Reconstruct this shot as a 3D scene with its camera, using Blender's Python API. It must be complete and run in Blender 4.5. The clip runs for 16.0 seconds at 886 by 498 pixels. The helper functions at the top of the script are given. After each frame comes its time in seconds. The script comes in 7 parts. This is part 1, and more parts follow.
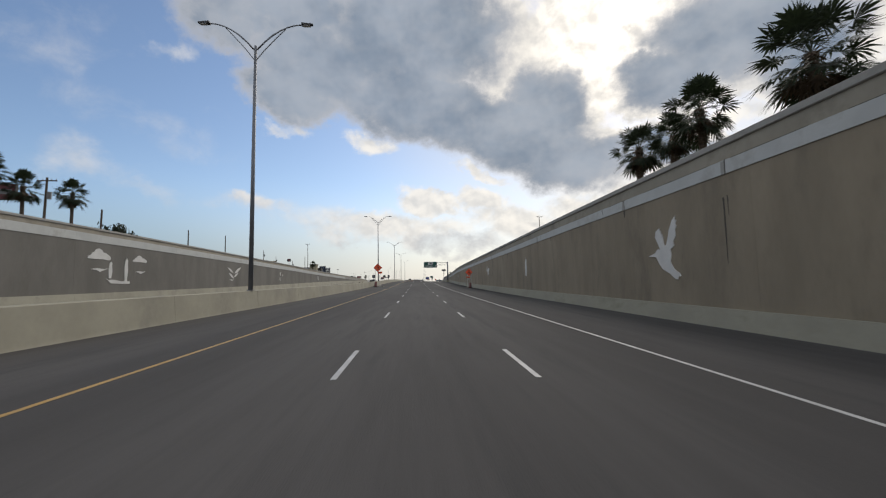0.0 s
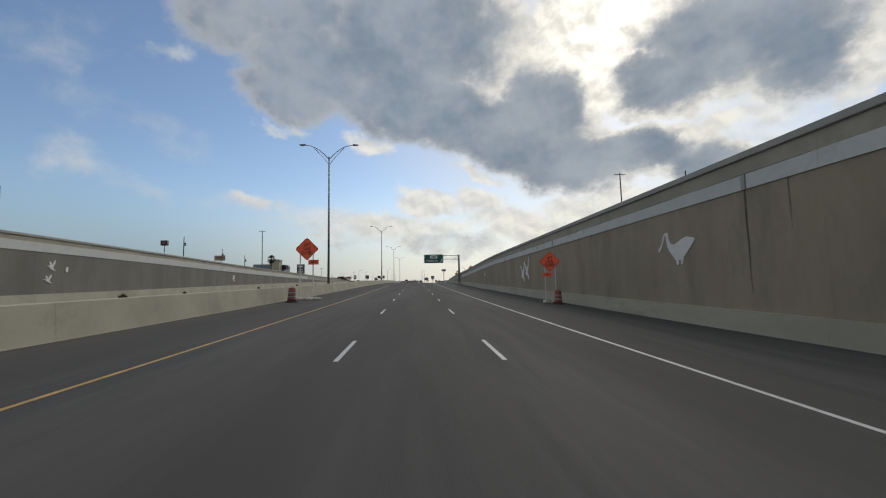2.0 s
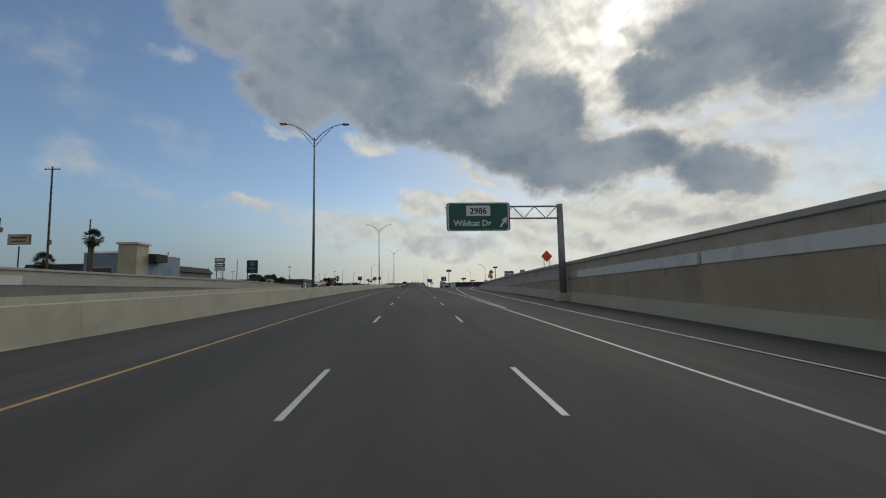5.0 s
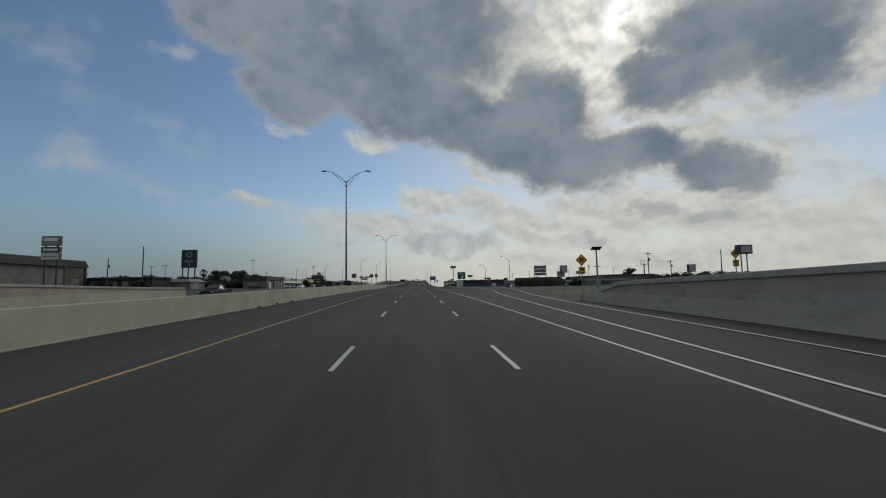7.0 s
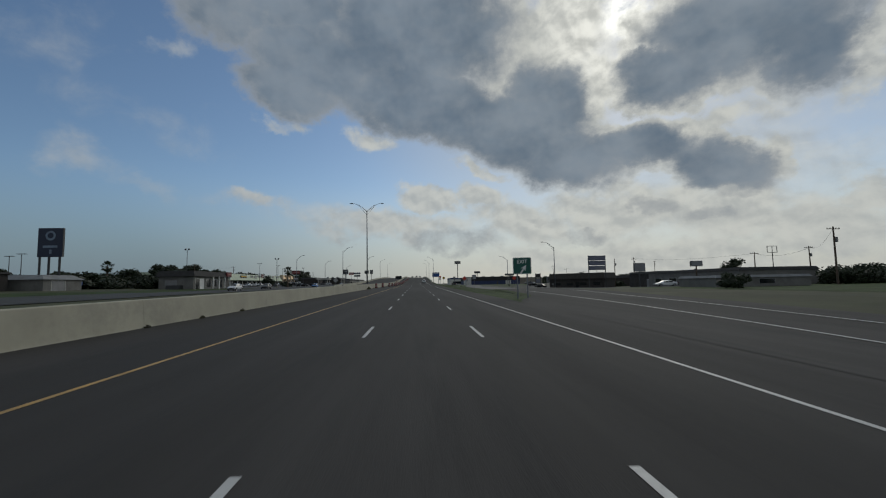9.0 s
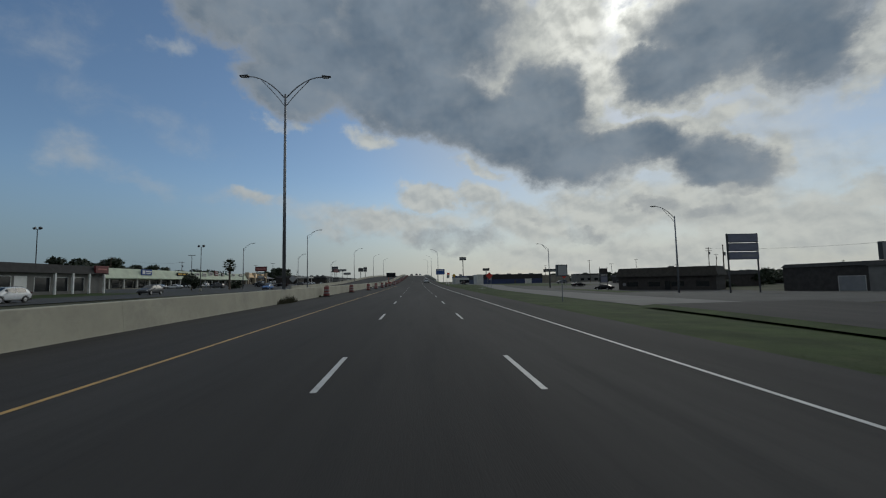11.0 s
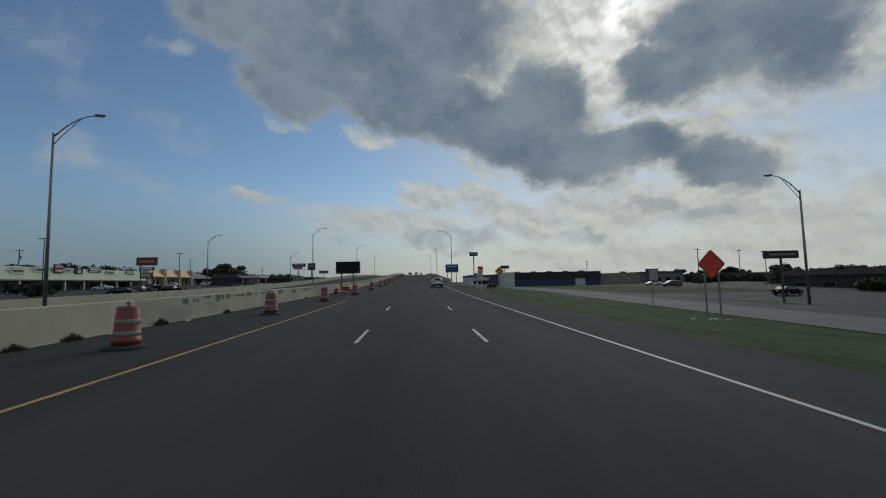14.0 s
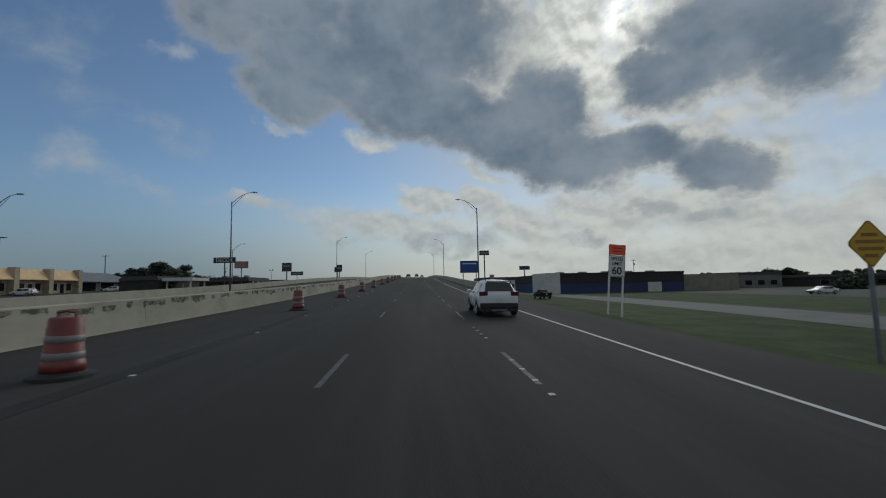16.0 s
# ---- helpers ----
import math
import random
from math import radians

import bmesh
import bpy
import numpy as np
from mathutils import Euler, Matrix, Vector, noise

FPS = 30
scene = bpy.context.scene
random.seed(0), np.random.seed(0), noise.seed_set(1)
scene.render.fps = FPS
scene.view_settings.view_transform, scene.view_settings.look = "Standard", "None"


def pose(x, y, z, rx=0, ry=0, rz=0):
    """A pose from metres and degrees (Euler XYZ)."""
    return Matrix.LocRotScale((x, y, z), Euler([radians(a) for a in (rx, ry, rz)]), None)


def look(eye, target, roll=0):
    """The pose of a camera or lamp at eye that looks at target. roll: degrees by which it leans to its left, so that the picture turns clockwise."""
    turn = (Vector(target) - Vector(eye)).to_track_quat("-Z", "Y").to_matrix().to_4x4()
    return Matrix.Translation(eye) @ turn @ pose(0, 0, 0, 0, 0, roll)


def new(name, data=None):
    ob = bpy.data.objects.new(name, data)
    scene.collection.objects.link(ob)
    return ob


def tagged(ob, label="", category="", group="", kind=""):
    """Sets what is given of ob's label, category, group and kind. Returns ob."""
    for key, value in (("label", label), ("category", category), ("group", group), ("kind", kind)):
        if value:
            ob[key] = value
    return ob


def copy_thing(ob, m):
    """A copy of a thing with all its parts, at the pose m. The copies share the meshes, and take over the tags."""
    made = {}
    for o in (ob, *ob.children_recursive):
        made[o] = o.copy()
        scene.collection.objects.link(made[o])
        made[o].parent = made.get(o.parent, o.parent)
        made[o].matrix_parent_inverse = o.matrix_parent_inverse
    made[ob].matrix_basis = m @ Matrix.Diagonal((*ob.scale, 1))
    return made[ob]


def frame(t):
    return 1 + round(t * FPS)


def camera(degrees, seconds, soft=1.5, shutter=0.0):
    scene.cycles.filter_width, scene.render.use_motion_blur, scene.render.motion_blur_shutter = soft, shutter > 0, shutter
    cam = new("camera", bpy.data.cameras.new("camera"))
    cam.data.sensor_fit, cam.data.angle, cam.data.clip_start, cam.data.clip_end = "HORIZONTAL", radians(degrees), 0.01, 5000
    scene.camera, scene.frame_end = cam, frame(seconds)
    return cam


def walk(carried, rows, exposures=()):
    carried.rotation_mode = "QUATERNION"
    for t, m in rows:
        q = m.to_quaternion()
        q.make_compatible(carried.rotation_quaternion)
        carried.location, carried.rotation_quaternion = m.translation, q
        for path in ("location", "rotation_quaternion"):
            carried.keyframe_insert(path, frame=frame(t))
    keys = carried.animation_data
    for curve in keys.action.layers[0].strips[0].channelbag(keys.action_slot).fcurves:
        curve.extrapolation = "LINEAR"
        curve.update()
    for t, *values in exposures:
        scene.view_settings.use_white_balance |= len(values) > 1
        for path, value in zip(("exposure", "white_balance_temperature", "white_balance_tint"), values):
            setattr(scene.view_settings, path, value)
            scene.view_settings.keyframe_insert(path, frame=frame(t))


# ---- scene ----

# ---------------------------------------------------------------- profile of the road
def piecewise(knots):
    """A smooth curve through (s, value) knots."""
    xs, vs = [k[0] for k in knots], [k[1] for k in knots]
    def slope(i):
        if i in (0, len(xs) - 1):
            return 0.0
        a = (vs[i] - vs[i - 1]) / (xs[i] - xs[i - 1])
        b = (vs[i + 1] - vs[i]) / (xs[i + 1] - xs[i])
        return 0.0 if a * b <= 0 else 2 * a * b / (a + b)
    ms = [slope(i) for i in range(len(xs))]
    def f(s):
        if s <= xs[0]:
            return vs[0]
        if s >= xs[-1]:
            return vs[-1]
        i = max(j for j in range(len(xs) - 1) if xs[j] <= s)
        h = xs[i + 1] - xs[i]
        u = (s - xs[i]) / h
        return ((2 * u**3 - 3 * u**2 + 1) * vs[i] + (u**3 - 2 * u**2 + u) * h * ms[i]
                + (3 * u**2 - 2 * u**3) * vs[i + 1] + (u**3 - u**2) * h * ms[i + 1])
    return f


road_z = piecewise([(-160, -8.2), (-60, -6.5), (0, -5.4), (60, -4.3), (100, -3.4), (150, -2.1), (207, -0.9), (262, -0.05),
                    (330, 0.5), (400, 0.95), (450, 1.5), (500, 2.6), (600, 6.0), (700, 8.3), (770, 9.0), (900, 7.5), (1100, 0.3)])
EYE_H = 1.77

# ---------------------------------------------------------------- camera
cam = camera(92.8, 16.0, soft=1.15, shutter=0.06)
# seconds, metres along the road, metres across, yaw, pitch above the road, roll
ROWS = [
    (0.0, 0.0, -0.14, -3.5, 4.05, 1.1), (0.5, 14.8, -0.10, -3.55, 4.05, 1.1), (1.0, 29.6, -0.03, -3.6, 4.05, 1.1),
    (1.5, 44.4, 0.03, -3.7, 4.05, 1.1), (2.0, 59.3, 0.08, -3.8, 4.05, 1.1), (2.5, 74.2, 0.12, -3.9, 4.05, 1.1),
    (3.0, 89.1, 0.15, -3.9, 4.05, 1.1), (3.5, 104.0, 0.15, -3.85, 4.05, 1.1), (4.0, 118.8, 0.14, -3.8, 4.05, 1.1),
    (4.5, 133.6, 0.12, -3.75, 4.05, 1.1), (5.0, 148.4, 0.10, -3.7, 4.05, 1.1), (5.5, 163.1, 0.08, -3.65, 4.05, 1.1),
    (6.0, 177.7, 0.06, -3.6, 4.05, 1.1), (6.5, 192.3, 0.05, -3.6, 4.05, 1.1), (7.0, 206.5, 0.04, -3.6, 4.05, 1.1),
    (7.5, 220.6, 0.03, -3.6, 4.05, 1.1), (8.0, 234.7, 0.02, -3.6, 4.05, 1.1), (8.5, 248.7, 0.01, -3.6, 4.05, 1.1),
    (9.0, 262.7, 0.0, -3.6, 4.05, 1.1), (9.5, 276.7, 0.0, -3.6, 4.05, 1.15), (10.0, 290.5, 0.0, -3.6, 4.05, 1.2),
    (10.5, 304.2, 0.0, -3.6, 4.05, 1.2), (11.0, 317.8, 0.0, -3.6, 4.05, 1.2), (11.5, 331.0, 0.0, -3.6, 4.05, 1.2),
    (12.0, 344.0, 0.02, -3.6, 4.05, 1.2), (12.5, 357.4, 0.04, -3.6, 4.05, 1.2), (13.0, 370.9, 0.05, -3.6, 4.05, 1.2),
    (13.5, 384.5, 0.06, -3.6, 4.05, 1.2), (14.0, 398.0, 0.07, -3.6, 4.05, 1.2), (14.5, 411.6, 0.07, -3.6, 4.05, 1.2),
    (15.0, 425.0, 0.05, -3.6, 4.05, 1.2), (15.5, 438.3, 0.03, -3.6, 4.05, 1.2), (16.0, 451.6, 0.0, -3.6, 4.05, 1.2),
]


def grade(s):
    """The road's slope in degrees, as a car of some length feels it."""
    return math.degrees(math.atan((road_z(s + 4) - road_z(s - 4)) / 8))


EXPOSURES = [(0.0, 0.50, 6650, 12), (2.5, 0.28, 6600, 8), (4.2, 0.12, 6550, 7), (6.5, -0.14, 6420, 7), (9.0, -0.28, 6240, 6), (12.0, -0.32, 6130, 5), (16.0, -0.32, 6080, 5)]
walk(cam, [(t, pose(x, s, road_z(s) + EYE_H, 90 + pitch + grade(s), roll, yaw)) for t, s, x, yaw, pitch, roll in ROWS], EXPOSURES)

# ---------------------------------------------------------------- surface heights
def surf(x, s):
    """Pavement height: a crown at the median, two per cent of fall to either side, and a steeper shoulder in the cutting."""
    if x < -10.4:
        return road_z(s) + 0.208 + 0.02 * (x + 10.4)
    steep = 0.043 * max(0.0, x - 5.8) * max(0.0, min(1.0, (205 - s) / 60))
    return road_z(s) - 0.02 * x - steep


wall_x = piecewise([(-160, 13.4), (140, 13.41), (160, 13.7), (176, 14.05), (207, 14.15), (246, 14.6)])          # face of the right-hand wall
top_right = piecewise([(-160, 2.56), (10, 2.58), (40, 2.68), (125, 2.70), (141, 2.5), (151, 2.32), (162, 2.2), (204, 1.65), (228, 1.15), (236, 0.98), (242, 0.1)])
top_left = piecewise([(-160, 2.6), (33, 2.65), (100, 2.4), (145, 2.05), (192, 1.92), (226, 1.85), (265, 1.4)])
side_level = piecewise([(200, -0.6), (242, -0.66), (262, -0.55), (285, -0.3), (310, -0.05), (340, 0.15), (400, 0.3), (450, 0.35), (1200, 0.3)])
LEFT_WALL, LEFT_END, RIGHT_END, PARAPET_START = -31.0, 265.5, 242.0, 506.0


def ease(v):
    v = max(0.0, min(1.0, v))
    return v * v * (3 - 2 * v)


def dip(x, s):
    """How far the ground round the brown building lies below the frontage road."""
    return 1.1 * max(0.0, min(1.0, (x - 30) / 14)) * ease((s - 340) / 60) * (1 - ease((s - 430) / 60))


def land(x, s):
    """Level of the land beside the freeway."""
    if s <= RIGHT_END:
        z = 0.3
    else:
        near = max(0.0, min(1.0, (30 - x) / 12, (x + 55) / 14)) if s < 340 else 1.0
        z = 0.3 + (side_level(s) - 0.3) * near
    if x < -31.2:
        z += 0.55 * min(1.0, (-x - 31.2) / 6)
    if x < -38:
        rise = 0.025 * min(-x - 38, 55)
        z += rise * (1 + max(0.0, min(1.0, (s - 470) / 100)) * 1.15)
    return z - dip(x, s)


# ---------------------------------------------------------------- world, sun
SUN_AZ, SUN_EL = 28.0, 30.0
world = bpy.data.worlds.new("world")
scene.world = world
world.use_nodes = True
wn, wl = world.node_tree.nodes, world.node_tree.links
wn.clear()


def math_node(op, a, b=None, c=None, tree=None, clamp=False):
    nodes, links = (tree.nodes, tree.links) if tree else (wn, wl)
    n = nodes.new("ShaderNodeMath")
    n.operation, n.use_clamp = op, clamp
    for i, v in enumerate((a, b, c)):
        if v is None:
            continue
        if isinstance(v, (int, float)):
            n.inputs[i].default_value = v
        else:
            links.new(v, n.inputs[i])
    return n.outputs[0]


def smooth(v, lo, hi, out_lo=0.0, out_hi=1.0):
    n = wn.new("ShaderNodeMapRange")
    n.interpolation_type = "SMOOTHSTEP"
    wl.new(v, n.inputs["Value"])
    for key, val in (("From Min", lo), ("From Max", hi), ("To Min", out_lo), ("To Max", out_hi)):
        n.inputs[key].default_value = val
    return n.outputs["Result"]


def mix_colour(f, a, b):
    n = wn.new("ShaderNodeMix")
    n.data_type = "RGBA"
    for sock, v in ((n.inputs[0], f), (n.inputs[6], a), (n.inputs[7], b)):
        if isinstance(v, (int, float)):
            sock.default_value = v
        elif isinstance(v, tuple):
            sock.default_value = (*v, 1.0)
        else:
            wl.new(v, sock)
    return n.outputs[2]


def cloud_noise(v, scale, detail, rough, distortion=0.0):
    n = wn.new("ShaderNodeTexNoise")
    wl.new(v, n.inputs["Vector"])
    n.inputs["Scale"].default_value, n.inputs["Detail"].default_value = scale, detail
    n.inputs["Roughness"].default_value, n.inputs["Distortion"].default_value = rough, distortion
    return n


coord = wn.new("ShaderNodeTexCoord").outputs["Generated"]
sep = wn.new("ShaderNodeSeparateXYZ")
wl.new(coord, sep.inputs[0])
azimuth = math_node("MULTIPLY", math_node("ARCTAN2", sep.outputs[0], sep.outputs[1]), 57.2958)
elevation = math_node("MULTIPLY", math_node("ARCSINE", sep.outputs[2]), 57.2958)
flat = wn.new("ShaderNodeCombineXYZ")
wl.new(azimuth, flat.inputs[0]), wl.new(elevation, flat.inputs[1])
stretched = wn.new("ShaderNodeMapping")
stretched.inputs["Scale"].default_value = (1.0, 1.25, 1.0)
wl.new(flat.outputs[0], stretched.inputs["Vector"])
warp_noise = cloud_noise(stretched.outputs[0], 0.12, 6.0, 0.6)
warp = wn.new("ShaderNodeVectorMath")
warp.operation = "MULTIPLY_ADD"
wl.new(warp_noise.outputs["Color"], warp.inputs[0])
warp.inputs[1].default_value = (10.0, 7.5, 0.0)
off = wn.new("ShaderNodeVectorMath")
off.operation = "ADD"
wl.new(flat.outputs[0], off.inputs[0])
off.inputs[1].default_value = (-5.0, -3.75, 0.0)
wl.new(off.outputs[0], warp.inputs[2])
fluff = cloud_noise(stretched.outputs[0], 0.22, 7.0, 0.6, 0.3).outputs["Fac"]
billow = cloud_noise(stretched.outputs[0], 0.5, 6.0, 0.65, 0.2).outputs["Fac"]
broad = cloud_noise(stretched.outputs[0], 0.05, 5.0, 0.6).outputs["Fac"]


def blobs(rows, core=0.25):
    """The fullest of several soft cloud masses: azimuth, elevation, half width, half height, tilt, weight."""
    best = None
    for az, el, w, h, tilt, weight in rows:
        m = wn.new("ShaderNodeMapping")
        m.vector_type = "TEXTURE"
        m.inputs["Location"].default_value = (az, el, 0)
        m.inputs["Rotation"].default_value = (0, 0, radians(tilt))
        m.inputs["Scale"].default_value = (w, h, 1)
        wl.new(warp.outputs[0], m.inputs["Vector"])
        length = wn.new("ShaderNodeVectorMath")
        length.operation = "LENGTH"
        wl.new(m.outputs[0], length.inputs[0])
        v = smooth(length.outputs["Value"], core, 1.45, weight, 0.0)
        best = v if best is None else math_node("MAXIMUM", best, v)
    return best


DARK = [(-24.3, 31.8, 7.1, 3.8, 12, 0.85), (-13.2, 28.1, 10.7, 5.5, -4, 1), (-0.1, 31.4, 15.6, 8.0, 1, 1), (-16.1, 24.6, 7.6, 3.2, -6, 1),
        (-16.2, 33.9, 8.7, 3.3, 8, 1), (0.6, 23.9, 15.3, 4.5, -10, 1), (11.9, 20.7, 13.7, 4.9, -16, 1), (18.1, 23.0, 6.0, 5.4, -6, 1),
        (21.1, 15.5, 8.6, 3.9, -13, 1), (28.6, 16.0, 7.1, 2.8, 0, 1), (37.5, 13.3, 7.4, 3.0, -23, 0.92), (40.6, 26.5, 10.6, 6.0, -11, 1),
        (33.5, 23.6, 7.1, 3.7, 1, 1), (45.6, 22.4, 5.2, 4.3, -10, 1), (-6.4, 40.1, 26.8, 5.1, 3, 1), (41.7, 32.9, 10.9, 3.3, -20, 1)]
SCRAPS = [(35.9, 7.1, 3.3, 1.2, -6, 0.52), (30.1, 8.4, 3.1, 1.1, -10, 0.45), (22.7, 5.5, 3.4, 0.9, -7, 0.47), (4.9, 5.6, 8.4, 1.7, -1, 0.52),
          (38.6, 9.9, 2.9, 1.1, -8, 0.5), (17.1, 8.2, 3.3, 0.7, -7, 0.36), (-7.3, 5.7, 5.2, 0.8, 0, 0.32)]
LIGHT = [(21.2, 31.4, 8.1, 5.0, -9, 1), (24.4, 24.4, 2.3, 4.5, -9, 1), (11.7, 25.9, 3.1, 1.5, -4, 0.7), (34.4, 18.0, 10.6, 1.3, -4, 0.95),
         (43.3, 12.7, 1.6, 3.5, 20, 0.95), (50.8, 21.8, 2.4, 6.7, -22, 0.9), (-17.4, 21.0, 4.4, 1.3, -1, 0.7), (-6.1, 19.5, 4.2, 1.9, -11, 0.8),
         (9.4, 15.3, 5.8, 1.0, -22, 0.8), (22.3, 37.1, 8.2, 3.1, -10, 1), (36.6, 16.8, 6.4, 0.8, -24, 0.8)]
LOW_LIGHT = [(1.6, 11.5, 5.0, 2.1, -5, 1), (9.0, 11.8, 4.2, 2.3, -6, 1), (-2.7, 7.8, 12.8, 2.7, 0, 0.85), (14.2, 8.1, 9.7, 3.7, -13, 0.9),
             (25.6, 8.2, 10.6, 4.3, -4, 0.9), (37.1, 7.8, 9.3, 4.8, -6, 0.9), (46.0, 4.7, 6.4, 4.3, -6, 0.9), (49.2, 8.4, 2.3, 2.7, -10, 0.95),
             (29.8, 2.3, 25.3, 3.1, -2, 0.85), (-19.3, 10.6, 5.2, 1.4, -10, 0.62)]
WISP = [(-37.2, 13.8, 5.4, 2.9, -16, 0.72), (-32.3, 11.6, 5.6, 1.7, -10, 0.5), (-40.8, 24.7, 9.7, 5.4, 19, 0.34), (-30.1, 26.8, 3.3, 1.3, 6, 0.6),
        (-10.9, 8.8, 10.8, 2.2, -3, 0.72), (-20.6, 10.5, 7.1, 1.7, -7, 0.62), (39.0, 12.3, 17.6, 10.4, -9, 0.75), (20.9, 26.9, 12.4, 8.2, -8, 1.1),
        (-32.0, 18.9, 15.4, 3.7, -15, 0.34)]
around = math_node("MAXIMUM", smooth(math_node("ABSOLUTE", azimuth), 56, 72), smooth(elevation, 38, 48))
cover = math_node("MULTIPLY", around, smooth(broad, 0.40, 0.60))
frill = math_node("MULTIPLY_ADD", fluff, 1.0, -0.5)
fine_frill = math_node("MULTIPLY_ADD", billow, 0.45, -0.225)
frills = math_node("ADD", frill, fine_frill)
dark_mass = math_node("MAXIMUM", blobs(DARK + SCRAPS, 0.4), math_node("MULTIPLY", cover, 0.75))
dark = math_node("ADD", dark_mass, math_node("MULTIPLY", frills, 0.62))
light = math_node("ADD", math_node("MAXIMUM", blobs(LIGHT + LOW_LIGHT), math_node("MULTIPLY", around, smooth(broad, 0.33, 0.5))), frills)
wisp = math_node("ADD", blobs(WISP, 0.0), math_node("MULTIPLY", frill, 0.9))

sky = wn.new("ShaderNodeTexSky")
sky.sky_type, sky.sun_disc = "NISHITA", False
sky.sun_elevation, sky.sun_rotation = radians(SUN_EL), radians(SUN_AZ)
sky.air_density, sky.dust_density, sky.ozone_density = 1.0, 0.5, 2.4
sky_level = wn.new("ShaderNodeVectorMath")
sky_level.operation = "SCALE"
wl.new(sky.outputs[0], sky_level.inputs[0])
sky_level.inputs["Scale"].default_value = 0.094
sun_way = Vector((math.sin(radians(SUN_AZ)) * math.cos(radians(SUN_EL)), math.cos(radians(SUN_AZ)) * math.cos(radians(SUN_EL)), math.sin(radians(SUN_EL))))
dot = wn.new("ShaderNodeVectorMath")
dot.operation = "DOT_PRODUCT"
wl.new(coord, dot.inputs[0])
dot.inputs[1].default_value = sun_way
near_sun = smooth(dot.outputs["Value"], 0.982, 0.9994)
halo = smooth(dot.outputs["Value"], 0.45, 0.995)
# cloud edges that face up, towards the hidden sun, catch the light
lower = wn.new("ShaderNodeVectorMath")
lower.operation = "ADD"
wl.new(stretched.outputs[0], lower.inputs[0])
lower.inputs[1].default_value = (0.4, 0.9, 0.0)
puff = cloud_noise(stretched.outputs[0], 0.30, 5.0, 0.52, 0.2).outputs["Fac"]
above = cloud_noise(lower.outputs[0], 0.30, 5.0, 0.52, 0.2).outputs["Fac"]
lit = smooth(math_node("SUBTRACT", puff, above), -0.24, 0.20)
shade_white = mix_colour(halo, (0.41, 0.435, 0.46), (0.50, 0.50, 0.48))
white = mix_colour(near_sun, mix_colour(halo, (0.49, 0.50, 0.51), (0.71, 0.69, 0.63)), (1.08, 1.03, 0.93))
white = mix_colour(lit, mix_colour(near_sun, shade_white, (0.64, 0.62, 0.57)), white)
soft_shade = cloud_noise(stretched.outputs[0], 0.085, 4.0, 0.55).outputs["Fac"]
grey = mix_colour(smooth(soft_shade, 0.34, 0.66), (0.139, 0.184, 0.242), (0.255, 0.297, 0.350))
grey = mix_colour(smooth(dark, 0.35, 1.0), (0.36, 0.37, 0.385), grey)
grey = mix_colour(math_node("MULTIPLY", lit, 0.14), grey, (0.36, 0.36, 0.37))
haze = smooth(elevation, -1.0, 14.0, 0.9, 0.0)
horizon = mix_colour(halo, (0.175, 0.230, 0.285), (0.70, 0.67, 0.60))
air = mix_colour(haze, sky_level.outputs[0], horizon)
air = mix_colour(math_node("MULTIPLY", smooth(dot.outputs["Value"], 0.80, 0.98), 0.5), air, (0.46, 0.47, 0.47))
out = mix_colour(math_node("MULTIPLY", smooth(wisp, 0.15, 0.95), 0.75), air, white)
out = mix_colour(math_node("MULTIPLY", smooth(light, 0.22, 0.85), 0.93), out, white)
# the brightest gap, where the sun itself is nearly bare
gap_az, gap_el = radians(28.9), radians(30.7)
bare = wn.new("ShaderNodeVectorMath")
bare.operation = "DOT_PRODUCT"
wl.new(coord, bare.inputs[0])
bare.inputs[1].default_value = (math.sin(gap_az) * math.cos(gap_el), math.cos(gap_az) * math.cos(gap_el), math.sin(gap_el))
glare = math_node("MULTIPLY", smooth(bare.outputs["Value"], 0.9982, 0.99985), smooth(fluff, 0.30, 0.62))
out = mix_colour(glare, out, (1.7, 1.62, 1.48))
# thin borders of the dark clouds let the sun through
rim = math_node("MULTIPLY", smooth(dark, 0.10, 0.34), smooth(dot.outputs["Value"], 0.90, 0.985))
out = mix_colour(math_node("MULTIPLY", rim, 0.95), out, white)
out = mix_colour(math_node("MULTIPLY", smooth(dark, 0.20, 0.74), 0.96), out, grey)
out = mix_colour(math_node("MULTIPLY", haze, 0.34), out, horizon)
background = wn.new("ShaderNodeBackground")
wl.new(out, background.inputs["Color"])
background.inputs["Strength"].default_value = 1.0
wl.new(background.outputs[0], wn.new("ShaderNodeOutputWorld").inputs["Surface"])
world.cycles.sampling_method = "MANUAL"
world.cycles.sample_map_resolution = 512

sun = new("sun", bpy.data.lights.new("sun", "SUN"))
sun.data.energy, sun.data.angle, sun.data.color = 0.9, radians(34), (1.0, 0.93, 0.82)
sun.matrix_world = look(sun_way * 100, (0, 0, 0))
tagged(sun, "hazy sun behind thick cloud edges", "sun", kind="structure")


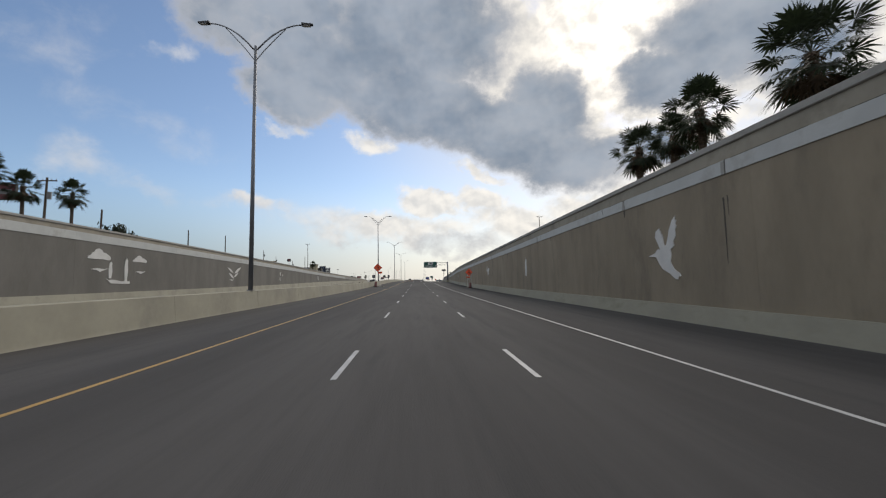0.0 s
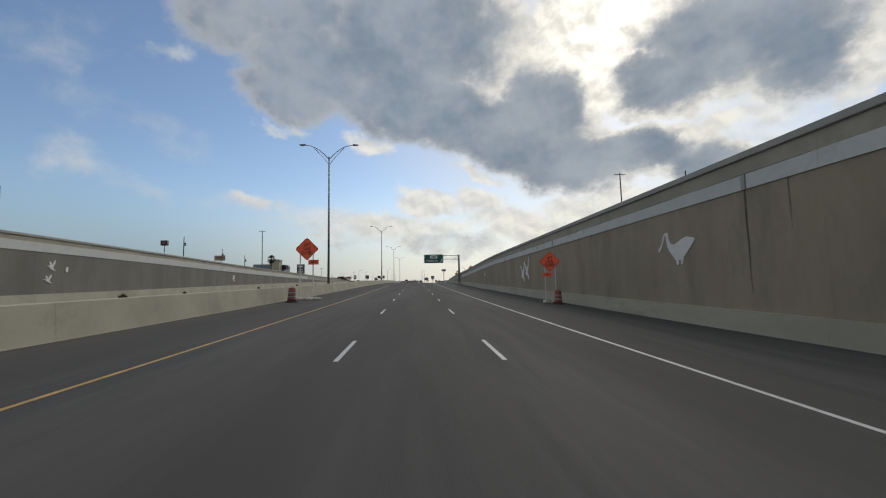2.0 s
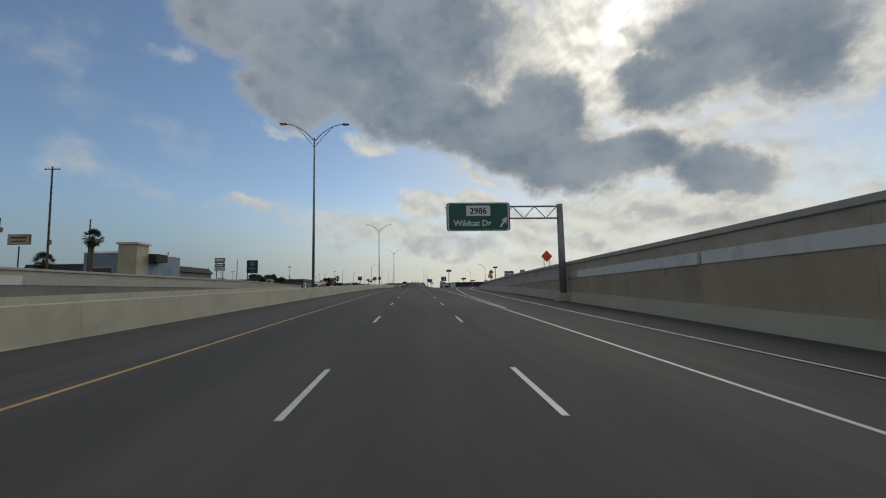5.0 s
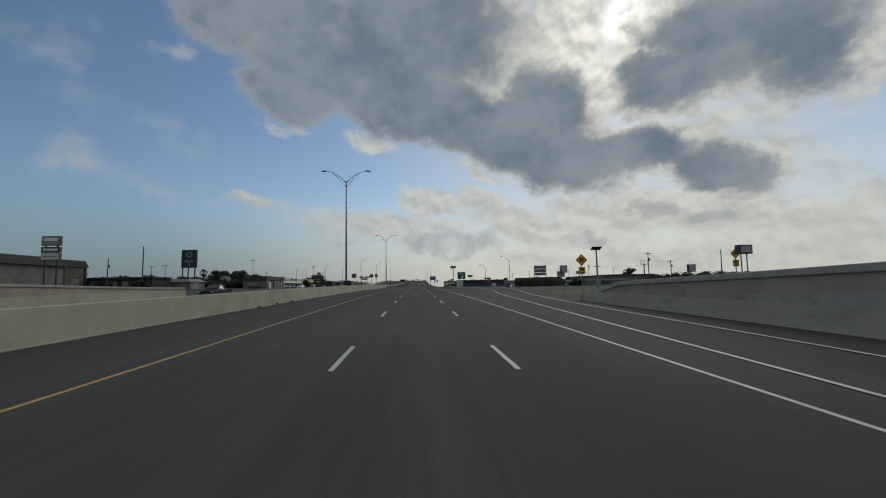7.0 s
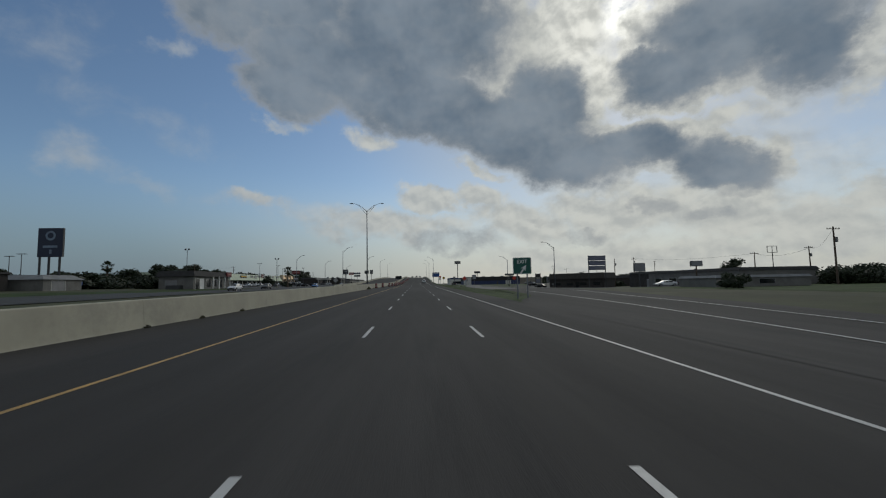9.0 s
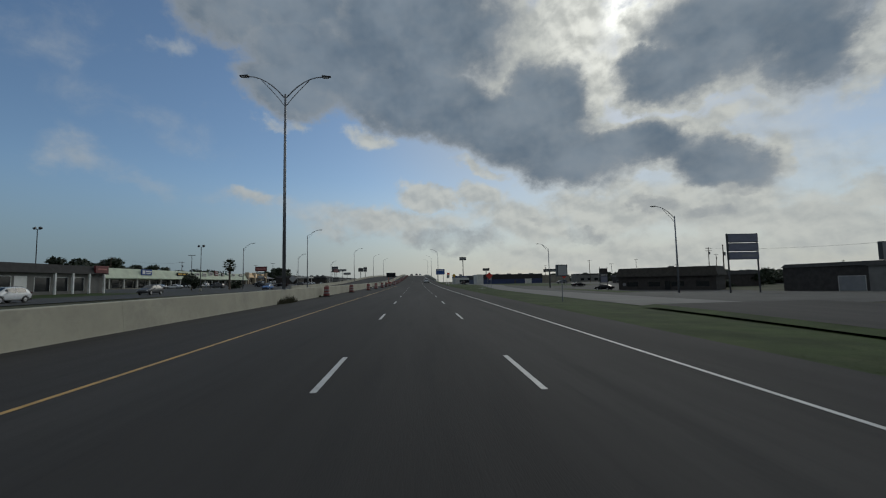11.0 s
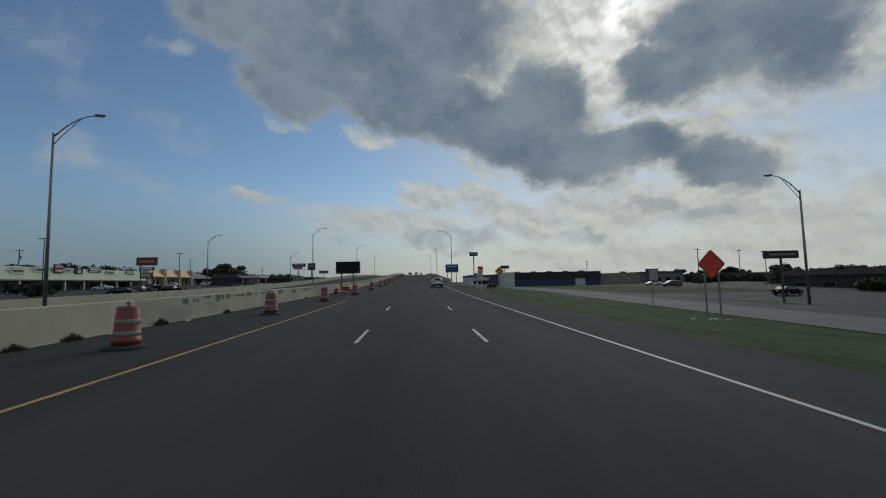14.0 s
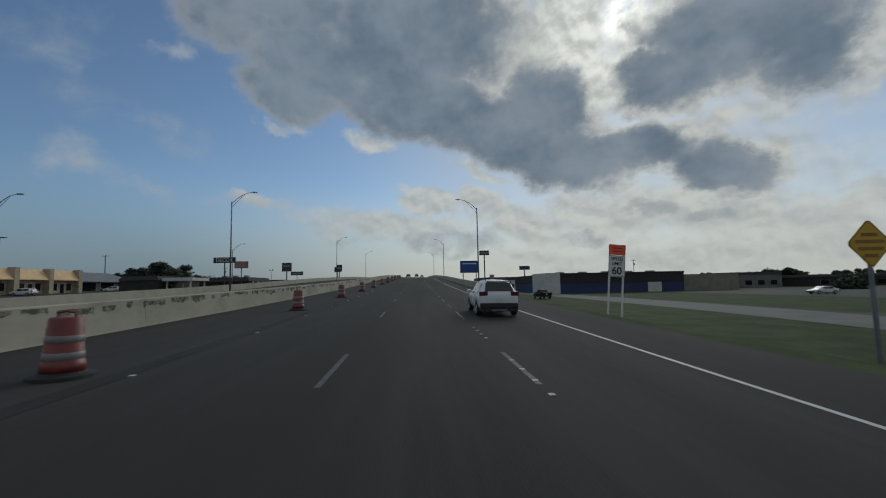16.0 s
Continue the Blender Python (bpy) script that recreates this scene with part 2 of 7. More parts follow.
# ---------------------------------------------------------------- materials
def material(name, colour, rough=0.6, metal=0.0, spread=0.15, scale=1.0, bump=0.0, bump_scale=60.0, stain=None, stain_scale=0.5,
             stain_amount=0.5, stretch=(1, 1, 1), alpha=None, spec=0.5, vary=0.0):
    """Base colour with broad stains and fine grain, a little relief, and gloss that varies."""
    m = bpy.data.materials.new(name)
    m.use_nodes = True
    t = m.node_tree
    n, l = t.nodes, t.links
    b = n["Principled BSDF"]
    tc = n.new("ShaderNodeTexCoord")
    geo = n.new("ShaderNodeNewGeometry")
    mp = n.new("ShaderNodeMapping")
    l.new(geo.outputs["Position"], mp.inputs["Vector"])
    mp.inputs["Scale"].default_value = stretch

    def tex(sc, detail, rough_):
        x = n.new("ShaderNodeTexNoise")
        l.new(mp.outputs[0], x.inputs["Vector"])
        x.inputs["Scale"].default_value, x.inputs["Detail"].default_value, x.inputs["Roughness"].default_value = sc, detail, rough_
        return x.outputs["Fac"]

    def mixc(f, a, c):
        x = n.new("ShaderNodeMix")
        x.data_type = "RGBA"
        if isinstance(f, (int, float)):
            x.inputs[0].default_value = f
        else:
            l.new(f, x.inputs[0])
        for i, v in ((6, a), (7, c)):
            if isinstance(v, tuple):
                x.inputs[i].default_value = (*v, 1)
            else:
                l.new(v, x.inputs[i])
        return x.outputs[2]

    def ramp(v, lo, hi):
        x = n.new("ShaderNodeMapRange")
        x.interpolation_type = "SMOOTHSTEP"
        l.new(v, x.inputs["Value"])
        x.inputs["From Min"].default_value, x.inputs["From Max"].default_value = lo, hi
        return x.outputs["Result"]

    darkc = tuple(c * (1 - spread) for c in colour)
    lightc = tuple(min(1.0, c * (1 + spread)) for c in colour)
    col = mixc(ramp(tex(scale, 4, 0.6), 0.3, 0.7), darkc, lightc)
    grain = tex(scale * 14, 3, 0.7)
    col = mixc(math_node("MULTIPLY", ramp(grain, 0.35, 0.75), min(0.5, spread), tree=t), col, tuple(c * 0.6 for c in colour))
    if stain:
        col = mixc(math_node("MULTIPLY", ramp(tex(stain_scale, 6, 0.68), 0.5, 0.68), stain_amount, tree=t), col, stain)
    if vary:
        info = n.new("ShaderNodeObjectInfo")
        shade = math_node("MULTIPLY_ADD", info.outputs["Random"], 2 * vary, 1 - vary, tree=t)
        hsv = n.new("ShaderNodeHueSaturation")
        l.new(shade, hsv.inputs["Value"])
        l.new(col, hsv.inputs["Color"])
        col = hsv.outputs[0]
    l.new(col, b.inputs["Base Color"])
    b.inputs["Metallic"].default_value = metal
    b.inputs["Specular IOR Level"].default_value = spec
    r = n.new("ShaderNodeMapRange")
    l.new(tex(scale * 3, 3, 0.6), r.inputs["Value"])
    r.inputs["To Min"].default_value, r.inputs["To Max"].default_value = max(0.02, rough - 0.1), min(1.0, rough + 0.1)
    l.new(r.outputs["Result"], b.inputs["Roughness"])
    if bump:
        bp = n.new("ShaderNodeBump")
        bp.inputs["Strength"].default_value, bp.inputs["Distance"].default_value = bump, 0.01
        l.new(tex(bump_scale, 4, 0.65), bp.inputs["Height"])
        l.new(bp.outputs[0], b.inputs["Normal"])
    n.remove(tc)
    return m


ASPHALT = material("asphalt", (0.0440, 0.0418, 0.0406), 0.93, spread=0.22, scale=0.25, bump=0.5, bump_scale=55, stain=(0.030, 0.030, 0.030),
                   stain_scale=0.9, stain_amount=0.6, stretch=(1, 0.07, 1), spec=0.2)

# road colour brightened in the cutting to stand in for windscreen haze there
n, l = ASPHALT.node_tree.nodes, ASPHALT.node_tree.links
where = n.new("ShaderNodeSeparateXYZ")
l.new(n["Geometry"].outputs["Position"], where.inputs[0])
haze_gain = n.new("ShaderNodeMapRange")
l.new(where.outputs["Y"], haze_gain.inputs["Value"])
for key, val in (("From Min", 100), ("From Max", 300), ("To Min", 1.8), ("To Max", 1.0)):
    haze_gain.inputs[key].default_value = val
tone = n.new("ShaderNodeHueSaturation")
l.new(haze_gain.outputs["Result"], tone.inputs["Value"])
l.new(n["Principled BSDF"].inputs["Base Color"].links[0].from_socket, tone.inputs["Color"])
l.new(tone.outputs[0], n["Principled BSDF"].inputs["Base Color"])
ASPHALT_OLD = material("weathered_asphalt", (0.029, 0.029, 0.029), 0.88, spread=0.25, scale=0.3, bump=0.4, bump_scale=40, stain=(0.036, 0.036, 0.036), stain_scale=0.35)
PALE_PAVING = material("pale_paving", (0.098, 0.098, 0.096), 0.85, spread=0.15, scale=0.3, bump=0.3, bump_scale=50, stain=(0.09, 0.087, 0.08), stain_scale=0.4)
CONCRETE = material("concrete", (0.375, 0.355, 0.280), 0.85, spread=0.10, scale=0.4, bump=0.35, bump_scale=45, stain=(0.25, 0.24, 0.20), stain_scale=0.35, stain_amount=0.5)
# slightly darker than CONCRETE, with olive blotches, for the right-hand wall's foot
BASE_CONCRETE = material("olive_stained_concrete", (0.350, 0.332, 0.262), 0.88, spread=0.12, scale=0.4, bump=0.4, bump_scale=45, stain=(0.19, 0.19, 0.13), stain_scale=0.4, stain_amount=0.6, stretch=(1, 0.4, 1))
STAINED = material("stained_concrete", (0.365, 0.345, 0.275), 0.85, spread=0.12, scale=0.4, bump=0.4, bump_scale=45, stain=(0.17, 0.165, 0.135), stain_scale=0.5, stain_amount=0.5, stretch=(1, 0.4, 0.8))
SOOT = material("soot_and_mildew", (0.075, 0.072, 0.060), 0.92, spread=0.4, scale=5.0, stain=(0.20, 0.19, 0.155), stain_scale=7.0, stain_amount=0.7)
SOOT.surface_render_method = "DITHERED"
n, l = SOOT.node_tree.nodes, SOOT.node_tree.links
patchy, fade, clear, blend = n.new("ShaderNodeTexNoise"), n.new("ShaderNodeMapRange"), n.new("ShaderNodeBsdfTransparent"), n.new("ShaderNodeMixShader")
l.new(n["Geometry"].outputs["Position"], patchy.inputs["Vector"])
patchy.inputs["Scale"].default_value, patchy.inputs["Detail"].default_value, patchy.inputs["Roughness"].default_value = 5.0, 5.0, 0.7
l.new(patchy.outputs["Fac"], fade.inputs["Value"])
fade.inputs["From Min"].default_value, fade.inputs["From Max"].default_value = 0.34, 0.66
l.new(fade.outputs["Result"], blend.inputs[0])
l.new(clear.outputs[0], blend.inputs[1]), l.new(n["Principled BSDF"].outputs[0], blend.inputs[2])
l.new(blend.outputs[0], n["Material Output"].inputs["Surface"])
TAR = material("black_tar_seam", (0.031, 0.030, 0.030), 0.85, spread=0.25, scale=1.2, stretch=(1, 0.2, 1), spec=0.2)
COPING = material("coping_concrete", (0.36, 0.35, 0.32), 0.85, spread=0.12, scale=0.6, bump=0.3, bump_scale=40, stain=(0.2, 0.19, 0.17), stain_scale=0.6)
BAND = material("pale_band_concrete", (0.55, 0.56, 0.54), 0.8, spread=0.08, scale=0.5, bump=0.2, bump_scale=40, stain=(0.34, 0.33, 0.3), stain_scale=0.5)
BEIGE = material("beige_concrete", (0.33, 0.30, 0.24), 0.85, spread=0.1, scale=0.4, bump=0.3, bump_scale=40, stain=(0.2, 0.18, 0.14), stain_scale=0.5)
BROWN_WALL = material("brown_wall_panel", (0.305, 0.255, 0.185), 0.88, spread=0.12, scale=0.35, bump=0.6, bump_scale=30, stain=(0.15, 0.13, 0.10),
                      stain_scale=0.3, stain_amount=0.45, stretch=(1, 1, 0.35), vary=0.05)
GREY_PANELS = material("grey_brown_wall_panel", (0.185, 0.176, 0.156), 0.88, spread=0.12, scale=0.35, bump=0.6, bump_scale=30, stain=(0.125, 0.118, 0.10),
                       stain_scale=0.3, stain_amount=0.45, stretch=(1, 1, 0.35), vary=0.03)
# dark tone shared by drip stains, joints and the wall's painted shadow line
DRIP_SHADE = material("dark_drip_and_shade", (0.085, 0.075, 0.062), 0.9, spread=0.3, scale=4.0)
MURAL = material("pale_mural_relief", (0.70, 0.69, 0.66), 0.8, spread=0.06, scale=1.0, bump=0.2)
YELLOW_LINE = material("yellow_road_paint", (0.45, 0.275, 0.075), 0.6, spread=0.15, scale=2.0, stain=(0.2, 0.14, 0.06), stain_scale=3.0, bump=0.2)
WHITE_LINE = material("white_road_paint", (0.50, 0.50, 0.49), 0.6, spread=0.10, scale=2.0, stain=(0.25, 0.25, 0.25), stain_scale=4.0, bump=0.2)
WORN_LINE = material("worn_road_paint", (0.085, 0.085, 0.085), 0.7, spread=0.3, scale=3.0, stain=(0.048, 0.048, 0.048), stain_scale=5.0, stain_amount=0.9)
GRASS = material("mown_grass", (0.037, 0.058, 0.016), 0.95, spread=0.35, scale=0.35, bump=0.9, bump_scale=18, stain=(0.06, 0.075, 0.028), stain_scale=0.5, spec=0.15)
SOIL = material("dry_ground", (0.068, 0.07, 0.04), 0.95, spread=0.3, scale=0.05, bump=0.4, bump_scale=4, stain=(0.04, 0.055, 0.022), stain_scale=0.04, spec=0.2)
STEEL = material("galvanised_steel", (0.22, 0.23, 0.25), 0.5, metal=0.6, spread=0.1, scale=1.5, stain=(0.22, 0.22, 0.22), stain_scale=2.0)
DARK_STEEL = material("dark_painted_steel", (0.045, 0.047, 0.05), 0.5, spread=0.1, scale=2.0)


# ---------------------------------------------------------------- builders
def thing(name, m=None, label="", category="", group="", kind=""):
    ob = new(name)
    ob.empty_display_size = 0.3
    if m is not None:
        ob.matrix_basis = m
    return tagged(ob, label, category, group, kind)


def mesh_from(bm, name, mat, soft=False):
    me = bpy.data.meshes.new(name)
    bm.normal_update()
    bm.to_mesh(me)
    bm.free()
    if mat is not None:
        me.materials.append(mat)
    if soft:
        me.shade_smooth()
    return me


def part(name, bm, mat, parent=None, label="", m=None, soft=False):
    ob = new(name, mesh_from(bm, name, mat, soft))
    if parent is not None:
        ob.parent = parent
    if m is not None:
        ob.matrix_basis = m
    if label:
        ob["label"] = label
    return ob


def box(x0, x1, y0, y1, z0, z1, bevel=0.0, bm=None):
    bm = bm or bmesh.new()
    made = bmesh.ops.create_cube(bm, size=1, matrix=Matrix.Translation(((x0 + x1) / 2, (y0 + y1) / 2, (z0 + z1) / 2)) @ Matrix.Diagonal((x1 - x0, y1 - y0, z1 - z0, 1)))
    if bevel:
        edges = {e for v in made["verts"] for e in v.link_edges}
        bmesh.ops.bevel(bm, geom=list(edges), offset=bevel, segments=2, affect="EDGES", profile=0.6)
    return bm


def tube(points, radii, n=10, bm=None, caps=True):
    """A round bar through points, with a radius at each."""
    bm = bm or bmesh.new()
    rings = []
    pts = [Vector(p) for p in points]
    for i, p in enumerate(pts):
        way = (pts[min(i + 1, len(pts) - 1)] - pts[max(i - 1, 0)]).normalized()
        side = way.cross(Vector((0, 0, 1)) if abs(way.z) < 0.9 else Vector((1, 0, 0))).normalized()
        up = side.cross(way)
        r = radii[i] if isinstance(radii, (list, tuple)) else radii
        rings.append([bm.verts.new(p + side * r * math.cos(a) + up * r * math.sin(a)) for a in (2 * math.pi * k / n for k in range(n))])
    for a, b in zip(rings, rings[1:]):
        for k in range(n):
            bm.faces.new((a[k], a[(k + 1) % n], b[(k + 1) % n], b[k]))
    if caps:
        bm.faces.new(rings[0][::-1])
        bm.faces.new(rings[-1])
    bmesh.ops.recalc_face_normals(bm, faces=bm.faces[-(n * (len(pts) - 1) + 2):])
    return bm


def sweep(stations, profile, bm=None, closed=True, caps=True):
    """A cross-section, given as a function of s to a list of (x, z), drawn along the road."""
    bm = bm or bmesh.new()
    rows = [[bm.verts.new((x, s, z)) for x, z in profile(s)] for s in stations]
    count = len(rows[0])
    for a, b in zip(rows, rows[1:]):
        for k in range(count if closed else count - 1):
            bm.faces.new((a[k], a[(k + 1) % count], b[(k + 1) % count], b[k]))
    if caps and closed:
        bm.faces.new(rows[0][::-1])
        bm.faces.new(rows[-1])
    bmesh.ops.recalc_face_normals(bm, faces=bm.faces[:])
    return bm


def steps(a, b, d):
    n = max(1, round((b - a) / d))
    return [a + (b - a) * i / n for i in range(n + 1)]


def prism(points, depth, bm=None):
    """A flat plate with the outline (x, z), its face at y = 0 and its back at y = depth."""
    bm = bm or bmesh.new()
    front = [bm.verts.new((x, 0, z)) for x, z in points]
    back = [bm.verts.new((x, depth, z)) for x, z in points]
    n = len(points)
    faces = [bm.faces.new(front), bm.faces.new(back[::-1])]
    faces += [bm.faces.new((front[i], back[i], back[(i + 1) % n], front[(i + 1) % n])) for i in range(n)]
    bmesh.ops.recalc_face_normals(bm, faces=faces)
    return bm


def lettering(words, size, mat, parent, m, name="lettering", align="CENTER"):
    """Words as a thin mesh, standing upright and facing -y."""
    cu = bpy.data.curves.new(name, "FONT")
    cu.body, cu.size, cu.align_x, cu.align_y, cu.extrude = words, size, align, "CENTER", 0.003
    cu.offset = size * 0.018
    tmp = new(name, cu)
    me = bpy.data.meshes.new_from_object(tmp.evaluated_get(bpy.context.evaluated_depsgraph_get()))
    bpy.data.objects.remove(tmp)
    me.name = name
    me.materials.clear()
    me.materials.append(mat)
    ob = new(name, me)
    ob.parent = parent
    ob.matrix_basis = m @ pose(0, 0, 0, 90, 0, 0)
    return ob


# ---------------------------------------------------------------- ground and pavements
def ground_rows():
    ys = [-600, -300, -160] + steps(-150, 241, 6) + [241.9, 242.1] + steps(246, 262, 4) + [265.4, 265.6] + steps(268, 505, 6) + [505.9, 506.1] + steps(512, 1100, 14) + [1300, 1700, 2400, 4600]
    for y in ys:
        s = max(-160, min(1100, y))
        trench_r, trench_l = s < RIGHT_END, s < LEFT_END
        if trench_r:
            r = [(wall_x(s) + 0.16, surf(wall_x(s), s) - 0.12), (wall_x(s) + 0.46, 0.3), (18, 0.3)]
        elif s < 288:
            r = [(14.7, min(surf(14.7, s) - 0.14, land(14.7, s))), (15.0, land(15, s)), (18, land(18, s))]
        elif s < PARAPET_START:
            r = [(8.6, surf(8.6, s) - 0.06), (9.5, surf(9.0, s) - 0.10), (15.0, land(15, s))]
        else:
            r = [(9.3, surf(8.6, s) - 0.06), (9.5, land(15, s)), (15.0, land(15, s))]
        if trench_l:
            left = [(-37, land(-37, s)), (LEFT_WALL - 0.46, 0.3), (LEFT_WALL - 0.16, surf(LEFT_WALL, s) - 0.12)]
        else:
            left = [(-38, land(-38, s)), (-31, land(-31, s) if s >= PARAPET_START else surf(-30, s) - 0.1), (-30.6, surf(-30, s) - 0.06)]
        xs = [(x, land(x, s) if abs(x) < 900 else land(math.copysign(300, x), s)) for x in (-4500, -900, -300, -150, -110, -93, -85, -70, -55, -45)]
        xs += left + [(x, surf(x, s) - 0.06) for x in (-20, -10.4, -1, 5, 8.4)] + r
        xs += [(x, land(min(x, 300), s)) for x in (20, 27, 30, 37, 44, 60, 90, 150, 300, 900, 4500)]
        yield y, xs


bm = bmesh.new()
grid = [[bm.verts.new((x, y, z)) for x, z in xs] for y, xs in ground_rows()]
for a, b in zip(grid, grid[1:]):
    for k in range(len(a) - 1):
        bm.faces.new((a[k], a[k + 1], b[k + 1], b[k]))
tagged(part("ground", bm, SOIL), "dry grassy coastal ground around the freeway", "ground", kind="structure")

ROAD_S = steps(-160, 1100, 5)
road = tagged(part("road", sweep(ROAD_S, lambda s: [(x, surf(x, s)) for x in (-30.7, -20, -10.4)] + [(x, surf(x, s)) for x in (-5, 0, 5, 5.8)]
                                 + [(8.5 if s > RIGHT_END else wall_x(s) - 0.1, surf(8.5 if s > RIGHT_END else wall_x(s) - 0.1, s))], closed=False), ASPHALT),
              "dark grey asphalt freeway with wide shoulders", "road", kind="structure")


def stripe(name, centre, width, a, b, mat, parent=road, d=3.0, height=surf, lift=0.006):
    """A painted line, centre a number or a function of s."""
    at = centre if callable(centre) else (lambda s: centre)
    return part(name, sweep(steps(a, b, d), lambda s: [(at(s) - width / 2, height(at(s) - width / 2, s) + lift), (at(s) + width / 2, height(at(s) + width / 2, s) + lift)],
                            closed=False), mat, parent)


stripe("edge_line", -5.5, 0.11, -160, 432.7, YELLOW_LINE)
stripe("tar_seam", -5.45, 0.42, 432.8, 640, TAR)
for k in range(30):
    for x in (2.04, -5.2):
        s0 = 452 + 6.1 * k + (0.0 if x > 0 else 1.7)
        for q in range(4 if x > 0 else 1):
            z0 = surf(x, s0 + q * 0.9)
            part("lane_marker", box(x - 0.05, x + 0.05, s0 + q * 0.9 - 0.05, s0 + q * 0.9 + 0.05, z0, z0 + 0.016, 0.004), WHITE_LINE, road)
stripe("edge_line", 5.52, 0.11, -160, 900, WHITE_LINE)
gore = piecewise([(170, 5.75), (200, 6.3), (216, 7.35), (238, 8.95), (262, 11.0), (280, 13.6), (300, 15.4), (330, 17.0)])
ramp_edge = piecewise([(150, 9.0), (203, 10.0), (217, 10.85), (237, 12.1), (251, 13.4), (284, 18.6), (300, 20.6), (330, 24.0)])


def ramp_surf(x, s):
    u = max(0.0, min(1.0, (s - 252) / 40))
    return max(surf(x, s) * (1 - u) + surf(min(x, 8.5), s) * u + 0.006, land(x, s) + 0.05 if s > RIGHT_END and x > 11 else -99)


for k in range(-4, 76):
    far = 10.75 + 12.19 * k
    worn = far > 432
    for x in (-1.64, 2.04):
        stripe("lane_dash", x, 0.11, far - 3.05, far, WORN_LINE if worn else WHITE_LINE, d=1.6)

ramp_in = piecewise([(239, 8.2), (290, 8.2), (296, 8.49), (312, 13.4), (345, 15.7)])
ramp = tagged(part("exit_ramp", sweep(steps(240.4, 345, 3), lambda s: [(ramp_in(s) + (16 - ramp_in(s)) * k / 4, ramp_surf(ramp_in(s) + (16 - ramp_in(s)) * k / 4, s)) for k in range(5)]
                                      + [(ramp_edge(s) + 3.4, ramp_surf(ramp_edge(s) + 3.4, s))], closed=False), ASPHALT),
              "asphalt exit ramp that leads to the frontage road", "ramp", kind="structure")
tagged(part("grass_bank", sweep(steps(296, 345, 3), lambda s: [(ramp_in(s) - 1.0, surf(8.5, s) - 0.09), (ramp_in(s) + 0.02, ramp_surf(ramp_in(s), s) - 0.004)], closed=False), GRASS), "narrow grass bank between the freeway and the exit ramp", "grass", kind="structure")
stripe("ramp_edge_line", gore, 0.14, 175, 241.3, WHITE_LINE, ramp, height=lambda x, s: surf(x, s), lift=0.018)
stripe("ramp_edge_line", gore, 0.14, 241.2, 328, WHITE_LINE, ramp, d=1.0, height=ramp_surf, lift=0.022)
stripe("ramp_edge_line", ramp_edge, 0.14, 150, 241.3, WHITE_LINE, ramp, height=lambda x, s: surf(x, s), lift=0.025)
stripe("ramp_edge_line", ramp_edge, 0.14, 241.2, 328, WHITE_LINE, ramp, d=1.0, height=ramp_surf, lift=0.04)


def slab(name, x0, x1, a, b, mat, label, category="pavement", lift=0.03, thick=0.0):
    n = max(2, int((x1 - x0) / 6) + 1)
    xs = sorted({x0 + (x1 - x0) * i / (n - 1) for i in range(n)} | {x for x in (30, 37, 44) if x0 < x < x1})
    return tagged(part(name, sweep(steps(a, b, 6), lambda s: [(x, land(x, s) + lift) for x in xs], closed=False), mat), label, category, kind="structure")


front_edge = piecewise([(296, 8.7), (312, 13.5), (330, 15.6), (375, 16.0), (400, 16.7), (422, 18.7), (435, 20.1), (451, 22.1), (470, 24.8), (490, 27.0), (541, 29.6), (600, 28.0), (760, 25.5)])
front_width = piecewise([(322, 10.0), (375, 6.4), (400, 5.4), (440, 5.8), (465, 6.7), (490, 7.8), (760, 7.5)])
tagged(part("frontage_road", sweep(steps(322, 760, 5), lambda s: [(front_edge(s) + front_width(s) * k / 3, land(front_edge(s), s) + 0.06) for k in range(4)], closed=False), PALE_PAVING),
       "pale worn concrete frontage road beside a grass verge", "road", kind="structure")
slab("frontage_road", -49, -37.6, -100, 900, ASPHALT_OLD, "weathered asphalt frontage road beyond the freeway", "road", 0.06)
slab("parking_lot", -86, -50.5, 405, 640, ASPHALT_OLD, "weathered asphalt parking lot in front of a shopping strip", "parking lot", 0.03)
slab("parking_lot", 21.6, 66, 345, 466, ASPHALT_OLD, "dark asphalt parking lot beside a brown building", "parking lot", 0.045)


def verge_line(s):
    """Cross-section of the verge from the shoulder to the frontage road."""
    lo = land(15, s) + 0.03
    end = front_edge(s) + 0.2
    xs = [(8.55, surf(8.6, s) - 0.02), (9.5, surf(9.0, s) - 0.05), (12.2, (surf(9, s) + lo) / 2 - 0.03), (15.4, lo), (99, lo)]
    return [(min(x, end - 0.01 * (4 - k)), z) for k, (x, z) in enumerate(xs)]


tagged(part("grass_verge", sweep(steps(299, 505, 3), verge_line, closed=False), GRASS), "mown green grass verge between freeway and frontage road", "grass", kind="structure")
tagged(part("grass_verge", sweep(steps(505.5, 700, 6), lambda s: [(9.6, land(15, s) + 0.03), (20, land(15, s) + 0.03), (front_edge(s) + 0.2, land(15, s) + 0.03)], closed=False), GRASS), "green grass strip beside the overpass", "grass", kind="structure")
slab("grass_lawn", 38, 120, 262, 338, GRASS, "green lawn beyond the exit ramp", "grass", 0.02)
slab("grass_island", 26.5, 31, 372, 400, GRASS, "grass island beside the parking lot", "grass", 0.07)
slab("grass_island", 31, 40, 427, 446, GRASS, "grass island beside the frontage road", "grass", 0.07)
slab("side_street", 66.2, 120, 444, 473.6, ASPHALT_OLD, "dark asphalt side street running away from the frontage road", "road", 0.03)
slab("parking_lot", 64.2, 140, 474, 560, ASPHALT_OLD, "dark asphalt lot beyond the lawn", "parking lot", 0.03)
